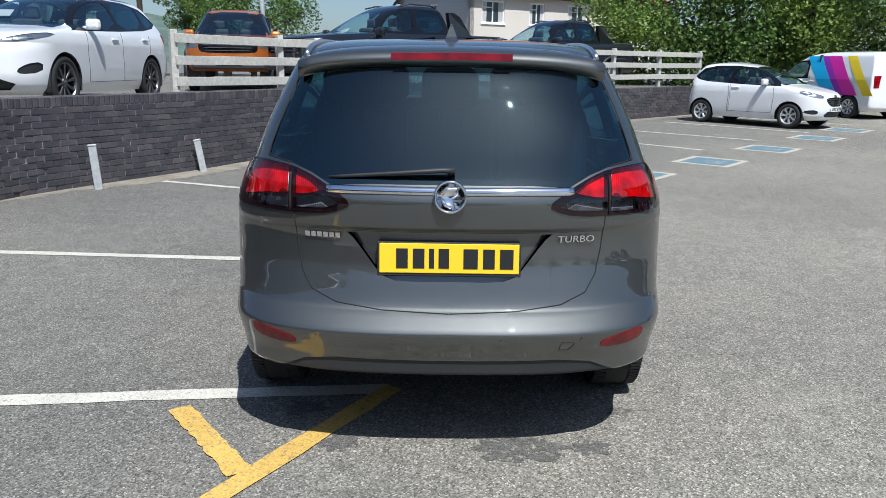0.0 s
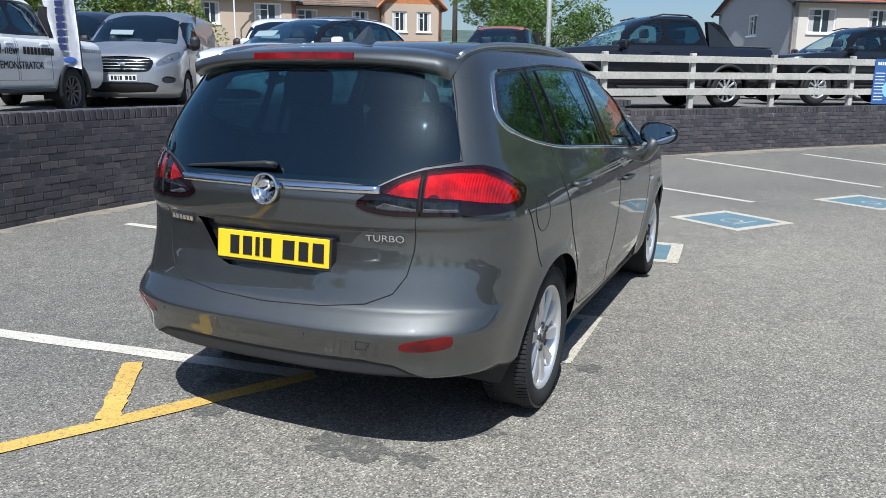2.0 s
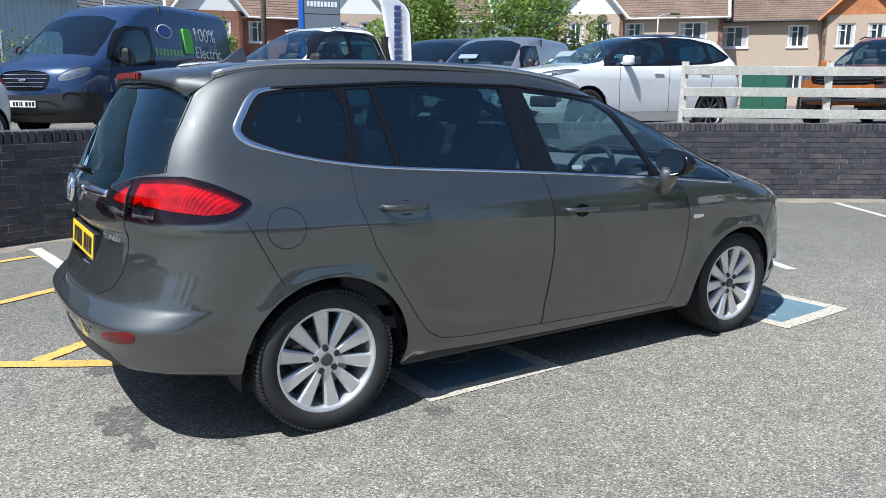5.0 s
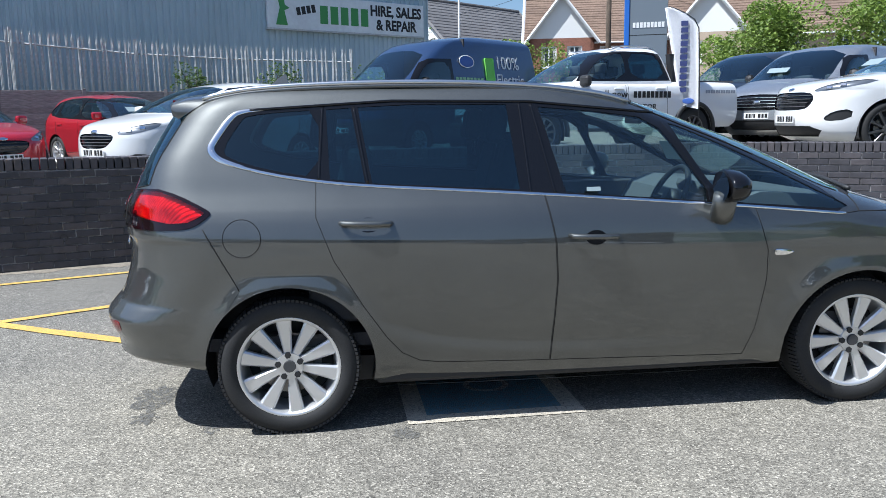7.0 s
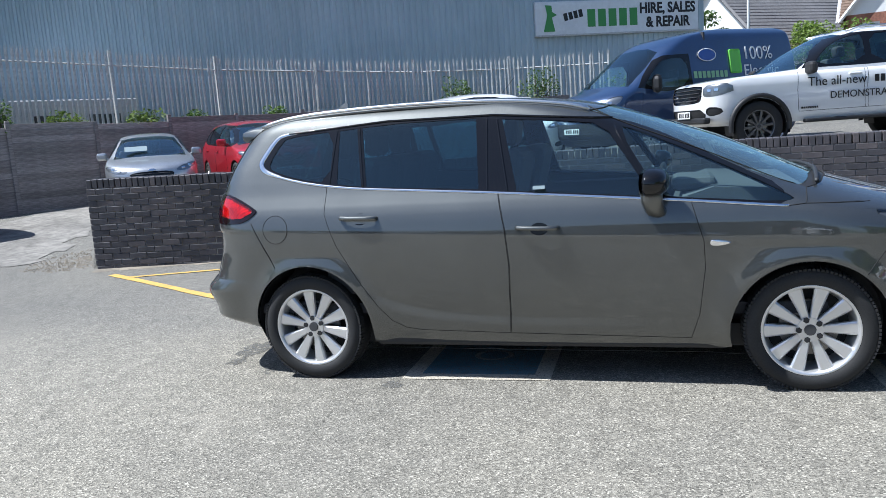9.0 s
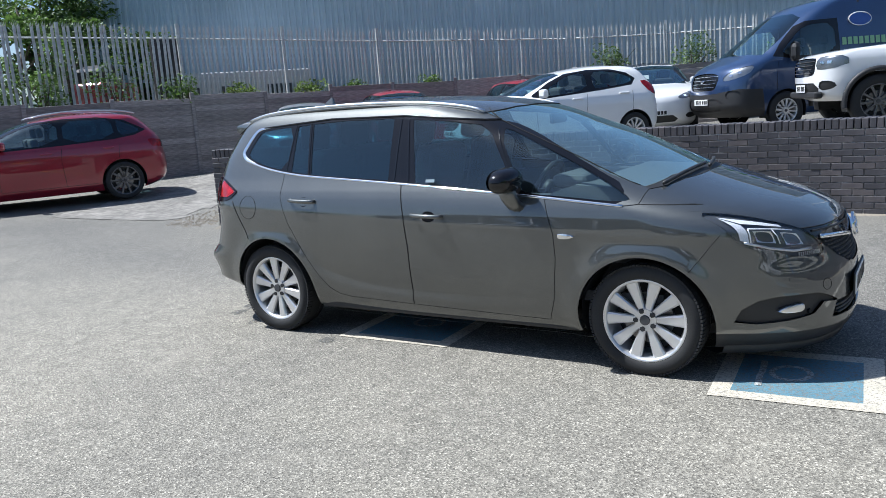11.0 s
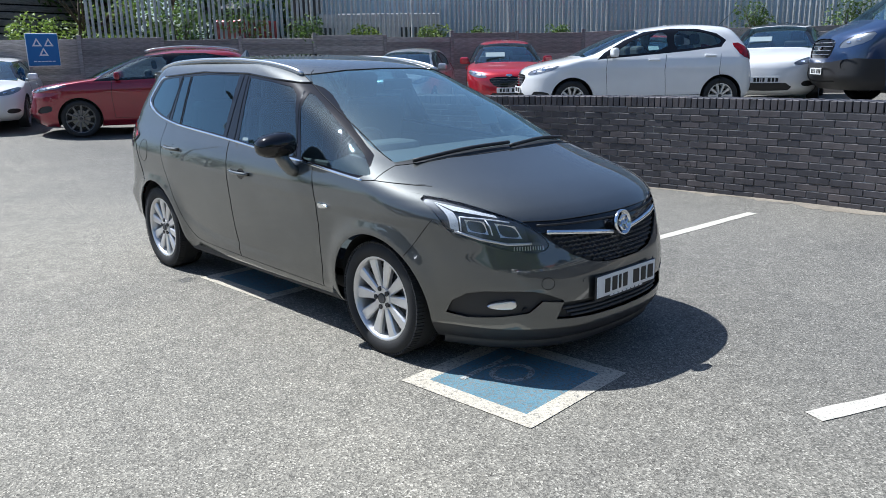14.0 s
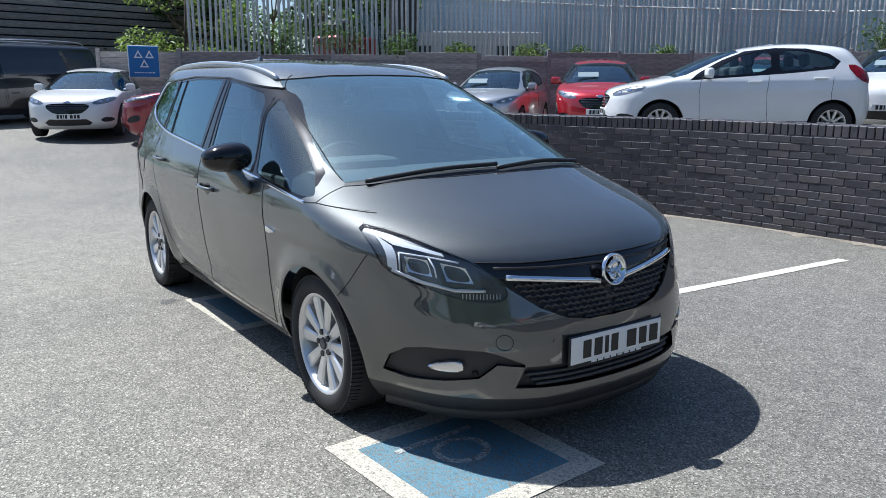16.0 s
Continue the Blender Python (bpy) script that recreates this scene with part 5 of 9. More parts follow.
    panel("rear_window", sh, V, T["glass_r"], M_PRIVACY, car, -0.002, 0, "M", "dark tinted wraparound rear window")
    panel("windscreen", sh, V, T["windscreen"], M_SCREEN, car, -0.002, 0, "M", "panoramic windscreen")
    panel("cowl", sh, V, T["cowl"], M_BLACKPLASTIC, car, -0.006, 0, "M", "black slotted wiper cowl")
    # rear lamps
    for o in panel("rear_lamp", sh, V, T["lamp"], M_SMOKE, car, 0.006, 0.02, "RL", "smoked and red wraparound tail lamp"):
        pass
    lamps = [o for o in car.children if o.name.startswith("rear_lamp")]
    for o, sd in zip(lamps, "RL"):
        for k, mt, lab in (("lamp_red", M_REDGLASS, "bright red lens"), ("lamp_red2", M_REDGLASS, "bright red lens"), ("lamp_clear", M_SMOKEGLASS, "grey reversing lamp lens"), ("lamp_low", M_SMOKEGLASS, "grey indicator lens")):
            panel("lens", sh, V, T[k], mt, o, 0.009, 0, sd, lab)
            panel("lamp_back", sh, V, T[k], M_LAMPBACK, o, -0.016, 0, sd)
        strip(sh, O(R((0.596, 0.962), (0.596, 1.122)))[:7], 0.0045, M_SEAM, "lamp_split", o, 0.008, sd)
    panel("plate_recess", sh, V, T["recess"], P, tg, -0.028, -0.029, "M", "recess for the number plate")
    panel("valance", sh, V, T["valance"], M_BLACKPLASTIC, bump_r, -0.004, -0.006, "M", "black lower valance")
    panel("reflector", sh, V, T["reflector"], M_DARKRED, bump_r, 0.003, 0.008, "RL", "red rear reflector")
    # nose pieces
    hl = panel("headlamp", sh, V, T["headlamp"], M_LAMPDARK, car, -0.012, -0.014, "RL", "headlamp with chrome reflectors behind a clear cover")
    panel("grille_bar", sh, V, T["gr_top"], M_BLACKGLOSS, bump_f, -0.004, -0.006, "M", "gloss black grille top")
    gr = panel("grille", sh, V, T["grille"], M_BLACKPLASTIC, bump_f, -0.022, -0.023, "M", "black honeycomb grille")
    fg = panel("fog_surround", sh, V, T["fog"], M_BLACKPLASTIC, bump_f, -0.016, -0.018, "RL", "black fog lamp surround")
    panel("lower_intake", sh, V, T["intake"], M_BLACKPLASTIC, bump_f, -0.030, -0.031, "M", "black lower air intake")
    panel("chin_spoiler", sh, V, T["chin"], M_BLACKPLASTIC, bump_f, 0.0, 0.0, "M", "black chin spoiler")

    def on(kind, a, z, off=0.0):
        p, n = sh.place([O([(kind, a, z)] * 3)[0]], off)
        return Vector(p[0]), Vector(n[0])

    def patch(name, q, off, material, parent, sx, label=""):
        """A four-cornered piece that follows the nose."""
        bm, g = bmesh.new(), []
        for a in np.linspace(0, 1, 9):
            row = []
            for b in np.linspace(0, 1, 7):
                x, z = ((1 - a) * ((1 - b) * q[0][k] + b * q[3][k]) + a * ((1 - b) * q[1][k] + b * q[2][k]) for k in (0, 1))
                dip = 0.016 * math.sin(a * math.pi) * math.sin(b * math.pi) if material is M_SATIN else 0
                p, n = on("f", x, z, off - dip)
                row.append(bm.verts.new((p.x * sx, p.y, p.z)))
            g.append(row)
        for r0, r1 in zip(g, g[1:]):
            for k in range(6):
                bm.faces.new((r0[k], r0[k + 1], r1[k + 1], r1[k]))
        return part(name, bm, material, parent, label, True)

    # headlamp inside and cover
    for o, sd, sx in zip(hl, "RL", (1, -1)):
        panel("lamp_cover", sh, V, T["headlamp"], M_LENS, o, 0.004, 0, sd, "clear headlamp cover")
        for nm, mt, off, q, lab in (
                ("light_guide", M_GUIDE, -0.002, ((0.806, 0.886), (0.655, 0.828), (0.652, 0.817), (0.778, 0.850)), "white daytime light guide"),
                ("light_guide", M_GUIDE, -0.003, ((0.806, 0.880), (0.782, 0.845), (0.785, 0.752), (0.806, 0.765)), "white daytime light guide"),
                ("reflector_bowl", M_SATIN, -0.009, ((0.765, 0.812), (0.706, 0.802), (0.700, 0.738), (0.762, 0.752)), "chrome reflector"),
                ("reflector_bowl", M_SATIN, -0.009, ((0.672, 0.794), (0.598, 0.776), (0.580, 0.716), (0.662, 0.724)), "chrome reflector"),
                ("lamp_bezel", M_GREYPLASTIC, -0.010, ((0.560, 0.770), (0.520, 0.730), (0.50, 0.690), (0.555, 0.700)), "dark lamp bezel")):
            patch(nm, q, off, mt, o, sx, lab)
        for nm, mt, r, line in (("chrome_fin", M_GUIDE, 0.0035, ((0.774, 0.824), (0.700, 0.814), (0.615, 0.796))), ("chrome_fin", M_GUIDE, 0.0035, ((0.700, 0.812), (0.690, 0.775), (0.688, 0.735))),
                                ("chrome_fin", M_GUIDE, 0.0035, ((0.774, 0.824), (0.778, 0.790), (0.780, 0.752))), ("lamp_sill", M_SATIN, 0.007, ((0.798, 0.752), (0.728, 0.715), (0.640, 0.690), (0.545, 0.690)))):
            dom = O(F(*line, *line[-2:0:-1]))
            strip(sh, dom[:len(dom) // 2 + 1], r, mt, nm, o, -0.004, sd, False, 0.5)
        for x in np.linspace(0.50, 0.62, 12):
            p, n = on("f", x, 0.668, -0.004)
            part("indicator_rib", box((0.004, 0.020, 0.006), plane_at((p.x * sx, p.y, p.z), (n.x * sx, n.y, n.z))), M_SATIN, o)
    # chrome wing of the grille and mesh
    for sd in "RL":
        dom = O(F((0.062, 0.688), (0.10, 0.697), (0.30, 0.722), (0.495, 0.741), (0.30, 0.7221), (0.10, 0.6971)))
        strip(sh, dom[:len(dom) // 2], 0.013, M_CHROME, "chrome_wing", bump_f, 0.004, sd, False, 0.6, "chrome wing across the grille")
        dom = O(F((0.02, 0.762), (0.30, 0.768), (0.53, 0.775), (0.30, 0.7681)))
        strip(sh, dom[:len(dom) // 2], 0.006, M_BLACKPLASTIC, "grille_rib", bump_f, -0.001, sd, False, 0.8)
    bm = bmesh.new()
    for j in range(9):
        for i in range(-15, 16):
            x, z = i * 0.034 + (0.017 if j % 2 else 0), 0.728 - j * 0.021
            lim = lerp_table([(0.553, 0.13), (0.57, 0.23), (0.618, 0.345), (0.696, 0.45), (0.735, 0.47)], z) - 0.012
            lo = lerp_table([(0.690, 0.0), (0.702, 0.13), (0.722, 0.30), (0.735, 0.46)], z)
            if lo < abs(x) < lim:
                p, nn = on("f", max(abs(x), 1e-4), z, -0.012)
                sg = 1 if x >= 0 else -1
                m = plane_at((p.x * sg, p.y, p.z), (nn.x * sg, nn.y, nn.z))
                for t in (-1, 0, 1):
                    add_box(bm, (0.0125, 0.006, 0.014), m @ pose(t * 0.0105, 0.004 - 0.0045 * t * t, 0, 25, 0, -24 * t))
    part("grille_mesh", bm, M_GREYPLASTIC, gr if not isinstance(gr, list) else gr[0])
    # lip under the chin
    bm = bmesh.new()
    rows = []
    for u in np.concatenate([np.linspace(2.18, 3.0, 40)]):
        p = sh.point(u, 0.176)
        rows.append([bm.verts.new((p[0] * f, p[1] + dy, z)) for f, dy, z in ((1.0, 0.004, 0.200), (1.004, 0.012, 0.176), (0.995, 0.004, 0.145), (0.975, -0.03, 0.128), (0.9, -0.12, 0.135))])
    for r0, r1 in zip(rows, rows[1:]):
        for k in range(4):
            bm.faces.new((r0[k], r0[k + 1], r1[k + 1], r1[k]))
    bmesh.ops.mirror(bm, geom=bm.verts[:] + bm.edges[:] + bm.faces[:], axis="X", merge_dist=0.0005)
    bmesh.ops.recalc_face_normals(bm, faces=bm.faces)
    part("chin_lip", bm, M_BLACKPLASTIC, bump_f, "black lip under the bumper", True)
    for z in (0.308, 0.330, 0.352):
        lim = lerp_table([(0.288, 0.3), (0.31, 0.41), (0.37, 0.46)], z)
        dom = O(F((0, z), (lim * 0.5, z), (lim, z)))
        strip(sh, dom[:len(dom) // 2], 0.007, M_GREYPLASTIC, "intake_slat", bump_f, -0.018, "RL")
    for o, sd, sx in zip(fg, "RL", (1, -1)):
        dom = O(F((0.76, 0.385), (0.70, 0.398), (0.62, 0.393), (0.60, 0.385), (0.66, 0.372), (0.73, 0.372)))
        p, nn = on("f", 0.683, 0.388, -0.006)
        p.x *= sx
        nn.x *= sx
        m = plane_at(p, nn)
        part("fog_lamp", leaf(-0.15 * sx, 0.048, 0.014, m @ pose(0, 0, 0, 0, 0, 4 * sx)), M_SATIN, o, "bright fog lamp")
        p, nn = on("f", 0.600, 0.360, -0.010)
        part("fog_vent", cyl(0.014, 0.012, 0.012, plane_at((p.x * sx, p.y, p.z), (nn.x * sx, nn.y, nn.z)), 14), M_SEAM, o)
    # sensors and tow covers
    for k, a, z in (("f", 0.684, 0.544), ("f", 0.308, 0.482), ("r", 0.50, 0.52), ("r", 0.20, 0.515)):
        for sx in (1, -1):
            p, nn = on(k, a, z, 0.0015)
            part("parking_sensor", cyl(0.011, 0.011, 0.004, plane_at((p.x * sx, p.y, p.z), (nn.x * sx, nn.y, nn.z)), 18), P, bump_f if k == "f" else bump_r)
    ring = lambda k, a, z, r: O([(k, a + r * math.cos(t), z + r * math.sin(t)) for t in np.linspace(0, 2 * math.pi, 22, endpoint=False)])
    strip(sh, ring("f", 0.504, 0.492, 0.03), 0.0015, M_SEAM, "tow_cover_line", bump_f, 0.001, "R", True)
    strip(sh, O(R((0.41, 0.475), (0.45, 0.475), (0.47, 0.505), (0.42, 0.51))), 0.0015, M_SEAM, "tow_cover_line", bump_r, 0.001, "R", True)
    def soft(pts, n=2):
        """Rounds the bends of an open line."""
        for _ in range(n):
            r = [pts[0]]
            for (k0, a0, z0), (k1, a1, z1) in zip(pts, pts[1:]):
                r += [(k0, a0 * 0.75 + a1 * 0.25, z0 * 0.75 + z1 * 0.25), (k0, a0 * 0.25 + a1 * 0.75, z0 * 0.25 + z1 * 0.75)]
            pts = r + [pts[-1]]
        return pts

    # shut lines
    for dom, nm, sides in ((d_rear, "shut_line", "RL"), (d_front, "shut_line", "RL"), (flap, "flap_line", "R")):
        strip(sh, dom, 0.0019, M_SEAM, nm, car, 0.0006, sides, True)
    open_line = lambda pts: (lambda d, k: d[:k])(O(pts + pts[-2:0:-1]), len(O(pts + pts[-2:0:-1])) // 2 + 1)
    for pts, nm in ((R(*[(max(x, 0.001), z) for x, z in tail_edge]), "tailgate_line"), (S((-0.345, 0.965), (-0.20, 0.69)), "bumper_line"), (F((0.001, 0.788), (0.25, 0.790), (0.40, 0.790), (0.565, 0.796)), "bonnet_line"),
                    (S((3.05, 0.944), (2.74, 0.960)) + F((0.735, 1.026), (0.45, 1.050), (0.001, 1.056)), "bonnet_line"), (S((3.16, 0.80), (3.01, 0.605)), "bumper_line"), (S((2.66, 0.954), (2.74, 0.960)), "wing_line"),
                    (R((0.60, 1.135), (0.705, 1.155), (0.645, 1.34), (0.588, 1.48), (0.001, 1.503)), "tailgate_line"), (S((1.80, 1.445), (1.66, 1.52)), "roof_joint"), (F((0.565, 1.495), (0.30, 1.517), (0.001, 1.522)), "windscreen_seal"), (F((0.72, 1.046), (0.655, 1.30), (0.567, 1.497)), "windscreen_seal"),
                    # the tailgate crease is no gap: a thin dark bead paints its shade
                    (R((0.002, 0.898), (0.30, 0.898), (0.578, 0.90)), "tailgate_crease")):
        strip(sh, open_line(pts), 0.0024 if nm != "tailgate_crease" else 0.0012, M_SEAM, nm, car, 0.0008)
    # chrome window line
    strip(sh, open_line(soft(S(*low_line), 1)), 0.008, M_CHROME, "chrome_window_line", car, 0.001, "RL", False, 0.45, "bright chrome strip under the side windows")
    strip(sh, open_line(soft(S((-0.160, 1.226), (-0.235, 1.247), (-0.292, 1.272), (-0.318, 1.312), (-0.298, 1.350), (-0.225, 1.456), (-0.175, 1.478), (-0.06, 1.487)))), [(0.0, 0.007), (0.18, 0.014), (0.4, 0.018), (0.65, 0.017), (0.85, 0.010), (1.0, 0.005)], M_CHROME, "chrome_window_corner", car, 0.0, "RL", False, 0.25, "broad chrome corner of the window line")
    strip(sh, open_line(S((-0.14, 1.482), (0.507, 1.516), (1.151, 1.506), (1.70, 1.452), (1.80, 1.446))), 0.006, M_BLACKGLOSS, "window_seal", car, 0.001)
    for a, b in (((0.165, 1.16), (0.19, 1.498)), ((1.13, 1.085), (1.11, 1.506)), ((1.245, 1.08), (1.165, 1.502)), ((1.985, 1.02), (1.985, 1.1)), ((0.385, 1.145), (0.332, 1.492)), ((2.01, 1.03), (1.815, 1.40))):
        strip(sh, open_line(S(a, b)), 0.006, M_BLACKGLOSS, "pillar_seal", car, 0.0, "RL", False, 0.4)
    # tail chrome bar, badge, plates, lettering
    strip(sh, open_line(R((0.455, 1.050), (0.25, 1.052), (0.001, 1.050))), 0.017, M_CHROME, "chrome_bar", tg, 0.002, "RL", False, 0.5, "chrome bar across the tailgate")
    p, nn = on("r", 1e-3, 1.036, 0.022)
    badge(tg, plane_at((0, p.y, 1.036), (0, -1, 0.12)), 0.060)
    badge(bump_f, plane_at((0, 3.700, 0.733), (0, 1, 0.16)), 0.066)
    number_plate(tg, plane_at((0, -0.812, 0.800), (0, -1, 0.10)), M_PLATE_Y, label="yellow rear number plate")
    part("plate_surround", box((0.535, 0.128, 0.040), plane_at((0, -0.791, 0.794), (0, -1, 0.10)), 0.003), M_BLACKPLASTIC, tg)
    bars(tg, "dealer_strip", 0.36, 0.010, plane_at((0, -0.8115, 0.7375), (0, -1, 0.10)), M_WHITE_INK, 9)
    number_plate(bump_f, plane_at((0, 3.742, 0.438), (0, 1, 0.0)), M_PLATE_W, label="white front number plate")
    part("plate_surround", box((0.535, 0.128, 0.010), plane_at((0, 3.735, 0.434), (0, 1, 0.0)), 0.003), M_BLACKPLASTIC, bump_f)
    bars(bump_f, "dealer_strip", 0.30, 0.008, plane_at((0, 3.7415, 0.377), (0, 1, 0.0)), M_WHITE_INK, 8)
    p, nn = on("r", 0.46, 0.882, 0.003)
    letters("TURBO", 0.036, plane_at((0.475, p.y - 0.002, 0.872), nn) @ Matrix.Diagonal((1.25, 1, 1, 1)), M_CHROME, tg, "model_lettering", 0.002, label="chrome TURBO lettering")
    bars(tg, "model_bar", 0.145, 0.019, plane_at((-0.475, p.y - 0.002, 0.878), (-nn.x, nn.y, nn.z)), M_CHROME, 6)
    # spoiler and third brake lamp
    bm = bmesh.new()
    rows = []
    for x in np.linspace(-0.60, 0.60, 25):
        e = abs(x / 0.60)
        yb, zt = -0.572 + 0.070 * e ** 2.4, 1.556 - 0.020 * e ** 2 - 0.030 * e ** 6
        prof = [(-0.36 + 0.02 * e, zt + 0.022), (-0.44, zt + 0.013), (-0.50, zt + 0.001), (yb, zt - 0.024), (yb + 0.004, zt - 0.044), (yb + 0.030, zt - 0.058), (-0.48, zt - 0.064)]
        rows.append([bm.verts.new((x, y, z)) for y, z in prof])
    for r0, r1 in zip(rows, rows[1:]):
        for k in range(len(r0) - 1):
            bm.faces.new((r0[k], r0[k + 1], r1[k + 1], r1[k]))
    bm.faces.new(rows[0])
    bm.faces.new(rows[-1])
    bmesh.ops.recalc_face_normals(bm, faces=bm.faces)
    sp = part("roof_spoiler", bm, P, tg, "", True)
    bm = bmesh.new()
    for x in np.linspace(-0.215, 0.195, 9):
        add_box(bm, (0.053, 0.012, 0.026), pose(x + 0.01, -0.571 + 0.070 * abs(x / 0.6) ** 2.4, 1.532 - 0.02 * (x / 0.6) ** 2, -8, 0, 0))
    part("third_brake_lamp", bm, M_DARKRED, tg, "long dark red third brake lamp")
    # rear wiper
    wp = part("rear_wiper", tube([(0.0, -0.775, 1.118), (0.01, -0.80, 1.125), (-0.02, -0.803, 1.128), (-0.22, -0.792, 1.112), (-0.40, -0.765, 1.097), (-0.45, -0.752, 1.092)], lambda t: 0.013 - 0.009 * t, 8), M_BLACKPLASTIC, tg, "black rear wiper", True)
    # roof: aerial fin and rails
    bm = bmesh.new()
    fin = [(-0.30, 0.0), (-0.20, 0.008), (-0.14, 0.030), (-0.085, 0.075), (-0.06, 0.090), (-0.05, 0.088), (-0.045, 0.06), (-0.035, 0.0)]
    for sx in (-1, 1):
        vs = [bm.verts.new((sx * (0.030 * (1 - h / 0.092) + 0.003), y + 0.0, 1.588 + h)) for y, h in fin]
        bm.faces.new(vs)
    for k in range(len(fin)):
        a, b = k, (k + 1) % len(fin)
        bm.verts.ensure_lookup_table()
        n = len(fin)
        bm.faces.new((bm.verts[a], bm.verts[b], bm.verts[n + b], bm.verts[n + a]))
    bmesh.ops.translate(bm, vec=(0, 0.03, 0.0), verts=bm.verts)
    bmesh.ops.recalc_face_normals(bm, faces=bm.faces)
    part("aerial_fin", bm, P, car, "shark fin roof aerial")
    for sx in (1, -1):
        zz = [(-0.36, 1.535), (-0.30, 1.553), (-0.15, 1.578), (0.1, 1.595), (0.5, 1.604), (0.9, 1.598), (1.25, 1.578), (1.5, 1.546), (1.62, 1.520), (1.70, 1.492)]
        pts = smooth_path([(sx * (0.600 - 0.020 * ((y - 0.5) / 1.1) ** 2), y, z) for y, z in zz], 0.05)
        part("rail_foot", tube([(p.x, p.y, p.z - 0.018) for p in pts], 0.013, 8, 1.0), P, car, "", True)
        part("roof_rail", tube(pts, 0.0115, 8, 1.0), M_SATIN, car, "satin aluminium roof rail", True)
    # door handles, mirrors, repeaters
    for o, sx in list(zip(dr, (1, -1))) + list(zip(df, (1, -1))):
        y0, z0 = (0.37, 0.972) if o in dr else (1.41, 0.886)
        p, nn = on("s", y0, z0, 0.0)
        X = p.x
        pts = [(sx * (X + d), y0 + t, z0 + 0.004 - 0.03 * t) for t, d in ((-0.112, 0.002), (-0.10, 0.026), (-0.05, 0.036), (0.0, 0.038), (0.06, 0.036), (0.10, 0.027), (0.112, 0.002))]
        part("door_handle", tube(pts, 0.0125, 8, 1.0), P, o, "body-coloured pull handle", True)
        # flat black ellipse paints the shade of the hollow; the door skin stays level
        bm = bmesh.new()
        m = plane_at((sx * (p.x + 0.0015), p.y + 0.01, p.z - 0.004), (sx * nn.x, nn.y, nn.z))
        vs = [bm.verts.new(m @ Vector((0.050 * math.cos(a), 0.034 * math.sin(a), 0))) for a in np.linspace(0, 2 * math.pi, 24, endpoint=False)]
        f = bm.faces.new(vs)
        part("handle_hollow", bm, M_BLACKGLOSS, o, "dark hollow behind the handle")
    for sx in (1, -1):
        mir = new("door_mirror")
        mir.parent = car
        mir["label"] = "door mirror with gloss black cap and grey foot"
        bm = bmesh.new()
        bmesh.ops.create_uvsphere(bm, u_segments=28, v_segments=18, radius=1)
        for v in bm.verts:
            c = Vector([math.copysign(abs(q) ** 0.82, q) for q in v.co])
            v.co = Vector((c.x * 0.126, (c.y * 0.098 if c.y > 0 else c.y * 0.028), c.z * 0.072 * (1 - 0.10 * c.x)))
        bmesh.ops.transform(bm, matrix=pose(1.005, 2.0, 1.110, 0, 4, -8), verts=bm.verts)
        if sx < 0:
            bmesh.ops.scale(bm, vec=(-1, 1, 1), verts=bm.verts)
            bmesh.ops.reverse_faces(bm, faces=bm.faces)
        part("mirror_cap", bm, M_BLACKGLOSS, mir, "gloss black mirror cap", True)
        bm = bmesh.new()
        m = pose(1.005 * sx, 1.969, 1.110, 90, 0, -8 * sx) @ Matrix.Diagonal((0.112, 0.066, 1, 1))
        vs = [bm.verts.new(m @ Vector((math.cos(a), math.sin(a), 0))) for a in np.linspace(0, 2 * math.pi, 28, endpoint=False)]
        bm.faces.new(vs)
        part("mirror_glass", bm, mat("mirror_glass", (0.7, 0.72, 0.74), 0.02, 1.0) if sx == 1 else bpy.data.materials["mirror_glass"], mir, "mirror glass")
        pts = [(sx * x, y, z) for x, y, z in ((0.99, 2.005, 1.070), (0.960, 2.01, 1.010), (0.925, 2.02, 0.965), (0.875, 2.04, 0.940))]
        part("mirror_foot", tube(pts, lambda t: 0.058 - 0.006 * t, 12, 0.72), P, mir, "", True)
    p, nn = on("s", 2.336, 0.784, 0.004)
    for sx in (1, -1):
        part("side_repeater", leaf(0.10 * sx, 0.034, 0.010, plane_at((sx * p.x, p.y, p.z), (sx * nn.x, nn.y, nn.z))), M_CHROME, car, "clear side repeater lamp")
    # front wipers
    for a, b, c in (((0.66, 2.82, 1.050), (0.30, 2.865, 1.086), (-0.05, 2.875, 1.093)), ((-0.02, 2.905, 1.078), (-0.35, 2.855, 1.090), (-0.66, 2.775, 1.066))):
        part("windscreen_wiper", tube(smooth_path([a, b, c], 0.05), 0.011, 8), M_BLACKPLASTIC, car, "black windscreen wiper", True)
    # arches, floor, sills
    for c, z, r in ((0.01, 0.315, 0.383), (2.758, 0.30, 0.378)):
        for sx in (1, -1):
            bm = bmesh.new()
            rows = []
            for a in np.linspace(-0.27, math.pi + 0.27, 34):
                out = lerp_table([(0.20, 0.785), (0.30, 0.832), (0.45, 0.862), (0.60, 0.882), (0.68, 0.888)], z + r * math.sin(a))
                rows.append([bm.verts.new((sx * x, c + r * math.cos(a), z + r * math.sin(a))) for x in (out, 0.62)])
            for r0, r1 in zip(rows, rows[1:]):
                bm.faces.new((r0[0], r0[1], r1[1], r1[0]))
            f = [rw[1] for rw in rows]
            bm.faces.new(f)
            bmesh.ops.recalc_face_normals(bm, faces=bm.faces)
            part("wheel_arch_liner", bm, M_BLACKPLASTIC, car, "black wheel arch liner")
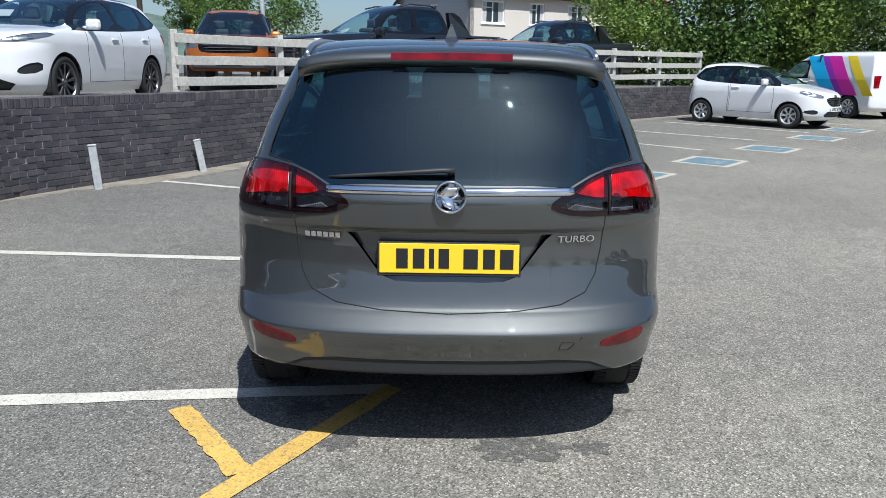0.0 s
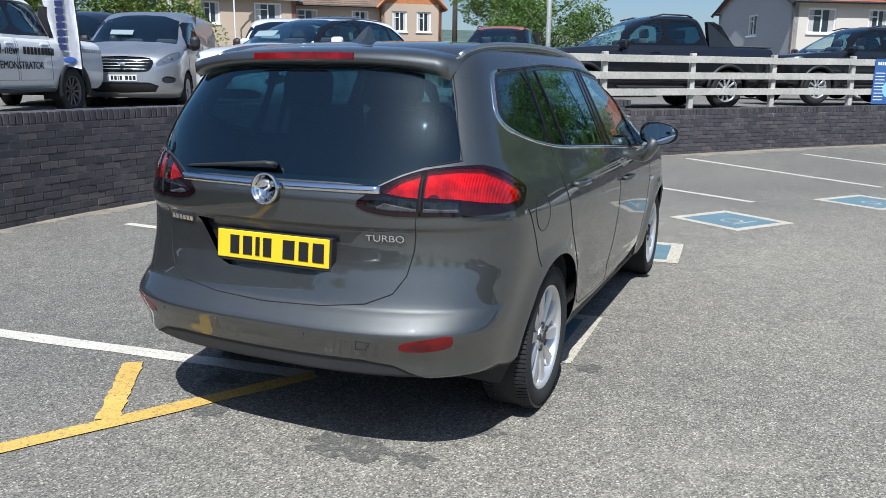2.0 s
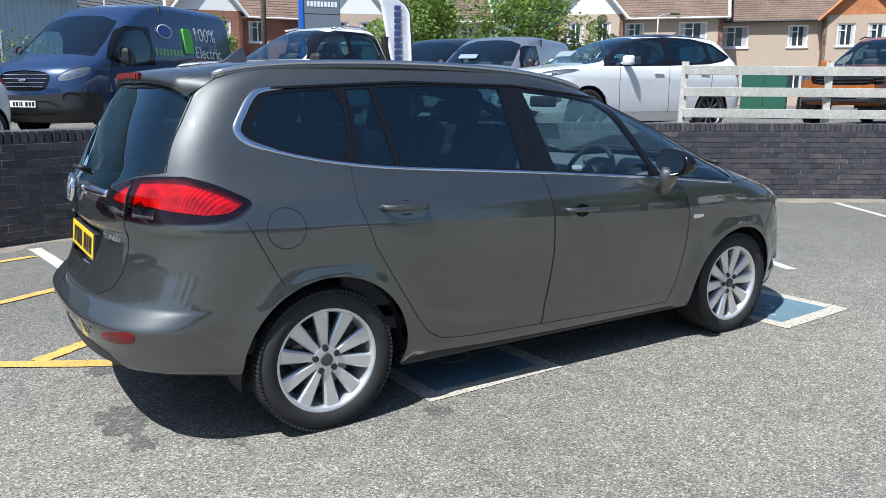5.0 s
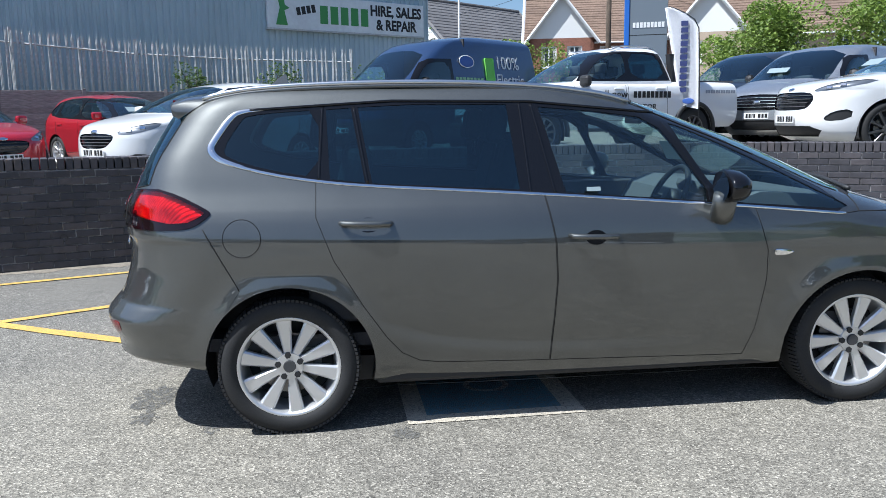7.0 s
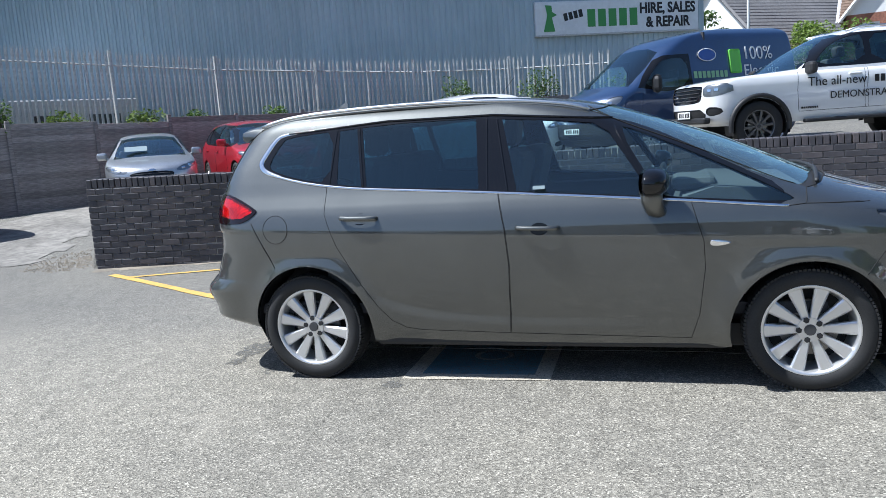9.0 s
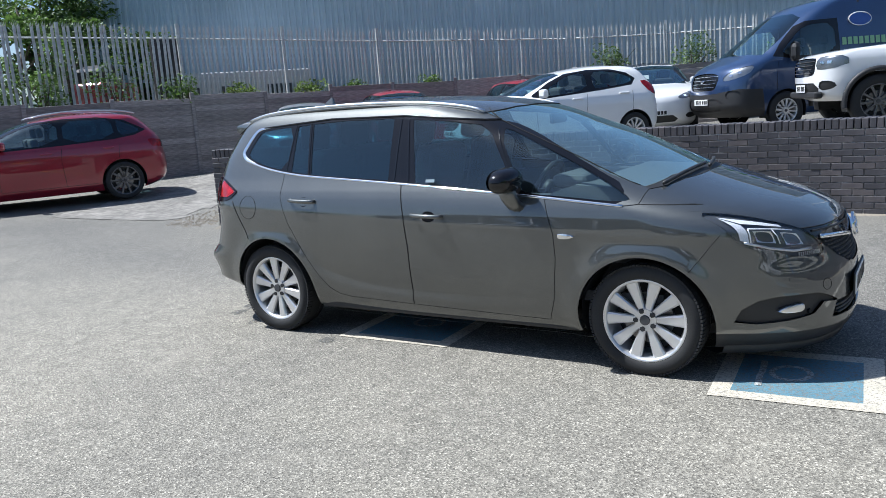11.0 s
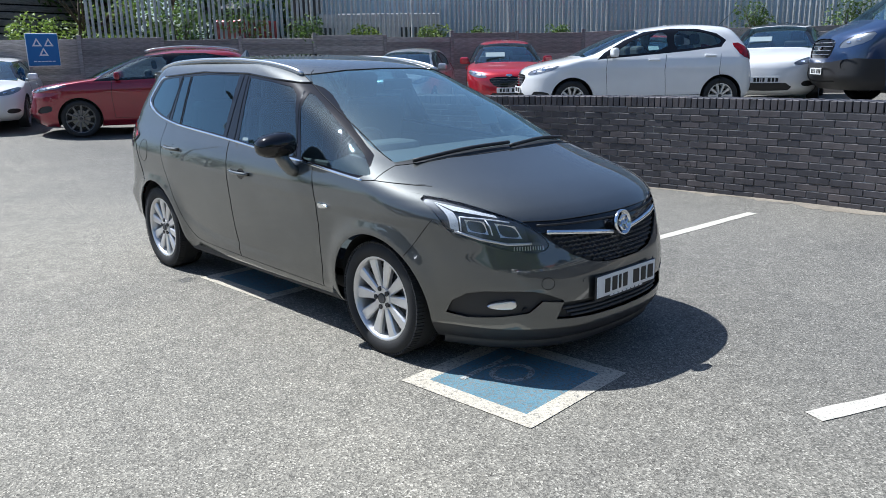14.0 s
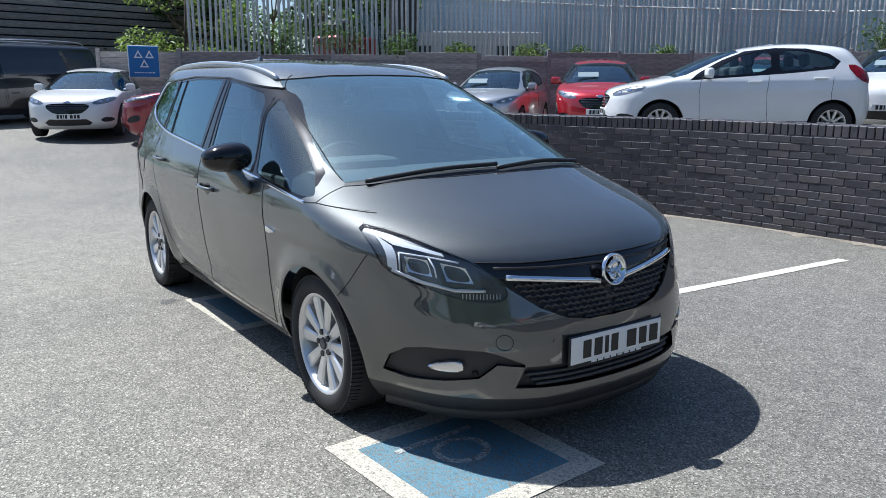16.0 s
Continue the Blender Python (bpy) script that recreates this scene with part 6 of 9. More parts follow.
        dom = O(S(*[(c + (r + 0.003) * math.cos(a), z + (r + 0.003) * math.sin(a)) for a in np.linspace(-0.25, math.pi + 0.2, 34)] + [(c + (r + 0.003) * math.cos(a), z + (r + 0.003) * math.sin(a)) for a in np.linspace(math.pi + 0.2, -0.25, 34)[1:-1]]))
    part("underbody", box((1.44, 3.2, 0.12), pose(0, 1.38, 0.25)), M_BLACKPLASTIC, car)
    # unseen black block, added to stop sunlight leaking through the nose onto the ground
    part("engine_cover", box((1.30, 0.62, 0.48), pose(0, 3.12, 0.50), 0.03), M_BLACKPLASTIC, car)
    part("cabin_floor", box((1.62, 3.4, 0.06), pose(0, 1.15, 0.42)), M_INTERIOR, car)
    for sx in (1, -1):
        part("sill", box((0.06, 1.98, 0.07), pose(sx * 0.80, 1.385, 0.235, 0, 0, 0), 0.02, 2), M_BLACKPLASTIC, car)
        part("door_card", box((0.03, 2.1, 0.50), pose(sx * 0.79, 1.15, 0.76, 0, -6 * sx, 0), 0.01), M_INTERIOR, car)
    # inside
    part("dashboard", prism([(-0.72, 2.78, 1.02), (-0.72, 2.32, 1.05), (-0.72, 2.16, 1.0), (-0.72, 2.10, 0.86), (-0.72, 2.2, 0.6), (-0.72, 2.8, 0.6)], (1.44, 0, 0)), M_DASH, car, "grey dashboard")
    part("instrument_hood", box((0.40, 0.24, 0.08), pose(0.37, 2.22, 1.055), 0.035, 2), M_DASH, car)
    bm = bmesh.new()
    mst = pose(0.37, 1.98, 0.99, 64, 0, 0)
    ringpts = [mst @ Vector((0.185 * math.cos(a), 0.185 * math.sin(a), 0)) for a in np.linspace(0, 2 * math.pi, 33)]
    add_tube(bm, ringpts, 0.016, 8)
    for a in (0, math.pi, -math.pi / 2):
        add_tube(bm, [mst @ Vector((0.04 * math.cos(a), 0.04 * math.sin(a), -0.02)), mst @ Vector((0.18 * math.cos(a), 0.18 * math.sin(a), 0))], 0.016, 6)
    add_cyl(bm, 0.075, 0.06, 0.05, mst @ Matrix.Translation((0, 0, -0.015)), 20)
    add_cyl(bm, 0.04, 0.04, 0.30, mst @ Matrix.Translation((0, 0, -0.18)), 12)
    part("steering_wheel", bm, M_BLACKPLASTIC, car, "black steering wheel", True)

    def seat(x, y, z, w=0.50):
        bm = bmesh.new()
        add_box(bm, (w, 0.50, 0.16), pose(x, y, z), 0.05, 2)
        add_box(bm, (w, 0.15, 0.64), pose(x, y - 0.27, z + 0.33, -14, 0, 0), 0.06, 3)
        add_box(bm, (0.27, 0.10, 0.19), pose(x, y - 0.375, z + 0.735, -10, 0, 0), 0.045, 3)
        for s in (-0.05, 0.05):
            add_cyl(bm, 0.007, 0.007, 0.14, pose(x + s, y - 0.36, z + 0.62, -12, 0, 0), 8)
        part("seat", bm, M_INTERIOR, car, "dark cloth seat with headrest")

    for x in (-0.37, 0.37):
        seat(x, 1.42, 0.66)
    for x in (-0.47, 0.0, 0.47):
        seat(x, 0.55, 0.66, 0.43)
    part("load_cover", box((1.30, 0.30, 0.03), pose(0, -0.55, 1.02), 0.01), M_INTERIOR, car)
    part("interior_mirror", box((0.24, 0.03, 0.07), pose(0.0, 1.92, 1.42), 0.015, 2), M_BLACKPLASTIC, car)
    part("headlining", box((0.96, 1.5, 0.02), pose(0, 0.55, 1.55)), M_GREYPLASTIC, car)
    part("paper_card", box((0.20, 0.002, 0.13), pose(-0.42, 2.33, 1.21, 28, 0, 12)), M_PAPER, car, "white paper behind the windscreen")
    part("window_sticker", box((0.002, 0.065, 0.02), pose(0.872, 1.42, 1.10, 0, -24, 0)), M_PAPER, car, "small white sticker in the window")
    # wheels
    for y, z in ((0.0, 0.319), (2.76, 0.314)):
        for sx in (1, -1):
            w = build_wheel(car, 0.319, 0.215, 0.231, 10, "twin")
            w.matrix_parent_inverse = Matrix()
            w.location = (sx * 0.785, y, z)
            w.rotation_euler = (0.35 if y else 0.1, 0, 0 if sx > 0 else math.pi)
    return car


HERO = build_hero()


# ---- the other vehicles ----
HATCH = dict(
    wb=2.71, H=1.65, W=0.925, r=-0.95, f=3.65,
    rear=[(0.20, -0.60), (0.28, -0.82), (0.40, -0.92), (0.60, -0.95), (0.75, -0.945), (0.85, -0.925), (1.0, -0.895), (1.1, -0.86), (1.25, -0.75), (1.4, -0.62), (1.5, -0.52), (1.56, -0.42), (1.60, -0.2), (1.63, 0.15), (1.65, 0.5)],
    nose=[(0.20, 3.40), (0.28, 3.58), (0.50, 3.65), (0.70, 3.635), (0.82, 3.59), (0.88, 3.52), (0.94, 3.36), (1.0, 3.10), (1.05, 2.82), (1.09, 2.60), (1.2, 2.36), (1.35, 2.02), (1.5, 1.62), (1.57, 1.32), (1.62, 0.98), (1.65, 0.62)],
    width=[(0.20, 0.82), (0.32, 0.89), (0.6, 0.92), (0.85, 0.925), (1.0, 0.905), (1.1, 0.865), (1.3, 0.765), (1.46, 0.68), (1.53, 0.62), (1.58, 0.54), (1.62, 0.40), (1.65, 0.08)],
    crear=[(0.2, 0.40, 2.7), (0.9, 0.42, 2.6), (1.2, 0.32, 2.8), (1.65, 0.3, 2.4)],
    cnose=[(0.2, 0.65, 2.5), (0.6, 0.72, 2.4), (0.85, 0.70, 2.4), (0.95, 0.55, 2.7), (1.05, 0.45, 2.7), (1.15, 0.55, 2.5), (1.4, 0.5, 2.6), (1.65, 0.35, 2.3)],
    heights=[(0.20, 0.0), (0.8, 0.65), (0.9, 0.95), (1.0, 1.3), (1.09, 1.6), (1.4, 2.1), (1.54, 2.45), (1.61, 2.85), (1.65, 3.2)],
    dlo=[("s", y, z) for y, z in [(-0.52, 1.27), (-0.30, 1.185), (0.1, 1.13), (1.0, 1.085), (1.8, 1.06), (2.42, 1.05), (2.20, 1.20), (1.80, 1.40), (1.42, 1.52), (0.9, 1.56), (0.3, 1.555), (-0.15, 1.48)]],
    wins=[[("s", y, z) for y, z in [(-0.44, 1.28), (-0.28, 1.22), (-0.02, 1.175), (0.0, 1.50), (-0.13, 1.455)]], [("s", y, z) for y, z in [(0.06, 1.17), (0.96, 1.115), (0.93, 1.525), (0.3, 1.525), (0.08, 1.51)]], [("s", y, z) for y, z in [(1.05, 1.11), (2.28, 1.078), (2.10, 1.21), (1.74, 1.385), (1.40, 1.492), (1.02, 1.52)]]],
    screen=[("f", x, z) for x, z in [(0, 1.11), (0.5, 1.10), (0.73, 1.075), (0.66, 1.28), (0.55, 1.50), (0.3, 1.54), (0, 1.55)]],
    rglass=[("r", x, z) for x, z in [(0, 1.13), (0.4, 1.13), (0.64, 1.15), (0.52, 1.44), (0.3, 1.48), (0, 1.49)]],
    hlamp=[("f", x, z) for x, z in [(0.86, 0.955), (0.66, 0.90), (0.46, 0.82), (0.50, 0.765), (0.70, 0.78), (0.86, 0.86)]],
    grille=[("f", x, z) for x, z in [(0, 0.80), (0.36, 0.785), (0.44, 0.73), (0.32, 0.60), (0.22, 0.565), (0, 0.56)]],
    intake=[("f", x, z) for x, z in [(0, 0.44), (0.36, 0.44), (0.46, 0.36), (0.40, 0.30), (0, 0.29)]],
    fog=[("f", x, z) for x, z in [(0.82, 0.47), (0.66, 0.48), (0.60, 0.40), (0.70, 0.36), (0.84, 0.40)]],
    tlamp=[("r", 0.46, 1.02), ("r", 0.46, 0.93), ("r", 0.72, 0.925), ("s", -0.58, 0.95), ("s", -0.50, 1.08), ("s", -0.56, 1.09), ("r", 0.70, 1.06)],
    lower=None, doors=[(1.02, 0.02), (1.02, 2.08)], belt=1.06, handles=[(0.22, 0.98), (1.28, 0.955)], mirror=(1.98, 1.13), plate=0.50, front_plate_y=0.0)


def fit_template(T, wb, H, W, r, f, zbelt=1.0):
    """The template scaled to another vehicle: wheelbase, height, half width, rear and front ends."""
    def my(y):
        if y < 0:
            return y * r / T["r"]
        if y < T["wb"]:
            return y * wb / T["wb"]
        return wb + (y - T["wb"]) * (f - wb) / (T["f"] - T["wb"])

    sz = H / T["H"]
    sx = W / T["W"]
    poly = lambda p: None if p is None else [(k, my(a) if k == "s" else a * sx, z * sz) for k, a, z in p]
    out = dict(T)
    out["rear"] = [(z * sz, my(y)) for z, y in T["rear"]]
    out["nose"] = [(z * sz, my(y)) for z, y in T["nose"]]
    out["width"] = [(z * sz, w * sx) for z, w in T["width"]]
    out["crear"] = [(z * sz, a, p) for z, a, p in T["crear"]]
    out["cnose"] = [(z * sz, a, p) for z, a, p in T["cnose"]]
    out["heights"] = [(z * sz, v) for z, v in T["heights"]]
    for k in ("dlo", "screen", "rglass", "hlamp", "grille", "intake", "fog", "tlamp", "lower"):
        out[k] = poly(T.get(k))
    out["wins"] = [poly(p) for p in T["wins"]]
    out["handles"] = [(my(y), z * sz) for y, z in T["handles"]]
    out["mirror"] = (my(T["mirror"][0]), T["mirror"][1] * sz)
    out["plate"] = T["plate"] * sz
    out["doors"] = [tuple(my(y) for y in d) for d in T["doors"]]
    out.update(wb=wb, H=H, W=W, r=r, f=f)
    return out


def build_vehicle(S, m, name, label, body, wheel_r=0.34, rim=0.25, spokes=10, rim_mat=None, glassy=None, roof=None, rear_plate=False, front_plate=True, dark_lower=None, card=True, rails=None, plate_mat=None, group="", tint=None, aerial=False):
    """A parked vehicle from a template: skin panels, glass, lamps, grille, handles, mirrors, seats, wheels."""
    car = thing(name, m, label, "van" if "van" in name else "pickup" if "pickup" in name else "car", group)
    sh = Shell(S["rear"], S["nose"], S["width"], S["crear"], S["cnose"], S["heights"], (0.04, 0.05))
    sh.fine = 0.04
    O = sh.outline
    wb = S["wb"]
    z0 = S["heights"][0][0]
    ra = wheel_r + 0.05
    arch = lambda c: O([("s", c + ra * math.cos(a), wheel_r + ra * math.sin(a)) for a in np.linspace(-0.3, math.pi + 0.3, 26)] + [("s", c - ra * 0.9, z0 + 0.002), ("s", c + ra * 0.9, z0 + 0.002)])
    regs = [("hole", arch(0)), ("hole", arch(wb))]
    for i, w in enumerate(S["wins"]):
        regs.append(("win%d" % i, O(w, 1)))
    for k in ("dlo", "screen", "rglass", "hlamp", "grille", "intake", "fog", "tlamp", "lower"):
        if S.get(k):
            regs.append((k, O(S[k], 1 if k in ("hlamp", "grille", "fog", "tlamp") else 0)))
    if roof:
        regs.append(("roof", O([("f", 0, S["H"] * 0.95), ("f", 0.50 * S["W"] / 0.925, S["H"] * 0.935), ("s", 0.6, S["H"] * 0.958), ("s", 0.0, S["H"] * 0.952), ("r", 0.45, S["H"] * 0.935), ("r", 0, S["H"] * 0.94), ("r", 0, S["H"] - 0.001), ("f", 0, S["H"] - 0.001)])))
    V, T = skin(sh, regs, (15, 32, 20), 46)
    part_of = lambda k: T.get(k) is not None and len(T[k]) > 0
    panel("body", sh, V, T["body"], body, car, 0, 0, "M")
    if part_of("roof"):
        panel("roof", sh, V, T["roof"], roof, car, 0, 0, "M", "dark contrast roof")
    if part_of("lower"):
        panel("lower_cladding", sh, V, T["lower"], dark_lower or M_BLACKPLASTIC, car, 0.002, 0.01, "M", "black lower cladding")
    if part_of("dlo"):
        panel("window_surround", sh, V, T["dlo"], M_BLACKGLOSS, car, 0.0, 0.012)
    for i in range(len(S["wins"])):
        if part_of("win%d" % i):
            panel("side_window", sh, V, T["win%d" % i], (tint or M_PRIVACY) if i < len(S["wins"]) - 1 else M_GLASS, car, -0.004)
    if part_of("screen"):
        panel("windscreen", sh, V, T["screen"], M_GLASS, car, 0.0, 0, "M")
    if part_of("rglass"):
        panel("rear_window", sh, V, T["rglass"], M_PRIVACY, car, 0.0, 0, "M")
    hl = panel("headlamp", sh, V, T["hlamp"], M_HEADBACK, car, -0.006, -0.008, "RL", "headlamp under a clear cover")
    for o, sd, sx in zip(hl, "RL", (1, -1)):
        panel("lamp_cover", sh, V, T["hlamp"], M_LENS, o, 0.004, 0, sd)
        pts = S["hlamp"]
        for f in (0.3, 0.62):
            a, b = pts[0], pts[2]
            x, z = a[1] + (b[1] - a[1]) * f, (a[2] + (b[2] - a[2]) * f) * 0.5 + (pts[3][2] + (pts[5][2] - pts[3][2]) * (1 - f)) * 0.5
            p, n = sh.place([Vector(sh.to_dom(sh.end(x, z, True), z))], -0.004)
            pp, nn = p[0] * [sx, 1, 1], n[0] * [sx, 1, 1]
            part("reflector_bowl", box((0.075, 0.05, 0.014), plane_at(pp, nn), 0.006), M_CHROME, o)
    panel("tail_lamp", sh, V, T["tlamp"], M_REDLENS, car, 0.006, 0.014, "RL", "red tail lamp")
    if part_of("grille"):
        g = panel("grille", sh, V, T["grille"], M_BLACKGLOSS, car, -0.014, -0.015, "M", "black grille")
        zs = [p[2] for p in S["grille"]]
        for k in range(1, 5):
            z = min(zs) + (max(zs) - min(zs)) * k / 5
            lim = max(p[1] for p in S["grille"]) * (0.72 + 0.25 * (k / 5))
            q = O([("f", 0.001, z), ("f", lim * 0.5, z), ("f", lim, z), ("f", lim * 0.5, z)])
            strip(sh, q[:len(q) // 2 + 1], 0.006, S.get("bar_mat") or M_GREYPLASTIC, "grille_bar", g, -0.006)
        z = (min(zs) + max(zs)) / 2 + 0.03
        p, n = sh.place([Vector((sum(sh.SCALE), float(sh.vz(S.get("badge", max(zs) + 0.02)))))], 0.006)
        bm = bmesh.new()
        bmesh.ops.create_uvsphere(bm, u_segments=16, v_segments=8, radius=1)
        bmesh.ops.transform(bm, matrix=plane_at(p[0], n[0]) @ Matrix.Diagonal((0.072, 0.030, 0.008, 1)), verts=bm.verts)
        part("oval_badge", bm, M_CHROME, car, "plain oval badge", True)
    for k, mt in (("intake", M_BLACKPLASTIC), ("fog", M_BLACKPLASTIC)):
        if part_of(k):
            panel("lower_grille" if k == "intake" else "fog_recess", sh, V, T[k], mt, car, -0.012, -0.013, "M" if k == "intake" else "RL")

    def line(pts):
        q = O(pts + pts[-2:0:-1])
        return q[:len(q) // 2 + 1]

    H = S["H"]
    for yb, ya in S["doors"]:
        for y in (yb, ya):
            zt = S.get("door_top", 1.06 * H / 1.65)
            strip(sh, line([("s", y, zt), ("s", y + 0.03, zt * 0.75), ("s", y + 0.01, zt * 0.5), ("s", y, z0 + 0.16)]), 0.0032, M_SEAM, "shut_line", car, 0.0005)
    strip(sh, line([("s", S["doors"][0][1], z0 + 0.15), ("s", S["doors"][-1][1], z0 + 0.15)]), 0.003, M_SEAM, "shut_line", car, 0.0005)
    for y, z in S["handles"]:
        p, n = sh.place([Vector(sh.to_dom(sh.side(y, z), z))], 0.012)
        for sx in (1, -1):
            part("door_handle", box((0.20, 0.032, 0.028), plane_at(p[0] * [sx, 1, 1], n[0] * [sx, 1, 1]), 0.011, 2), S.get("handle_mat") or body, car)
    y, z = S["mirror"]
    p, n = sh.place([Vector(sh.to_dom(sh.side(y, z), z))], 0.0)
    for sx in (1, -1):
        big = S.get("mirror_size", (0.20, 0.11, 0.15))
        bm = box(big, pose(sx * (p[0][0] + big[0] * 0.62), y, z + 0.02, 0, 0, -6 * sx), big[2] * 0.28, 2)
        add_box(bm, (0.10, 0.05, 0.05), pose(sx * (p[0][0] + 0.02), y + 0.01, z - 0.03), 0.01)
        part("door_mirror", bm, S.get("mirror_mat") or body, car)
    if front_plate:
        yp = float(sh.yf(S["plate"])) + 0.006
        number_plate(car, plane_at((0, yp, S["plate"]), (0, 1, 0)), M_PLATE_W)
    if rear_plate:
        zp = S.get("rear_plate_z", 0.85)
        number_plate(car, plane_at((0, float(sh.yr(zp)) - 0.01, zp), (0, -1, 0)), M_PLATE_Y)
    # inside and underneath
    for c in (0.0, wb):
        for sx in (1, -1):
            bm = bmesh.new()
            rows = [[bm.verts.new((sx * x, c + (ra - 0.003) * math.cos(a), wheel_r + (ra - 0.003) * math.sin(a))) for x in (S["W"] - 0.03, S["W"] - 0.32)] for a in np.linspace(-0.3, math.pi + 0.3, 18)]
            for r0, r1 in zip(rows, rows[1:]):
                bm.faces.new((r0[0], r0[1], r1[1], r1[0]))
            bm.faces.new([q[1] for q in rows])
            part("wheel_arch_liner", bm, M_BLACKPLASTIC, car)
    part("underbody", box((S["W"] * 1.6, wb + 0.6, 0.14), pose(0, wb / 2, z0 + 0.10)), M_BLACKPLASTIC, car)
    zb = S.get("belt_z", 1.08 * H / 1.65)
    part("cabin_floor", box((S["W"] * 1.7, S.get("cabin", wb * 0.95), 0.05), pose(0, S.get("cabin_y", wb * 0.42), zb * 0.55)), M_INTERIOR, car)
    fy = S.get("seat_y", wb * 0.50)
    for sy in S.get("seat_rows", (0.0, -0.85)):
        for x in (-0.36, 0.36):
            bm = bmesh.new()
            add_box(bm, (0.46, 0.14, 0.62), pose(x, fy + sy, zb - 0.14, -12, 0, 0), 0.05, 2)
            add_box(bm, (0.26, 0.10, 0.18), pose(x, fy + sy - 0.08, zb + 0.26, -8, 0, 0), 0.04, 2)
            part("seat", bm, M_INTERIOR, car)
    part("dashboard", box((S["W"] * 1.55, 0.5, 0.25), pose(0, S["mirror"][0] + 0.42, zb - 0.16), 0.06, 2), M_DASH, car)
    if card:
        part("price_card", box((0.42, 0.004, 0.16), pose(0.25, S["mirror"][0] + 0.30, zb + 0.20 * H / 1.65, 55, 0, 0)), M_PAPER, car, "pale price card behind the windscreen")
    if rails:
        for sx in (1, -1):
            zz = [(z, float(y)) for y, z in rails]
            part("roof_rail", tube(smooth_path([(sx * S["W"] * 0.64, y, z) for y, z in rails], 0.08), 0.016, 8), M_SATIN, car, "", True)
    if aerial:
        part("aerial", tube([(0.0, S["r"] * 0.3, H * 0.97), (0.0, S["r"] * 0.3 - 0.35, H + 0.28)], 0.004, 6), M_BLACKPLASTIC, car)
    for y in (0.0, wb):
        for sx in (1, -1):
            w = build_wheel(car, wheel_r, 0.21, rim, spokes, "plain", rim_mat, False, 0, False)
            w.location = (sx * (S["W"] - 0.125), y, wheel_r)
            w.rotation_euler = (0.3 + y, 0, 0 if sx > 0 else math.pi)
    return car


def at(x, y, heading, z):
    """Pose of a vehicle whose rear axle stands at x, y and whose nose looks along heading (degrees from +x)."""
    return pose(x, y, z, 0, 0, heading - 90)


M_BLACKALLOY = mat("machined_black_alloy", (0.16, 0.16, 0.165), 0.3, 0.8)
KUGA = fit_template(HATCH, 2.71, 1.66, 0.93, -0.95, 3.66)
KUGA["nose"] = [(0.20, 3.42), (0.28, 3.58), (0.50, 3.66), (0.75, 3.65), (0.88, 3.60), (0.95, 3.50), (1.0, 3.34), (1.05, 3.05), (1.09, 2.75), (1.12, 2.58), (1.2, 2.40), (1.35, 2.04), (1.5, 1.64), (1.58, 1.30), (1.63, 0.98), (1.66, 0.62)]
KUGA["grille"] = [("f", x, z) for x, z in [(0, 0.865), (0.44, 0.86), (0.55, 0.79), (0.50, 0.68), (0.40, 0.625), (0, 0.62)]]
KUGA["hlamp"] = [("f", x, z) for x, z in [(0.90, 1.010), (0.74, 0.975), (0.54, 0.905), (0.50, 0.855), (0.70, 0.870), (0.89, 0.925)]]
KUGA["fog"] = [("f", x, z) for x, z in [(0.87, 0.63), (0.76, 0.60), (0.67, 0.52), (0.70, 0.47), (0.86, 0.49)]]
KUGA["intake"] = [("f", x, z) for x, z in [(0, 0.41), (0.50, 0.41), (0.64, 0.35), (0.56, 0.27), (0, 0.26)]]
KUGA["badge"] = 0.90
build_vehicle(KUGA, at(-5.91, 10.01, 266.3, 0.84), "sport_utility_car", "white sport utility car with black roof, price card in windscreen", M_WHITEPAINT, 0.355, 0.265, 10, M_BLACKALLOY, roof=M_BLACKGLOSS, group="cars on the upper yard")
build_vehicle(KUGA, at(-4.78, -9.77, 336.5, ground_z(-3.6, -10.3)), "sport_utility_car", "deep red sport utility car parked by the board fence", M_DARKREDPAINT, 0.355, 0.265, 10, M_BLACKALLOY, rails=[(-0.4, 1.60), (-0.1, 1.66), (0.6, 1.70), (1.2, 1.66), (1.45, 1.60)])
FIESTA = fit_template(HATCH, 2.49, 1.48, 0.86, -0.68, 3.27)
_f = lambda *p: [("s", y, z) for y, z in p]
FIESTA["dlo"] = _f((-0.10, 1.20), (0.0, 1.09), (0.6, 1.03), (1.5, 0.965), (2.08, 0.925), (1.95, 1.03), (1.6, 1.22), (1.25, 1.355), (0.8, 1.40), (0.35, 1.39), (0.05, 1.31))
FIESTA["wins"] = [_f((-0.04, 1.20), (0.06, 1.12), (0.62, 1.07), (0.78, 1.06), (0.76, 1.37), (0.4, 1.36), (0.1, 1.28)), _f((0.90, 1.045), (1.70, 0.985), (1.85, 0.985), (1.5, 1.21), (1.2, 1.325), (0.88, 1.37))]
FIESTA["tlamp"] = [("s", -0.17, 1.15), ("s", -0.30, 1.15), ("r", 0.60, 1.02), ("r", 0.60, 0.90), ("s", -0.50, 0.885), ("s", -0.34, 0.93)]
FIESTA["handles"] = [(0.20, 0.95), (1.14, 0.90)]
FIESTA["door_top"] = 0.98
HATCH_WHITE = build_vehicle(FIESTA, at(-9.55, -1.18, 320, 0.58), "hatchback", "white hatchback with dark windows, parked on the upper yard", M_WHITEPAINT, 0.30, 0.20, 10, group="cars on the upper yard", aerial=True, card=False, tint=M_GLASS)
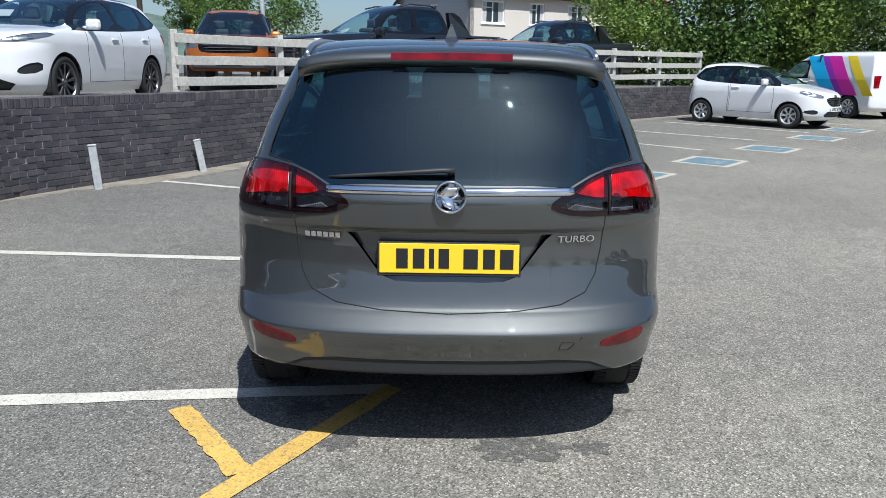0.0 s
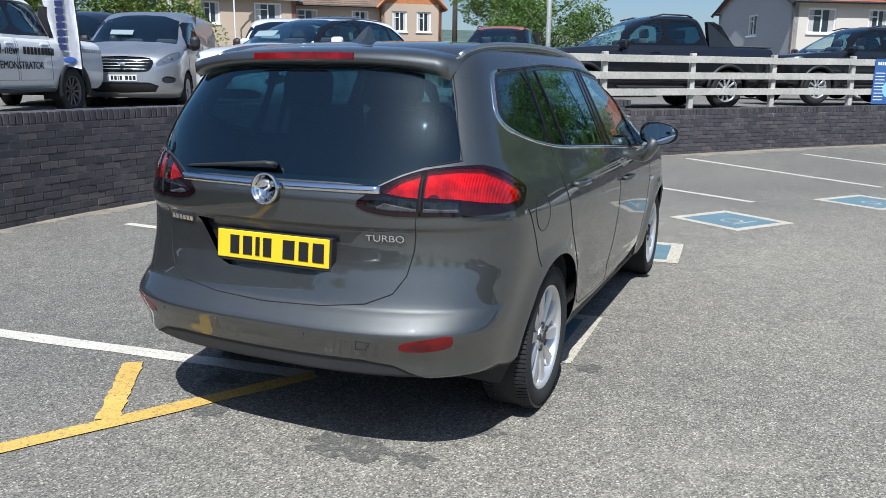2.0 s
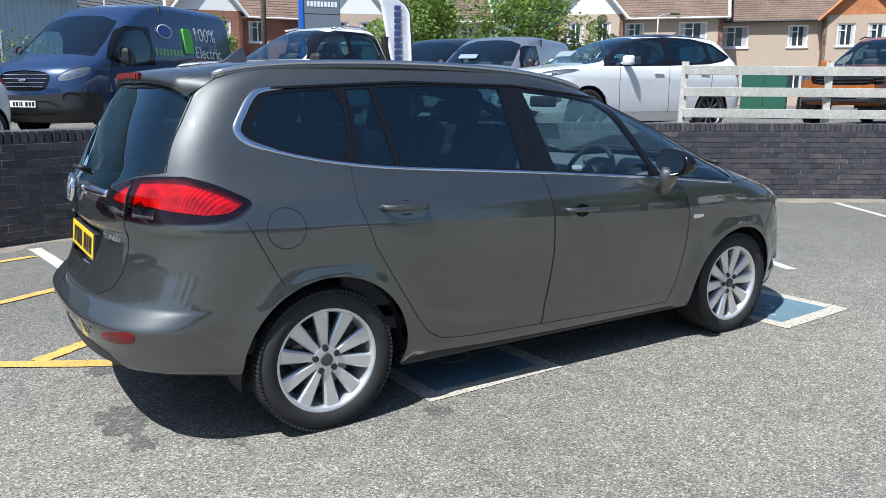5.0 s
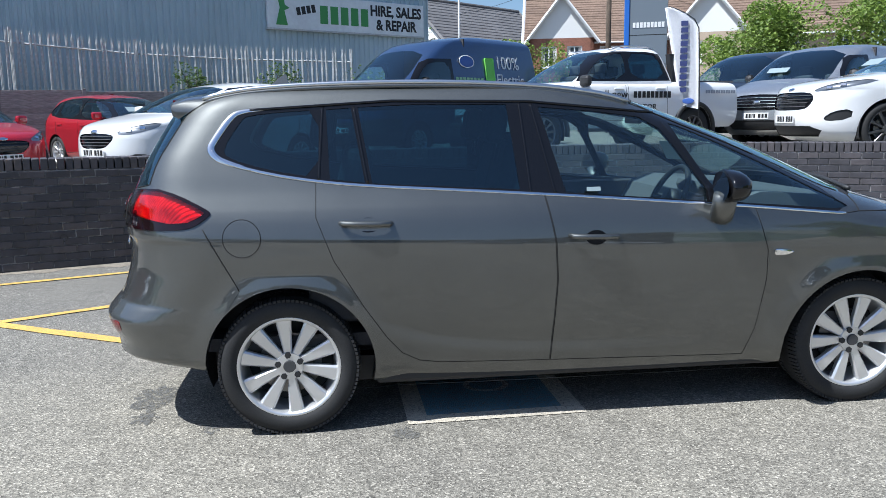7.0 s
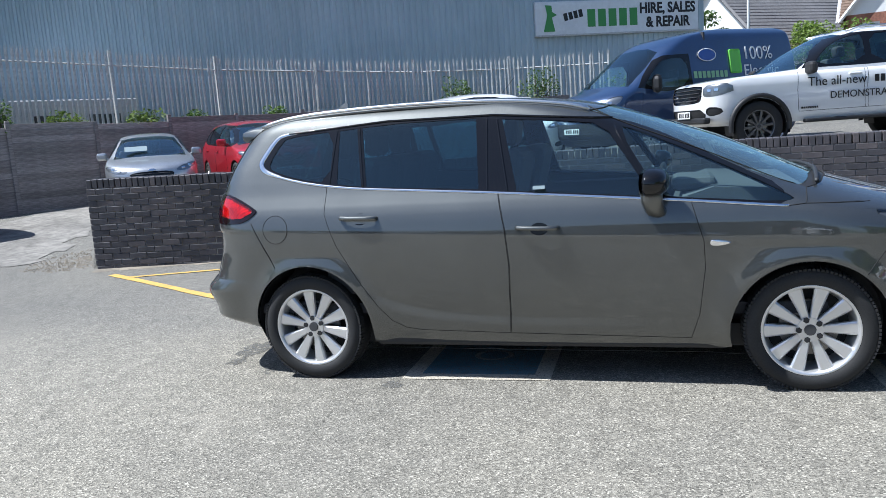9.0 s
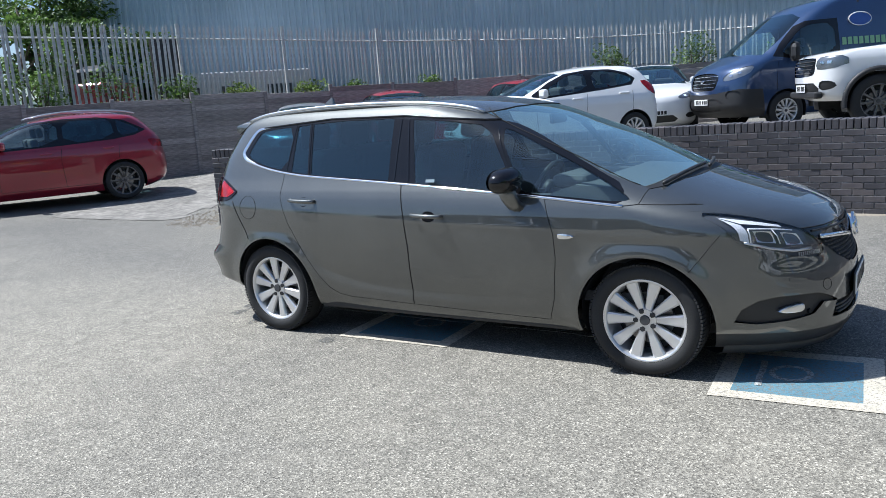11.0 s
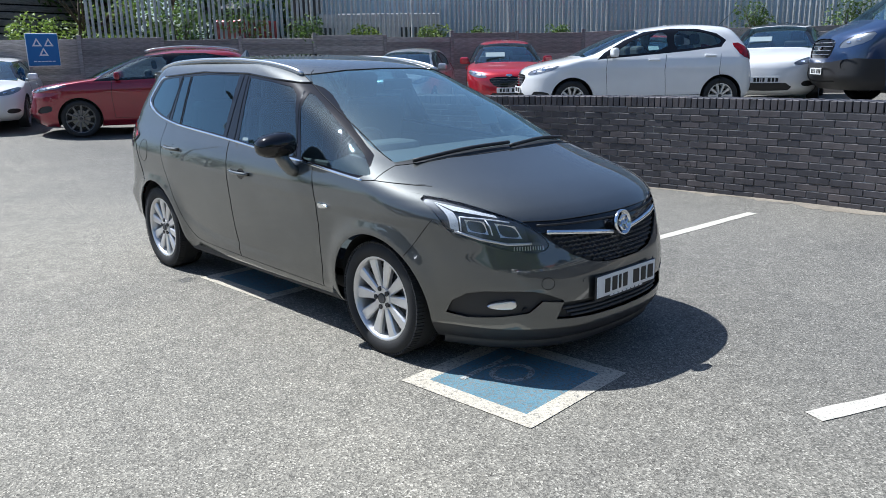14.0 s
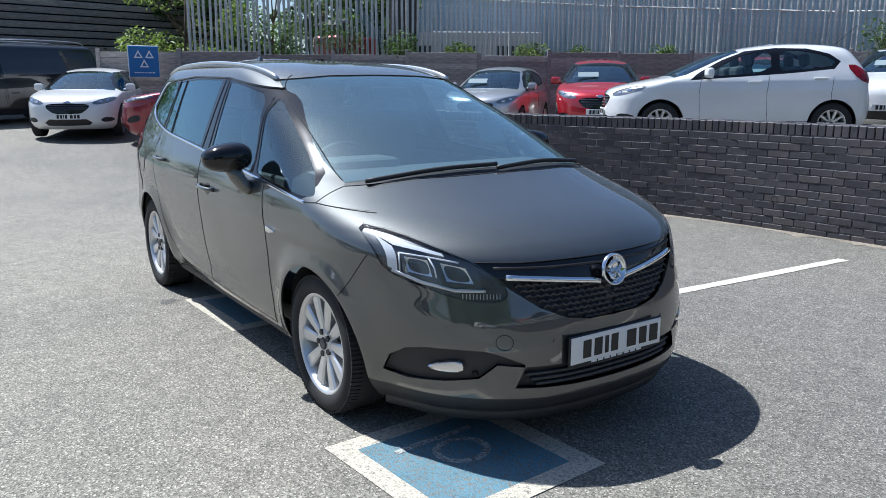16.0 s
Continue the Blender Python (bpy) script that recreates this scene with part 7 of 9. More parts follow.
KA = fit_template(HATCH, 2.30, 1.50, 0.82, -0.56, 3.04)
KA["wins"] = [_f((-0.22, 1.16), (0.0, 1.05), (0.72, 1.0), (0.70, 1.36), (0.3, 1.36), (0.0, 1.30)), _f((0.82, 0.995), (1.90, 0.975), (1.76, 1.10), (1.45, 1.27), (1.2, 1.345), (0.80, 1.37))]
KA["doors"] = [(0.72, 0.72), (0.76, 1.88)]
KA["handles"] = [(0.92, 0.90)]
build_vehicle(KA, at(7.12, 17.21, 310.3, lot_z(7.6, 16.4)), "small_hatchback", "small white three-door hatchback in a parking bay", M_WHITEPAINT, 0.285, 0.19, 7, card=False, tint=M_GLASS)
PUMA = fit_template(HATCH, 2.59, 1.55, 0.90, -0.80, 3.39)
for _x, _y, _h in ((-8.97, -5.23, 45.0), (-11.6, -3.0, 45.0)):
    _r = radians(_h)
    _px, _py = _x - 3.37 * math.cos(_r), _y - 3.37 * math.sin(_r)
    build_vehicle(PUMA, at(_px, _py, _h, ground_z(_px + 1, _py + 1)), "crossover_car", "bright red crossover car facing out from the board fence", M_REDPAINT, 0.335, 0.24, 10, group="cars on the upper yard")
_r = radians(37)
HATCH_SILVER = build_vehicle(FIESTA, at(-8.35 - 2.05 * math.cos(_r), -7.95 - 2.05 * math.sin(_r), 37, 0.36), "silver_hatchback", "pale silver hatchback beside the end of the wall", M_SILVERPAINT, 0.30, 0.20, 10, group="cars on the upper yard")
MUSTANG = fit_template(HATCH, 2.98, 1.62, 0.94, -0.86, 3.86)
_r = radians(20)
MUSTANG["grille"] = None
build_vehicle(MUSTANG, at(-11.35 - 3.86 * math.cos(_r), -0.9 - 3.86 * math.sin(_r), 20, 0.57), "electric_crossover", "white electric crossover with black roof and closed nose", M_WHITEPAINT, 0.36, 0.26, 10, M_BLACKALLOY, roof=M_BLACKGLOSS, group="cars on the upper yard")
FOCUS = fit_template(HATCH, 2.70, 1.46, 0.91, -0.80, 3.58)
_r = radians(66)
build_vehicle(FOCUS, at(-0.42 - 3.58 * math.cos(_r), -11.6 - 3.58 * math.sin(_r), 66, ground_z(-1.2, -13.4)), "five_door_hatchback", "white five-door hatchback with black grille by the entrance", M_WHITEPAINT, 0.325, 0.24, 10, M_BLACKALLOY, card=False)

VAN = dict(
    wb=2.93, H=1.97, W=0.985, r=-1.0, f=3.95,
    rear=[(0.22, -0.85), (0.35, -0.98), (0.6, -1.0), (1.2, -0.98), (1.7, -0.93), (1.85, -0.88), (1.92, -0.78), (1.955, -0.5), (1.97, 0.2)],
    nose=[(0.22, 3.72), (0.32, 3.88), (0.5, 3.95), (0.75, 3.945), (0.9, 3.90), (1.0, 3.80), (1.08, 3.62), (1.16, 3.38), (1.22, 3.18), (1.3, 3.02), (1.5, 2.68), (1.7, 2.30), (1.82, 2.02), (1.90, 1.70), (1.94, 1.35), (1.97, 0.8)],
    width=[(0.22, 0.90), (0.4, 0.975), (0.8, 0.985), (1.15, 0.975), (1.4, 0.93), (1.7, 0.86), (1.82, 0.82), (1.89, 0.74), (1.94, 0.58), (1.97, 0.15)],
    crear=[(0.22, 0.14, 2.6), (1.2, 0.12, 2.6), (1.97, 0.2, 2.4)],
    cnose=[(0.22, 0.5, 2.6), (0.7, 0.62, 2.5), (1.0, 0.6, 2.5), (1.15, 0.5, 2.7), (1.3, 0.5, 2.6), (1.6, 0.42, 2.8), (1.97, 0.4, 2.3)],
    heights=[(0.22, 0.0), (0.95, 0.8), (1.08, 1.1), (1.22, 1.45), (1.5, 1.9), (1.8, 2.35), (1.92, 2.7), (1.97, 3.1)],
    dlo=[("s", y, z) for y, z in [(1.62, 1.14), (2.3, 1.12), (2.85, 1.16), (2.62, 1.40), (2.34, 1.62), (2.18, 1.68), (1.66, 1.70)]],
    wins=[[("s", y, z) for y, z in [(1.70, 1.19), (2.25, 1.17), (2.70, 1.20), (2.52, 1.40), (2.28, 1.58), (2.12, 1.63), (1.72, 1.645)]]],
    screen=[("f", x, z) for x, z in [(0, 1.26), (0.5, 1.25), (0.80, 1.22), (0.76, 1.45), (0.70, 1.70), (0.4, 1.80), (0, 1.82)]],
    rglass=None,
    hlamp=[("f", x, z) for x, z in [(0.93, 1.07), (0.80, 1.03), (0.58, 0.86), (0.60, 0.78), (0.78, 0.84), (0.93, 0.92)]],
    grille=[("f", x, z) for x, z in [(0, 0.97), (0.46, 0.955), (0.56, 0.88), (0.50, 0.72), (0.38, 0.68), (0, 0.68)]],
    intake=[("f", x, z) for x, z in [(0, 0.50), (0.45, 0.50), (0.62, 0.44), (0.55, 0.33), (0, 0.31)]],
    fog=[("f", x, z) for x, z in [(0.88, 0.60), (0.72, 0.62), (0.66, 0.55), (0.72, 0.48), (0.88, 0.50)]],
    tlamp=[("r", 0.88, 1.25), ("r", 0.88, 0.90), ("s", -0.96, 0.90), ("s", -0.95, 1.25)],
    lower=None, doors=[(1.55, 0.45), (1.60, 2.75)], door_top=1.12, handles=[(1.70, 1.02), (1.45, 1.05)], mirror=(2.55, 1.25), mirror_size=(0.19, 0.12, 0.27), plate=0.58,
    belt_z=1.2, cabin=1.4, cabin_y=1.9, seat_y=1.75, seat_rows=(0.0,), mirror_mat=M_BLACKPLASTIC, bar_mat=M_SATIN, badge=0.83)


def bulkhead(car, W, y, z0, z1):
    part("bulkhead", box((W * 1.75, 0.04, z1 - z0), pose(0, y, (z0 + z1) / 2)), M_INTERIOR, car)


_r = radians(300)
SILVAN = build_vehicle(VAN, at(-9.5 - 3.96 * math.cos(_r), 7.7 - 3.96 * math.sin(_r), 300, 0.80), "panel_van", "silver panel van facing the wall on the upper yard", M_SILVERPAINT, 0.345, 0.215, 10, group="vans on the upper yard")
bulkhead(SILVAN, 0.985, 1.35, 0.5, 1.85)
_r = radians(298)
WVAN = build_vehicle(VAN, at(-8.55 - 3.96 * math.cos(_r), 11.1 - 3.96 * math.sin(_r), 298, 0.88), "panel_van", "white panel van behind the white sport utility car", M_WHITEPAINT, 0.345, 0.215, 10, group="vans on the upper yard")
bulkhead(WVAN, 0.985, 1.35, 0.5, 1.85)
_r = radians(300)
DVAN = build_vehicle(VAN, at(-12.2 - 1.9 * math.cos(_r), 9.0 - 1.9 * math.sin(_r), 300, 0.82), "panel_van", "black panel van parked behind the white pickup", M_BLACKPAINT, 0.345, 0.215, 10, card=False, group="vans on the upper yard")
bulkhead(DVAN, 0.985, 1.35, 0.5, 1.85)
GVAN = build_vehicle(VAN, at(-0.95, -17.3, 21, ground_z(-0.5, -16.5)), "people_van", "dark grey people van with roof rails near the entrance", M_BLACKPAINT, 0.345, 0.24, 10, card=False, rails=[(-0.7, 1.90), (-0.4, 2.0), (1.3, 2.01), (1.7, 1.93)])
BIGVAN_T = fit_template(VAN, 3.5, 2.58, 1.03, -0.72, 4.72)
# tall van: a lower bonnet and a long screen under a high roof
BIGVAN_T["nose"] = [(0.25, 4.45), (0.36, 4.62), (0.55, 4.72), (0.85, 4.71), (1.05, 4.67), (1.18, 4.60), (1.28, 4.46), (1.37, 4.24), (1.45, 4.04), (1.6, 3.83), (1.85, 3.48), (2.1, 3.13), (2.25, 2.90), (2.38, 2.60), (2.46, 2.2), (2.53, 1.7), (2.58, 0.9)]
BIGVAN_T["width"] = [(0.25, 0.93), (0.45, 1.01), (0.9, 1.03), (1.4, 1.02), (1.8, 0.97), (2.2, 0.90), (2.4, 0.85), (2.48, 0.76), (2.54, 0.6), (2.58, 0.15)]
BIGVAN_T["screen"] = [("f", x, z) for x, z in [(0, 1.46), (0.5, 1.45), (0.84, 1.42), (0.80, 1.70), (0.72, 2.08), (0.4, 2.18), (0, 2.20)]]
BIGVAN_T["dlo"] = [("s", y, z) for y, z in [(2.40, 1.32), (3.1, 1.28), (3.78, 1.38), (3.60, 1.60), (3.24, 1.92), (3.05, 2.0), (2.42, 2.02)]]
BIGVAN_T["wins"] = [[("s", y, z) for y, z in [(2.48, 1.38), (3.15, 1.35), (3.62, 1.42), (3.48, 1.58), (3.18, 1.86), (3.0, 1.93), (2.50, 1.95)]]]
BIGVAN_T["hlamp"] = [("f", x, z) for x, z in [(0.97, 1.25), (0.84, 1.22), (0.62, 1.08), (0.62, 0.98), (0.80, 1.0), (0.97, 1.08)]]
BIGVAN_T["grille"] = [("f", x, z) for x, z in [(0, 1.16), (0.40, 1.14), (0.52, 1.06), (0.46, 0.86), (0.36, 0.82), (0, 0.82)]]
BIGVAN_T["lower"] = [("f", 0, 0.74), ("f", 0.5, 0.76), ("f", 0.9, 0.82), ("s", 4.0, 0.80), ("s", 3.92, 0.26), ("f", 0, 0.26)]
BIGVAN_T.update(badge=1.0, bar_mat=M_CHROME, plate=0.60, mirror=(3.42, 1.42), mirror_size=(0.20, 0.13, 0.36), door_top=1.28, doors=[(2.25, 0.9), (2.3, 3.68)], handles=[(2.32, 1.12), (2.0, 1.15)], belt_z=1.4, cabin_y=2.6, seat_y=2.4)
EVAN = build_vehicle(BIGVAN_T, at(-14.43, 3.57, 312.0, 0.62), "electric_van", "tall dark blue electric panel van with white lettering", M_BLUEPAINT, 0.36, 0.225, 12, card=False)
bulkhead(EVAN, 1.0, 1.95, 0.6, 2.45)
# lettering on the van's left side
_side = lambda y, z, off=0.012: Matrix.Translation((-(lerp_table([(1.4, 1.02), (1.8, 0.97), (2.2, 0.90)], z) + off), y, z)) @ Matrix(((0, 0.14, -0.99, 0), (-1, 0, 0, 0), (0, 0.99, 0.14, 0), (0, 0, 0, 1)))
_bm = bmesh.new()
bmesh.ops.create_uvsphere(_bm, u_segments=24, v_segments=8, radius=1)
bmesh.ops.transform(_bm, matrix=_side(1.95, 1.98) @ Matrix.Diagonal((0.24, 0.125, 0.008, 1)), verts=_bm.verts)
part("oval_sign", _bm, mat("sign_oval_blue", (0.05, 0.11, 0.36), 0.35), EVAN, "blue oval sign with white rim", True)
part("oval_rim", tube([_side(1.95, 1.98) @ Vector((0.24 * math.cos(a), 0.125 * math.sin(a), 0.004)) for a in np.linspace(0, 2 * math.pi, 33)], 0.009, 6), M_WHITE_INK, EVAN)
bars(EVAN, "model_bar", 0.95, 0.14, _side(1.90, 1.58), mat("pale_green_lettering", (0.30, 0.52, 0.28), 0.5), 8)
part("charger_sign", box((0.30, 0.50, 0.01), _side(1.20, 1.83), 0.03), mat("bright_green_sign", (0.20, 0.62, 0.10), 0.5), EVAN, "green charging-pump sign")
part("charger_window", box((0.18, 0.15, 0.012), _side(1.20, 1.95), 0.01), M_BLUEPAINT, EVAN)
letters("100%", 0.40, _side(0.52, 1.98), M_WHITE_INK, EVAN, "lettering", 0.003, label="white lettering 100%")
letters("Electric", 0.34, _side(0.46, 1.62), M_WHITE_INK, EVAN, "lettering", 0.003, label="white lettering Electric")

# small panel van with bright stripes
SMALLVAN = fit_template(VAN, 2.73, 1.81, 0.88, -0.78, 3.60)
_r = radians(130)
CVAN = build_vehicle(SMALLVAN, at(11.85, 18.57, 110, lot_z(11.5, 18.5)), "small_van", "small white van with wide coloured stripes in a parking bay", M_WHITEPAINT, 0.31, 0.20, 8, rear_plate=True, card=False, front_plate=False)
bulkhead(CVAN, 0.9, 1.2, 0.5, 1.7)
for _c, _y0, _y1, _n in (((0.03, 0.45, 0.80), 1.30, 0.78, "blue"), ((0.30, 0.03, 0.40), 0.78, 0.55, "purple"), ((0.66, 0.02, 0.34), 0.55, 0.10, "pink"), ((0.85, 0.62, 0.02), -0.10, -0.42, "yellow")):
    _bm = bmesh.new()
    for _k in range(10):
        _za, _zb = 0.62 + 0.105 * _k, 0.62 + 0.105 * (_k + 1)
        _w = lambda z: lerp_table([(0.4, 0.872), (0.75, 0.881), (1.06, 0.872), (1.29, 0.832), (1.56, 0.769), (1.67, 0.734)], z) * 0.9975 + 0.006
        _s = lambda z: (z - 1.15) * 0.75
        add_poly(_bm, [(-_w(_za), _y0 + _s(_za), _za), (-_w(_za), _y1 + _s(_za), _za), (-_w(_zb), _y1 + _s(_zb), _zb), (-_w(_zb), _y0 + _s(_zb), _zb)])
    bmesh.ops.recalc_face_normals(_bm, faces=_bm.faces)
    part("colour_stripe", _bm, mat(_n + "_vinyl", _c, 0.35), CVAN, "slanted %s vinyl stripe" % _n)

# pickups: lower body with bonnet and load bed, cab on top
PICK = dict(
    wb=3.25, H=1.22, W=0.93, r=-1.18, f=4.10,
    rear=[(0.42, -1.05), (0.50, -1.15), (0.7, -1.18), (1.0, -1.16), (1.16, -1.14), (1.20, -1.10), (1.22, -1.0)],
    nose=[(0.42, 3.90), (0.50, 4.04), (0.7, 4.10), (0.9, 4.10), (1.05, 4.07), (1.11, 3.98), (1.155, 3.70), (1.185, 3.25), (1.205, 2.95), (1.22, 2.75)],
    width=[(0.42, 0.86), (0.55, 0.91), (0.8, 0.93), (1.0, 0.925), (1.12, 0.90), (1.18, 0.86), (1.22, 0.80)],
    crear=[(0.42, 0.10, 2.8), (1.22, 0.10, 2.8)], cnose=[(0.42, 0.45, 2.8), (0.9, 0.45, 2.8), (1.1, 0.4, 2.8), (1.22, 0.4, 2.6)],
    heights=[(0.42, 0.0), (1.0, 0.6), (1.1, 0.85), (1.18, 1.2), (1.22, 1.5)],
    dlo=None, wins=[], screen=None, rglass=None,
    hlamp=[("f", x, z) for x, z in [(0.905, 1.075), (0.78, 1.075), (0.62, 1.06), (0.62, 0.90), (0.76, 0.88), (0.905, 0.91)]],
    grille=[("f", x, z) for x, z in [(0, 1.07), (0.56, 1.065), (0.60, 1.03), (0.60, 0.86), (0.52, 0.80), (0, 0.79)]],
    intake=[("f", x, z) for x, z in [(0, 0.70), (0.56, 0.70), (0.66, 0.62), (0.60, 0.50), (0, 0.47)]],
    fog=[("f", x, z) for x, z in [(0.86, 0.72), (0.70, 0.73), (0.66, 0.62), (0.74, 0.58), (0.87, 0.62)]],
    tlamp=[("r", 0.80, 1.14), ("r", 0.80, 0.84), ("s", -1.12, 0.84), ("s", -1.11, 1.14)],
    lower=None, doors=[(1.50, 0.62), (1.55, 2.62)], door_top=1.2, handles=[(0.80, 1.10), (1.72, 1.09)], mirror=(2.45, 1.20), mirror_size=(0.22, 0.12, 0.19), plate=0.62, belt_z=1.2,
    cabin=2.0, cabin_y=1.6, seat_y=1.75, seat_rows=(0.0, -0.85))
CAB = dict(
    rear=[(1.16, 0.32), (1.3, 0.36), (1.55, 0.42), (1.72, 0.50), (1.79, 0.62), (1.825, 0.85), (1.84, 1.1)],
    nose=[(1.16, 2.88), (1.25, 2.72), (1.4, 2.46), (1.6, 2.08), (1.72, 1.82), (1.79, 1.60), (1.825, 1.40), (1.84, 1.2)],
    width=[(1.16, 0.865), (1.25, 0.845), (1.5, 0.76), (1.68, 0.69), (1.77, 0.63), (1.81, 0.52), (1.84, 0.1)],
    crear=[(1.16, 0.2, 2.8), (1.84, 0.25, 2.5)], cnose=[(1.16, 0.5, 2.6), (1.5, 0.45, 2.7), (1.84, 0.35, 2.4)],
    heights=[(1.16, 0.0), (1.7, 0.6), (1.79, 0.85), (1.82, 1.05), (1.84, 1.25)],
    dlo=[("s", y, z) for y, z in [(0.52, 1.24), (1.5, 1.22), (2.52, 1.22), (2.22, 1.50), (1.90, 1.68), (1.6, 1.735), (0.9, 1.735), (0.66, 1.70)]],
    wins=[[("s", y, z) for y, z in [(0.62, 1.28), (1.40, 1.265), (1.38, 1.70), (0.92, 1.70), (0.72, 1.66)]], [("s", y, z) for y, z in [(1.50, 1.265), (2.36, 1.26), (2.12, 1.48), (1.84, 1.645), (1.58, 1.695), (1.48, 1.70)]]],
    screen=[("f", x, z) for x, z in [(0, 1.20), (0.5, 1.20), (0.76, 1.19), (0.70, 1.40), (0.58, 1.70), (0.3, 1.745), (0, 1.75)]],
    rglass=[("r", x, z) for x, z in [(0, 1.30), (0.55, 1.30), (0.52, 1.62), (0, 1.64)]])


def build_pickup(m, label, body, sport=None, grille_mat=None, name="pickup_truck", rim_mat=None, card=False):
    S = dict(PICK)
    S["mirror_mat"] = body if body is not M_WHITEPAINT else M_BLACKPLASTIC
    car = build_vehicle(S, m, name, label, body, 0.385, 0.245, 10, rim_mat, card=False, group="pickups for sale")
    sh = Shell(CAB["rear"], CAB["nose"], CAB["width"], CAB["crear"], CAB["cnose"], CAB["heights"], (0.02, 0.04))
    O = sh.outline
    regs = [("w0", O(CAB["wins"][0], 1)), ("w1", O(CAB["wins"][1], 1)), ("dlo", O(CAB["dlo"])), ("screen", O(CAB["screen"])), ("rglass", O(CAB["rglass"]))]
    V, T = skin(sh, regs, (12, 26, 16), 26)
    panel("cab", sh, V, T["body"], body, car, 0, 0, "M")
    panel("window_surround", sh, V, T["dlo"], M_BLACKGLOSS, car, 0.0, 0.012)
    panel("side_window", sh, V, T["w0"], M_PRIVACY, car, -0.004)
    panel("side_window", sh, V, T["w1"], M_GLASS, car, -0.004)
    panel("windscreen", sh, V, T["screen"], M_GLASS, car, 0, 0, "M")
    panel("rear_window", sh, V, T["rglass"], M_PRIVACY, car, 0, 0, "M")
    # sloping sports bar behind the cab, roof rails, running board, bed cover, wheel flares
    for sx in (1, -1):
        bm = prism([(sx * 0.80, 0.36, 1.70), (sx * 0.80, 0.18, 1.62), (sx * 0.80, -0.10, 1.30), (sx * 0.80, -0.22, 1.20), (sx * 0.80, 0.42, 1.20), (sx * 0.78, 0.50, 1.70)], (-sx * 0.10, 0, 0))
        part("sports_bar", bm, sport or M_BLACKPLASTIC, car, "sloping sports bar")
        part("roof_rail", tube([(sx * 0.58, 0.72, 1.785), (sx * 0.58, 0.85, 1.825), (sx * 0.58, 1.40, 1.83), (sx * 0.58, 1.68, 1.765)], 0.016, 8), M_SATIN if body is M_WHITEPAINT else M_BLACKPLASTIC, car, "", True)
        part("running_board", box((0.12, 1.9, 0.06), pose(sx * 0.90, 1.58, 0.42), 0.02, 2), M_BLACKPLASTIC, car)
        for c in (0.0, 3.25):
            bm = bmesh.new()
            rows = []
            for a in np.linspace(-0.15, math.pi + 0.15, 20):
                rows.append([bm.verts.new((sx * x, c + q * math.cos(a), 0.385 + q * math.sin(a))) for x, q in ((0.90, 0.436), (0.955, 0.440), (0.955, 0.495), (0.92, 0.505))])
            for r0, r1 in zip(rows, rows[1:]):
                for k in range(3):
                    bm.faces.new((r0[k], r0[k + 1], r1[k + 1], r1[k]))
            bmesh.ops.recalc_face_normals(bm, faces=bm.faces)
            part("wheel_flare", bm, M_BLACKPLASTIC, car, "black wheel flare", True)
    part("bed_cover", box((1.56, 1.36, 0.03), pose(0, -0.42, 1.235), 0.01), M_GREYPLASTIC, car, "bed roller cover")
    part("front_bar", box((1.5, 0.12, 0.10), pose(0, 4.02, 0.52), 0.03, 2), M_BLACKPLASTIC, car)
    return car


RANGER = build_pickup(at(-10.08, 6.07, 291.0, 0.775), "white double-cab pickup lettered as a demonstrator", M_WHITEPAINT, rim_mat=M_BLACKALLOY)
_ps = lambda y, z: Matrix.Translation((-(lerp_table([(0.55, 0.91), (0.8, 0.93), (1.0, 0.925), (1.12, 0.90), (1.18, 0.86)], z) + 0.012), y, z)) @ Matrix(((0, 0, -1, 0), (-1, 0, 0, 0), (0, 1, 0, 0), (0, 0, 0, 1)))
letters("The all-new", 0.20, _ps(2.02, 1.0), M_INK, RANGER, "lettering", 0.002, label="dark lettering on the door")
bars(RANGER, "brand_bar", 0.86, 0.11, _ps(1.0, 1.0), M_INK, 9)
letters("DEMONSTRATOR", 0.155, _ps(1.52, 0.78), M_INK, RANGER, "lettering", 0.002, label="dark lettering DEMONSTRATOR")
bars(RANGER, "dealer_bar", 0.75, 0.06, _ps(-0.62, 1.05), mat("grey_lettering", (0.3, 0.32, 0.36), 0.5), 12)
bars(RANGER, "badge_bar", 0.28, 0.03, _ps(2.46, 0.62), M_INK, 8)
build_pickup(at(-0.13, 14.59, 221.7, 0.88), "dark grey double-cab pickup behind the rail fence", M_BLACKPAINT, M_BLACKPAINT)
build_pickup(at(4.10, 19.97, 220.2, 0.92), "dark grey double-cab pickup behind the rail fence", M_BLACKPAINT, M_BLACKPAINT)
_r = radians(281)
build_pickup(at(-4.55 - 4.1 * math.cos(_r), 13.1 - 4.1 * math.sin(_r), 281, 0.88), "orange double-cab pickup with black grille facing the fence", M_ORANGEPAINT, M_BLACKPLASTIC)
build_vehicle(KUGA, at(-3.2, 23.5, 235, 0.88), "sport_utility_car", "black sport utility car parked behind the pickups", M_BLACKPAINT, 0.355, 0.265, 10, M_BLACKALLOY, card=False)
build_vehicle(FOCUS, at(3.2, 24.5, 200, 0.9), "estate_car", "black estate car parked behind the pickups", M_BLACKPAINT, 0.325, 0.24, 10, card=False)


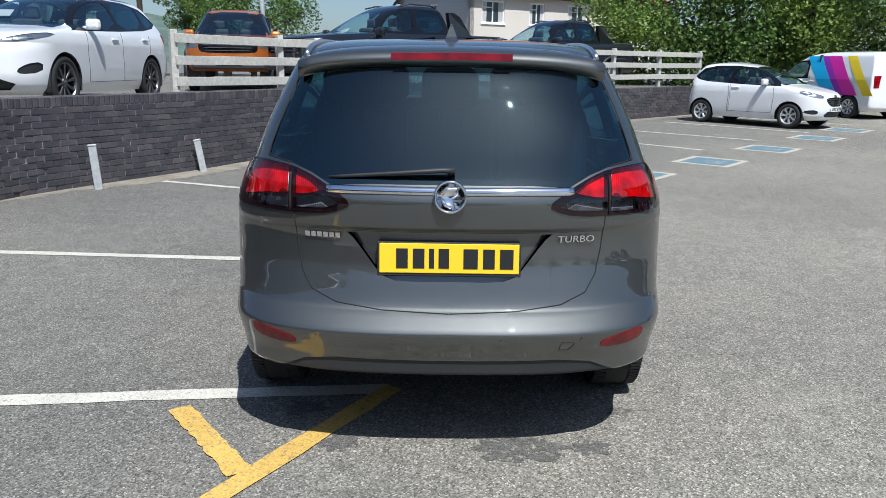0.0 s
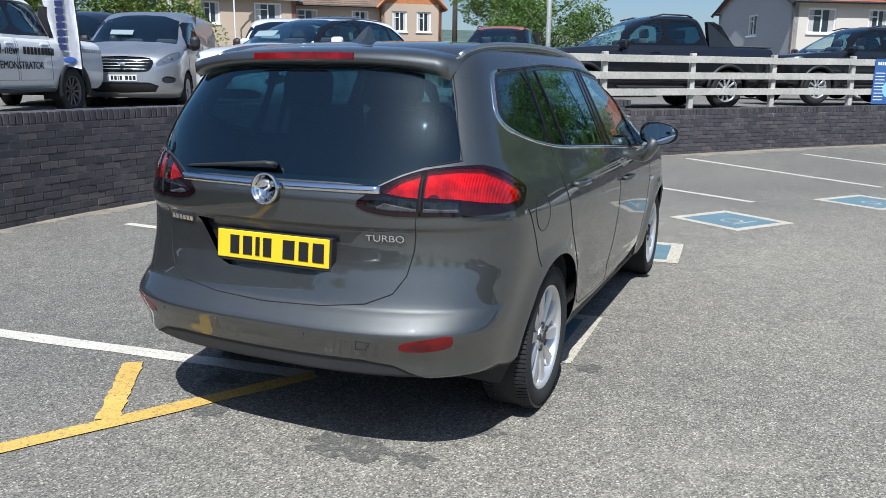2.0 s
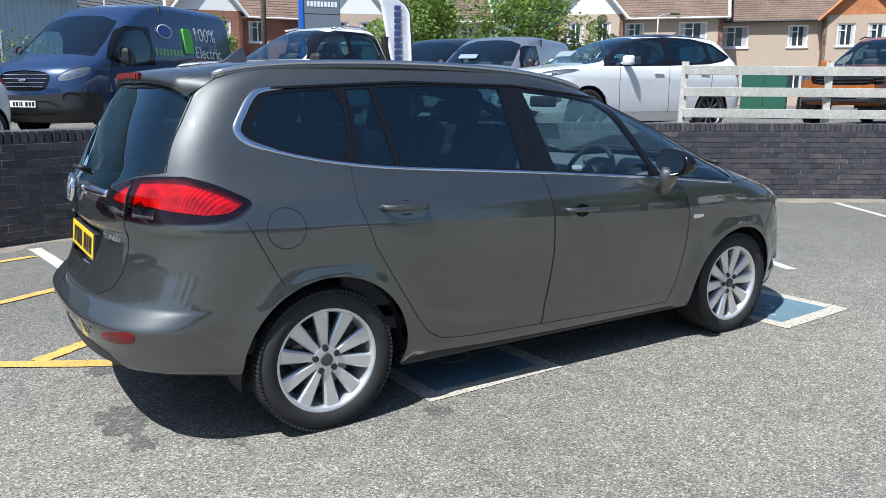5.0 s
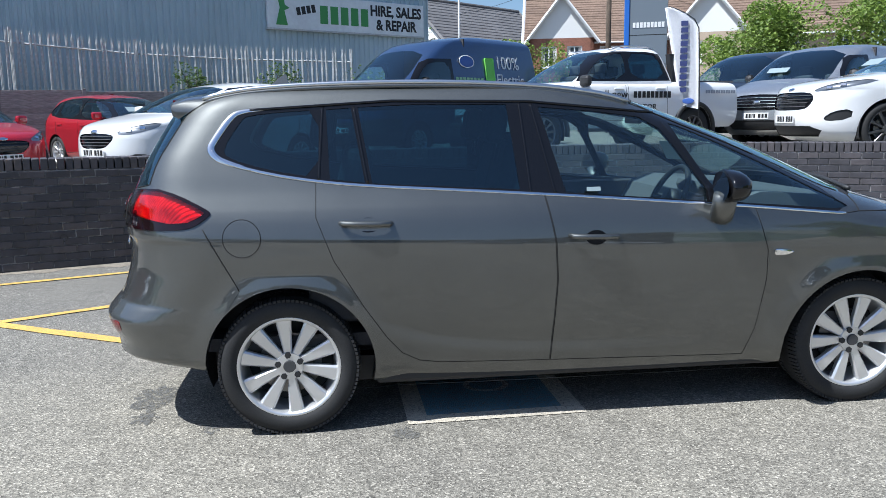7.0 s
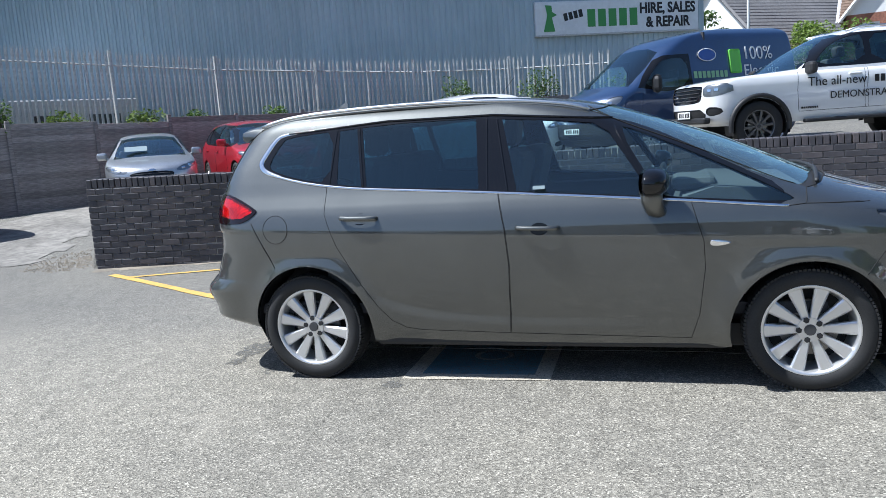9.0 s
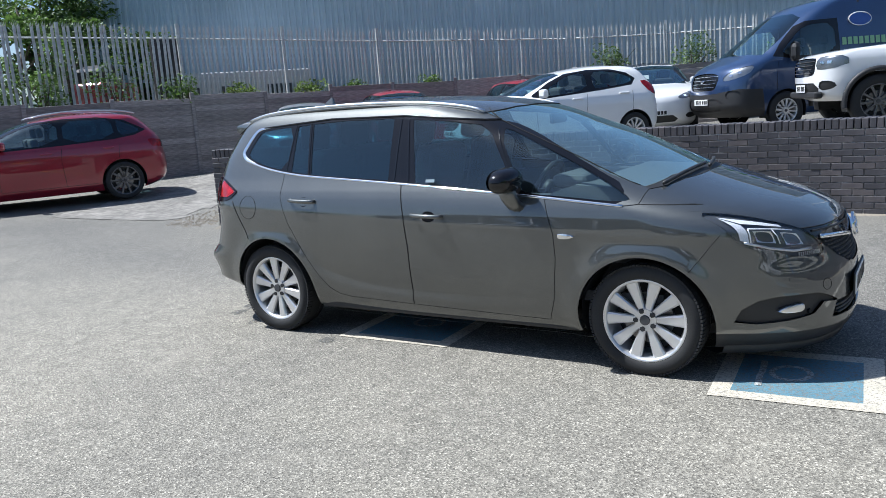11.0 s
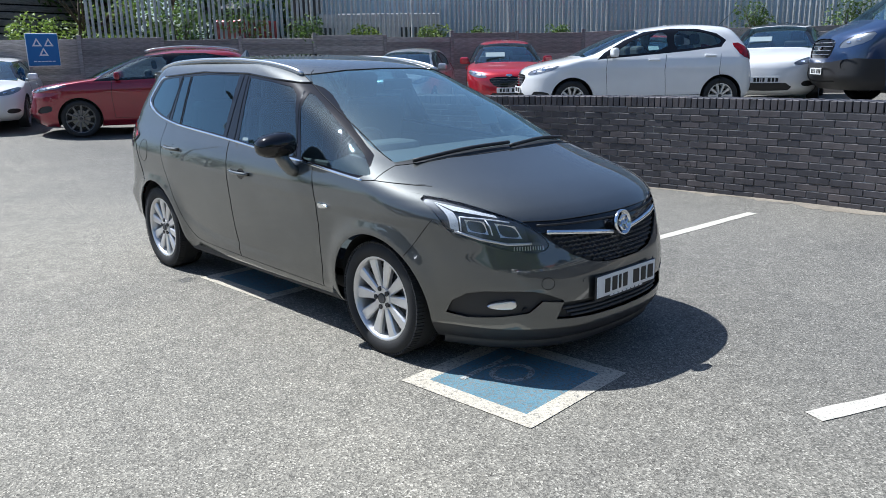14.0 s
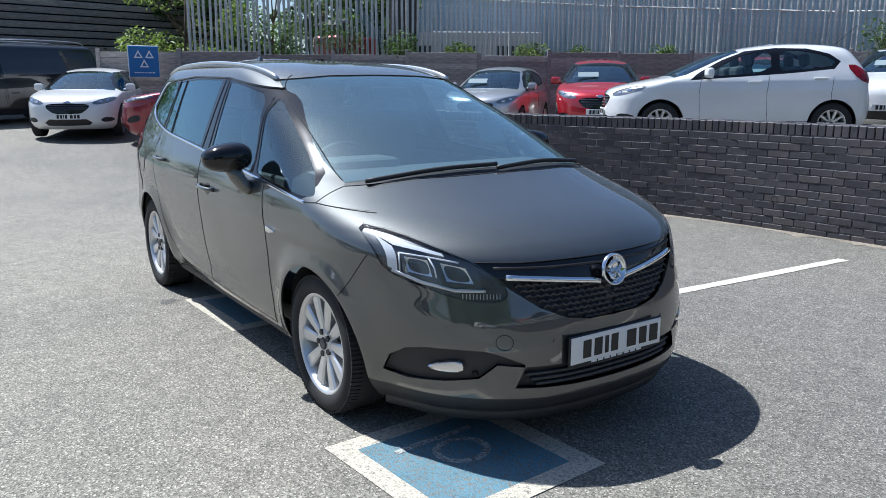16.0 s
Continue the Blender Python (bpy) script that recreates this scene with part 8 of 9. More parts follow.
# ---- fences, signs, posts ----
def board_fence():
    """Horizontal overlapping boards in panels between posts, stepping with the ground."""
    root = thing("board_fence", None, "weathered brown board fence of overlapping horizontal planks", "fence")
    path = smooth_path([(-1.7, -14.6, 0), (-5.0, -13.1, 0), (-9.4, -10.9, 0), (-14.2, -8.2, 0), (-16.2, -4.2, 0), (-17.0, 0.6, 0)], 1.85)
    rnd = random.Random(3)
    me = bpy.data.meshes.new("board")
    bm = box((1.83, 0.018, 0.155), None, 0.003)
    bm.to_mesh(me)
    bm.free()
    me.materials.append(M_FENCEWOOD)
    for i, (a, b) in enumerate(zip(path, path[1:])):
        d = b - a
        ang = math.degrees(math.atan2(d.y, d.x))
        c = (a + b) / 2
        z0 = min(ground_z(a.x, a.y), ground_z(b.x, b.y)) + rnd.uniform(-0.03, 0.05)
        top = 2.18 + rnd.uniform(-0.05, 0.05)
        tilt = rnd.uniform(-0.8, 0.8)
        n = int((top - z0) / 0.135) + 1
        for k in range(n):
            ob = new("board", me)
            ob.parent = root
            z = top - 0.07 - k * 0.135
            ob.matrix_world = pose(c.x, c.y, z, 7, tilt + rnd.uniform(-0.35, 0.35), ang)
        part("post", box((0.09, 0.09, top - z0 + 0.15), pose(a.x, a.y, (top + z0) / 2, rnd.uniform(-1, 1), 0, ang), 0.006), M_FENCEWOOD, root)
    return path


BOARD_PATH = board_fence()


def palisade():
    root = thing("palisade_fence", None, "galvanised steel palisade fence with pointed pales above the board fence", "fence")
    path = smooth_path([(-3.9, -14.6, 0), (-9.9, -11.8, 0), (-14.9, -8.7, 0), (-17.0, -4.4, 0), (-17.8, 0.6, 0)], 0.132)
    prof = [(-0.034, 0.0), (-0.022, 0.014), (-0.010, 0.014), (0.0, 0.024), (0.010, 0.014), (0.022, 0.014), (0.034, 0.0)]
    rnd = random.Random(8)
    me = bpy.data.meshes.new("pale")
    H = 2.35
    bm = bmesh.new()
    lo = [bm.verts.new((x, -y, 0)) for x, y in prof]
    hi = [bm.verts.new((x, -y, H - 0.16)) for x, y in prof]
    for k in range(6):
        bm.faces.new((lo[k], lo[k + 1], hi[k + 1], hi[k]))
    # split head of three spread points
    for xo, k0 in ((-0.020, 0), (0.0, 2), (0.020, 4)):
        tip = bm.verts.new((xo * 1.9, 0.01 if xo == 0 else -0.03, H - (0.0 if xo == 0 else 0.04)))
        bm.faces.new((hi[k0], hi[k0 + 1], tip))
        bm.faces.new((hi[k0 + 1], hi[k0 + 2], tip))
    bm.to_mesh(me)
    bm.free()
    me.materials.append(M_GALV)
    top = lambda p: lerp_table([(-18, 3.32), (-15.5, 3.78), (-9.5, 4.05), (-3, 4.2)], p.x)
    for i, p in enumerate(path[:-1]):
        d = path[i + 1] - p
        ang = math.degrees(math.atan2(d.y, d.x))
        z = top(p) - H
        if rnd.random() < 0.012:
            continue
        ob = new("pale", me)
        ob.parent = root
        ob.matrix_world = pose(p.x, p.y, z + rnd.uniform(-0.01, 0.01), rnd.uniform(-0.5, 0.5), rnd.uniform(-1.0, 1.0), ang)
        q = Vector((-d.y, d.x, 0)).normalized() * 0.06
        if i % 21 == 0:
            part("post", box((0.07, 0.09, H - 0.05), pose(p.x + q.x, p.y + q.y, z + H / 2, 0, 0, ang)), M_GALV, root)
        if i % 21 == 0 and i + 21 < len(path):
            e = path[i + 21]
            for h in (0.35, H - 0.38):
                part("rail", tube([(p.x + q.x, p.y + q.y, z + h), (e.x + q.x, e.y + q.y, top(e) - H + h)], 0.022, 4), M_GALV, root)


palisade()
# earth bank that carries the palisade behind the boards
_bm = bmesh.new()
_rows = []
for _p, _q in zip(BOARD_PATH, BOARD_PATH[1:] + BOARD_PATH[-1:]):
    _d = (_q - _p) if (_q - _p).length > 0 else Vector((0.1, 1, 0))
    _n = Vector((_d.y, -_d.x, 0)).normalized() * -1
    _s = -1 if (_p + _n).x > _p.x else 1
    _n = _n * _s if _n.x * _s < 0 else -_n * _s
    _rows.append([_bm.verts.new((_p.x + _n.x * f, _p.y + _n.y * f, z)) for f, z in ((0.12, 0.2), (0.15, 1.75), (0.6, 1.95), (3.5, 2.0), (3.6, 0.0))])
for _r0, _r1 in zip(_rows, _rows[1:]):
    for _k in range(4):
        _bm.faces.new((_r0[_k], _r0[_k + 1], _r1[_k + 1], _r1[_k]))
bmesh.ops.recalc_face_normals(_bm, faces=_bm.faces)
M_EARTH = grained("dry_earth_bank", (0.17, 0.14, 0.09), 0.95, 12, 0.35, 1.0, 0.6, 0.03)
tagged(part("earth_bank", _bm, M_EARTH), "earth bank behind the board fence", "ground", kind="structure")


def leaves(bm, c, r, n, size, rnd, flat=1.0, hang=0.0):
    """Scatter small folded leaf clumps through a blob with an uneven skin."""
    for _ in range(n):
        d = Vector((rnd.gauss(0, 1), rnd.gauss(0, 1), rnd.gauss(0, 1))).normalized()
        q = r * (0.55 + 0.5 * rnd.random() ** 0.5)
        p = Vector(c) + Vector((d.x * q, d.y * q, d.z * q * flat))
        s = size * rnd.uniform(0.6, 1.35)
        e = Euler((rnd.uniform(-0.9, 0.9) + (1.2 if hang else 0), rnd.uniform(-0.9, 0.9), rnd.uniform(0, 6.3)))
        a = [Vector(v) for v in ((-0.5, 0, 0), (0, -0.34, 0.12), (0.55, 0, 0.0), (0, 0.34, 0.12))]
        vs = []
        for v in a:
            v = v * s
            v.rotate(e)
            vs.append(bm.append(p + v) or len(bm) - 1)
        yield vs


def build_tree(base, height, spread, material, label, seed, clumps=26, per=130, leaf=0.16, trunk=0.2, name="tree", low=0.35, hang=0.0, flat=0.8, category="tree"):
    """Tapered trunk, limbs to each clump, crown of many loose leaves."""
    rnd = random.Random(seed)
    root = thing(name, Matrix.Translation(base), label, category)
    bm = bmesh.new()
    tip = Vector((rnd.uniform(-0.3, 0.3), rnd.uniform(-0.3, 0.3), height * 0.8))
    add_tube(bm, [(0, 0, -0.2), (0.04, 0.02, height * 0.2), tip * 0.5 + Vector((0.1, 0, 0)), tip], lambda t: trunk * (1 - 0.8 * t), 8)
    verts, faces = [], []
    for k in range(clumps):
        a = rnd.uniform(0, 6.283)
        f = rnd.random() ** 0.6
        h = height * (low + (0.95 - low) * rnd.random())
        lim = math.sin(math.pi * min(1, max(0.08, (h / height - low * 0.6) / (1.08 - low * 0.6)))) ** 0.7
        p = Vector((math.cos(a) * spread * f * lim, math.sin(a) * spread * f * lim, h))
        if k % 2 == 0:
            s = Vector((0, 0, max(height * 0.15, h * 0.55)))
            add_tube(bm, [s, s.lerp(p, 0.5) + Vector((0, 0, 0.15)), p], lambda t: trunk * 0.3 * (1 - 0.75 * t), 5)
        r = spread * rnd.uniform(0.20, 0.36)
        for vs in leaves(verts, p, r, per, leaf, rnd, flat, hang):
            faces.append(vs)
        if hang:
            for _ in range(per // 2):
                q = p + Vector((rnd.gauss(0, r * 0.5), rnd.gauss(0, r * 0.5), -rnd.random() * hang))
                for vs in leaves(verts, q, 0.12, 2, leaf, rnd, 1.0, hang):
                    faces.append(vs)
    bmesh.ops.recalc_face_normals(bm, faces=bm.faces)
    part("trunk", bm, M_BARK, root, "", True)
    me = bpy.data.meshes.new("crown")
    me.from_pydata([tuple(v) for v in verts], [], faces)
    me.materials.append(material)
    ob = new("crown", me)
    ob.parent = root
    return root


def build_bush(base, r, h, material, label, seed, n=1500, leaf=0.09, name="bush"):
    rnd = random.Random(seed)
    root = thing(name, Matrix.Translation(base), label, "bush")
    verts, faces = [], []
    bm = bmesh.new()
    for k in range(9):
        p = Vector((rnd.uniform(-r, r) * 0.7, rnd.uniform(-r, r) * 0.7, rnd.uniform(0.2, 0.8) * h))
        add_tube(bm, [(0, 0, -0.1), p * 0.5, p], lambda t: 0.02 * (1 - 0.7 * t), 5)
        for vs in leaves(verts, p, r * rnd.uniform(0.35, 0.6), n // 9, leaf, rnd, min(1.2, h / r)):
            faces.append(vs)
    part("stem", bm, M_BARK, root)
    me = bpy.data.meshes.new("foliage")
    me.from_pydata([tuple(v) for v in verts], [], faces)
    me.materials.append(material)
    ob = new("foliage", me)
    ob.parent = root
    return root


# trees: drooping row beyond the lot's far end, crowns behind the pickups, shrubs by the fence
for _i, (_x, _y, _h, _s) in enumerate(((6.4, 27.0, 8.5, 3.6), (9.6, 26.0, 9.0, 3.8), (12.6, 25.0, 9.0, 3.6), (15.6, 23.2, 8.5, 3.6), (18.4, 21.5, 8.0, 3.4), (21.5, 19.5, 8.0, 3.6), (14.0, 29.5, 10, 4.0))):
    build_tree((_x, _y, 0.25), _h, _s, M_LEAF if _i % 2 else M_LEAF_BRIGHT, "tall leafy tree with drooping branches beyond the car park", 20 + _i, 36, 300, 0.14, 0.22, "tree", 0.12, 1.1)
build_tree((-9.6, 31.5, 0.9), 7.6, 3.1, M_LEAF_BRIGHT, "round leafy green tree beyond the yard", 41, 40, 420, 0.13, 0.2)
build_tree((-11.8, 36.0, 0.9), 5.4, 2.0, M_LEAF, "leafy green tree between the houses", 42, 28, 320, 0.13, 0.18)
build_tree((-7.5, 27.5, 0.9), 3.6, 2.3, M_LEAF, "leafy green tree behind the orange pickup", 43, 30, 380, 0.11, 0.15, low=0.2)
build_tree((-23.3, 25.1, 0.9), 4.2, 1.0, M_LEAF_DARK, "dark narrow conifer-like shrub by the road", 45, 16, 260, 0.09, 0.1, low=0.1)
build_tree((-18.5, 17.2, 0.9), 4.4, 2.7, M_LEAF_BRIGHT, "bright green leafy tree behind the vans", 46, 38, 420, 0.12, 0.16, low=0.15)
build_tree((-20.3, 14.2, 0.9), 4.0, 2.5, M_LEAF_BRIGHT, "bright green leafy tree behind the vans", 47, 38, 420, 0.12, 0.16, low=0.15)
build_tree((-29.0, 7.8, 0.9), 3.6, 2.0, M_LEAF_BRIGHT, "bright green shrub behind the blue van", 48, 26, 320, 0.12, 0.14, low=0.1)
build_tree((-33.0, 3.2, 0.9), 5.2, 1.3, M_LEAF_DARK, "dark narrow tree beside the steel building", 49, 16, 110, 0.16, 0.14, low=0.1)
build_tree((-4.4, -16.3, 0.8), 3.6, 1.7, M_LEAF_BRIGHT, "leafy shrub growing through the palisade fence", 50, 24, 150, 0.11, 0.1, low=0.15)
build_tree((-6.4, -15.2, 1.9), 2.4, 1.3, M_LEAF, "leafy shrub behind the palisade fence", 51, 16, 120, 0.10, 0.08, low=0.1)
build_tree((-8.6, -16.6, 1.2), 3.4, 1.6, M_LEAF_DARK, "dark shrub behind the palisade fence", 53, 20, 220, 0.11, 0.1, low=0.05)
build_tree((-10.6, -16.2, 1.2), 3.0, 1.5, M_LEAF_DARK, "dark shrub behind the palisade fence", 54, 20, 220, 0.11, 0.1, low=0.05)
_dark = build_tree((-6.5, -20.2, 0.9), 5.6, 2.5, M_LEAF_DARK, "dark leafy tree behind the palisade fence", 55, 34, 340, 0.15, 0.14, low=0.05)
for _x, _y, _a in ((-3.6, -22.6, 80), (-9.6, -19.6, 200), (-12.2, -20.6, 300)):
    copy_thing(_dark, pose(_x, _y, 0.9, 0, 0, _a))
build_tree((1.6, -23.0, 0.6), 5.5, 2.6, M_LEAF_DARK, "dark leafy tree beside the entrance shed", 52, 24, 130, 0.16, 0.16)
for _i, (_x, _y, _z, _r, _h, _m) in enumerate(((-8.7, -11.9, 1.95, 0.5, 0.7, M_LEAF), (-10.0, -11.3, 1.95, 0.45, 0.5, M_LEAF_BRIGHT), (-11.4, -10.5, 1.95, 0.6, 0.45, M_LEAF_BRIGHT), (-12.6, -9.8, 1.95, 0.4, 0.4, M_LEAF), (-14.4, -8.4, 1.95, 0.35, 0.4, M_LEAF), (-16.4, -3.6, 1.95, 0.5, 1.0, M_LEAF_DARK), (-16.9, -1.6, 1.95, 0.6, 1.1, M_LEAF_DARK), (-17.2, 0.8, 1.2, 0.7, 1.5, M_LEAF), (-18.3, 1.6, 1.2, 0.6, 1.6, M_LEAF_BRIGHT), (-5.9, -13.6, 1.95, 0.6, 1.2, M_LEAF), (-7.4, -12.9, 1.95, 0.6, 1.5, M_LEAF))):
    build_bush((_x, _y, _z), _r, _h, _m, "weedy green shrub along the fence", 70 + _i, 700, 0.075)


# ---- buildings ----
def wall_with_openings(bm, a, b, z0, z1, opens, thick=0.25):
    """A wall from a to b as a grid that leaves out the openings (s0, s1, h0, h1)."""
    a, b = Vector((*a, 0)), Vector((*b, 0))
    L = (b - a).length
    d = (b - a) / L
    n = Vector((d.y, -d.x, 0))
    ss = sorted({0.0, L, *[o[0] for o in opens], *[o[1] for o in opens]})
    zs = sorted({z0, z1, *[o[2] for o in opens], *[o[3] for o in opens]})
    for s0, s1 in zip(ss, ss[1:]):
        for h0, h1 in zip(zs, zs[1:]):
            cs, ch = (s0 + s1) / 2, (h0 + h1) / 2
            if any(o[0] < cs < o[1] and o[2] < ch < o[3] for o in opens):
                continue
            c = a + d * cs - n * thick / 2
            add_box(bm, (s1 - s0, thick, h1 - h0), pose(c.x, c.y, ch, 0, 0, math.degrees(math.atan2(d.y, d.x))))
    bmesh.ops.remove_doubles(bm, verts=bm.verts, dist=0.001)
    return d, n


def build_window(root, a, d, n, o, glassy=True):
    """A framed two-light casement set in an opening."""
    s0, s1, h0, h1 = o
    c = Vector((*a, 0)) + d * (s0 + s1) / 2 - n * 0.08
    m = Matrix(((d.x, 0, n.x, c.x), (d.y, 0, n.y, c.y), (0, 1, 0, (h0 + h1) / 2), (0, 0, 0, 1)))
    w, h = s1 - s0, h1 - h0
    bm = bmesh.new()
    for x, ww in ((-w / 2 + 0.04, 0.08), (0, 0.07), (w / 2 - 0.04, 0.08)):
        add_box(bm, (ww, h, 0.06), m @ Matrix.Translation((x, 0, 0)))
    for y in (-h / 2 + 0.04, h / 2 - 0.04):
        add_box(bm, (w, 0.08, 0.06), m @ Matrix.Translation((0, y, 0.002)))
    add_box(bm, (w * 0.5, 0.05, 0.06), m @ Matrix.Translation((-w * 0.25, h * 0.2, 0.004)))
    win = part("window", bm, M_WHITE_PVC, root, "white framed window")
    part("pane", box((w, h, 0.02), m @ Matrix.Translation((0, 0, -0.02))), M_HOUSEGLASS, win)
    for sx in (-1, 1):
        part("curtain", box((w * 0.2, h * 0.96, 0.02), m @ Matrix.Translation((sx * w * 0.36, 0, -0.006))), M_CURTAIN, win)
    part("sill", box((w + 0.12, 0.07, 0.16), m @ Matrix.Translation((0, -h / 2 - 0.03, 0.06))), M_WHITE_PVC, win)


def build_house(c, yaw, w, dep, eave, ridge, z, wallm, roofm, label, front=None, gable_front=None, chimney=True, side=None, barge=M_WHITE_PVC):
    """Two-storey house: length w along its local x, front towards local -y, ridge along x; optional front gable (x0, x1)."""
    m = pose(c[0], c[1], z, 0, 0, yaw)
    root = thing("house", m, label, "house")
    P = lambda x, y: (x, y)
    wins = []
    k = max(2, int(w / 2.6))
    for i in range(k):
        x = -w / 2 + w * (i + 0.5) / k
        ww = 1.5 if i % 2 == 0 else 1.05
        wins += [(x + w / 2 - ww / 2, x + w / 2 + ww / 2, 0.9, 2.1), (x + w / 2 - ww / 2, x + w / 2 + ww / 2, eave - 1.65, eave - 0.45)]
    bm = bmesh.new()
    d, n = wall_with_openings(bm, (-w / 2, -dep / 2), (w / 2, -dep / 2), 0, eave, wins)
    wall_f = part("wall_front", bm, front or wallm, root)
    for o in wins:
        build_window(root, (-w / 2, -dep / 2), d, n, o)
    for sx in (-1, 1):
        a, b = ((w / 2, -dep / 2), (w / 2, dep / 2)) if sx > 0 else ((-w / 2, dep / 2), (-w / 2, -dep / 2))
        bm = bmesh.new()
        so = [(dep * 0.5 - 0.5, dep * 0.5 + 0.5, eave - 1.6, eave - 0.5)]
        d2, n2 = wall_with_openings(bm, a, b, 0, eave, so)
        part("wall_side", bm, side or wallm, root)
        build_window(root, a, d2, n2, so[0])
        bm = prism([(sx * (w / 2 - 0.25), -dep / 2, eave), (sx * (w / 2 - 0.25), dep / 2, eave), (sx * (w / 2 - 0.25), 0, ridge - 0.1)], (sx * 0.25, 0, 0))
        part("gable", bm, side or wallm, root)
    part("wall_back", box((w, 0.25, eave), pose(0, dep / 2 - 0.125, eave / 2)), wallm, root)
    # tiled roof in courses
    for sy in (-1, 1):
        bm = bmesh.new()
        run, rise = dep / 2 + 0.35, ridge - eave + 0.35 * (ridge - eave) / (dep / 2)
        cnt, prev = 18, None
        for j in range(cnt):
            for t, lift in ((j / cnt, 0.05), ((j + 1) / cnt, 0.012)):
                y, z_ = sy * run * (1 - t), ridge - rise * (1 - t) + lift
                cur = (bm.verts.new((-w / 2 - 0.25, y, z_)), bm.verts.new((w / 2 + 0.25, y, z_)))
                if prev:
                    bm.faces.new((prev[0], prev[1], cur[1], cur[0]))
                prev = cur
        part("roof", bm, roofm, root)
        part("gutter", tube([(-w / 2 - 0.25, sy * run, eave - 0.02 - (rise - (ridge - eave))), (w / 2 + 0.25, sy * run, eave - 0.02 - (rise - (ridge - eave)))], 0.06, 6), M_BLACKPLASTIC if barge is not M_WHITE_PVC else M_WHITE_PVC, root)
    part("ridge_tile", tube([(-w / 2 - 0.25, 0, ridge + 0.04), (w / 2 + 0.25, 0, ridge + 0.04)], 0.11, 6), roofm, root)
    for sx in (-1, 1):
        for sy in (-1, 1):
            part("barge_board", tube([(sx * (w / 2 + 0.26), sy * (dep / 2 + 0.35), eave - 0.30), (sx * (w / 2 + 0.26), 0, ridge + 0.0)], 0.11, 4), barge, root)
    if gable_front:
        x0, x1, gm, top = gable_front
        gh = top
        bm = bmesh.new()
        gw = [((x1 - x0) * 0.18, (x1 - x0) * 0.42, eave - 1.65, eave - 0.45), ((x1 - x0) * 0.58, (x1 - x0) * 0.82, eave - 1.65, eave - 0.45)]
        d, n = wall_with_openings(bm, (x0, -dep / 2 - 0.6), (x1, -dep / 2 - 0.6), 0, eave, gw)
        part("wall_bay", bm, front or wallm, root)
        for o in gw:
            build_window(root, (x0, -dep / 2 - 0.6), d, n, o)
        part("gable_face", prism([(x0, -dep / 2 - 0.6, eave), (x1, -dep / 2 - 0.6, eave), ((x0 + x1) / 2, -dep / 2 - 0.6, gh)], (0, 0.2, 0)), gm, root, "tile-hung gable" if gm is M_HANGTILE else "rendered gable")
        for s, xa in ((-1, x0), (1, x1)):
            xm = (x0 + x1) / 2
            bm = prism([(xa + s * 0.3, -dep / 2 - 0.85, eave - 0.22), (xm, -dep / 2 - 0.85, gh + 0.12), (xm, -dep / 2 - 0.85, gh), (xa + s * 0.3, -dep / 2 - 0.85, eave - 0.36)], (0, dep / 2 + 0.8, 0))
            part("gable_roof", bm, roofm, root)
            part("barge_board", tube([(xa + s * 0.3, -dep / 2 - 0.87, eave - 0.30), (xm, -dep / 2 - 0.87, gh + 0.04)], 0.09, 4), barge, root)
        for s, xa in ((-1, x0), (1, x1)):
            part("wall_cheek", box((0.2, 0.6, eave), pose(xa - s * 0.1, -dep / 2 - 0.3, eave / 2)), wallm, root)
    if chimney:
        ch = part("chimney", box((0.6, 0.5, 1.5), pose(w * 0.3, 0.2, ridge + 0.35)), M_REDBRICK, root, "red brick chimney")
        for x in (-0.15, 0.15):
            part("chimney_pot", cyl(0.10, 0.08, 0.35, pose(w * 0.3 + x, 0.2, ridge + 1.25), 10), M_HANGTILE, ch)
    return root


def facing(c, target=(2.0, 1.0)):
    """Yaw by which a house at c turns its front (local -y) to the target."""
    return math.degrees(math.atan2(target[1] - c[1], target[0] - c[0])) + 90


# long cream terrace with red roof; gabled house; rendered semis; white house
build_house((5.6, 47.5), facing((4.4, 47.5)) + 34, 15.0, 8.0, 4.5, 6.4, 0.9, M_CREAM, M_REDROOF, "cream rendered terrace with red tiled roof", chimney=False, side=M_GREYWALL, barge=M_BLACKPLASTIC)
build_house((-25.5, 43.0), facing((-25.5, 43.0)) + 6, 10.0, 7.5, 4.9, 7.2, 0.9, M_REDBRICK, M_ROOFTILE, "brick house with brown tiled roof and orange hung gable", front=M_RENDER, gable_front=(1.2, 5.0, M_HANGTILE, 6.7), barge=M_HANGTILE)
build_house((-31.0, 35.8), facing((-31.0, 35.8)) - 4, 9.5, 7.5, 5.0, 7.6, 0.9, M_REDBRICK, M_ROOFTILE, "semi-detached house with beige render and brick corner", front=M_RENDER, gable_front=(-4.4, -0.6, M_WHITEWALL, 7.2), chimney=True)
build_house((-36.5, 44.5), facing((-36.5, 44.5)), 11, 7.5, 5.0, 7.6, 0.9, M_REDBRICK, M_ROOFTILE, "brick house with brown tiled roof behind the trees", front=M_REDBRICK, chimney=False)
build_house((-41.0, 24.5), facing((-41.0, 24.5)) + 4, 10.5, 7.5, 5.0, 7.8, 0.9, M_REDBRICK, M_ROOFTILE, "semi-detached house with beige render and white gables", front=M_RENDER, gable_front=(-4.9, -0.9, M_WHITEWALL, 7.4))
build_house((-45.0, 16.3), facing((-45.0, 16.3)) + 4, 9.5, 7.5, 5.0, 7.8, 0.9, M_REDBRICK, M_ROOFTILE, "semi-detached brick house with white rendered gable", front=M_REDBRICK, gable_front=(-4.6, -0.9, M_WHITEWALL, 7.4), chimney=False)
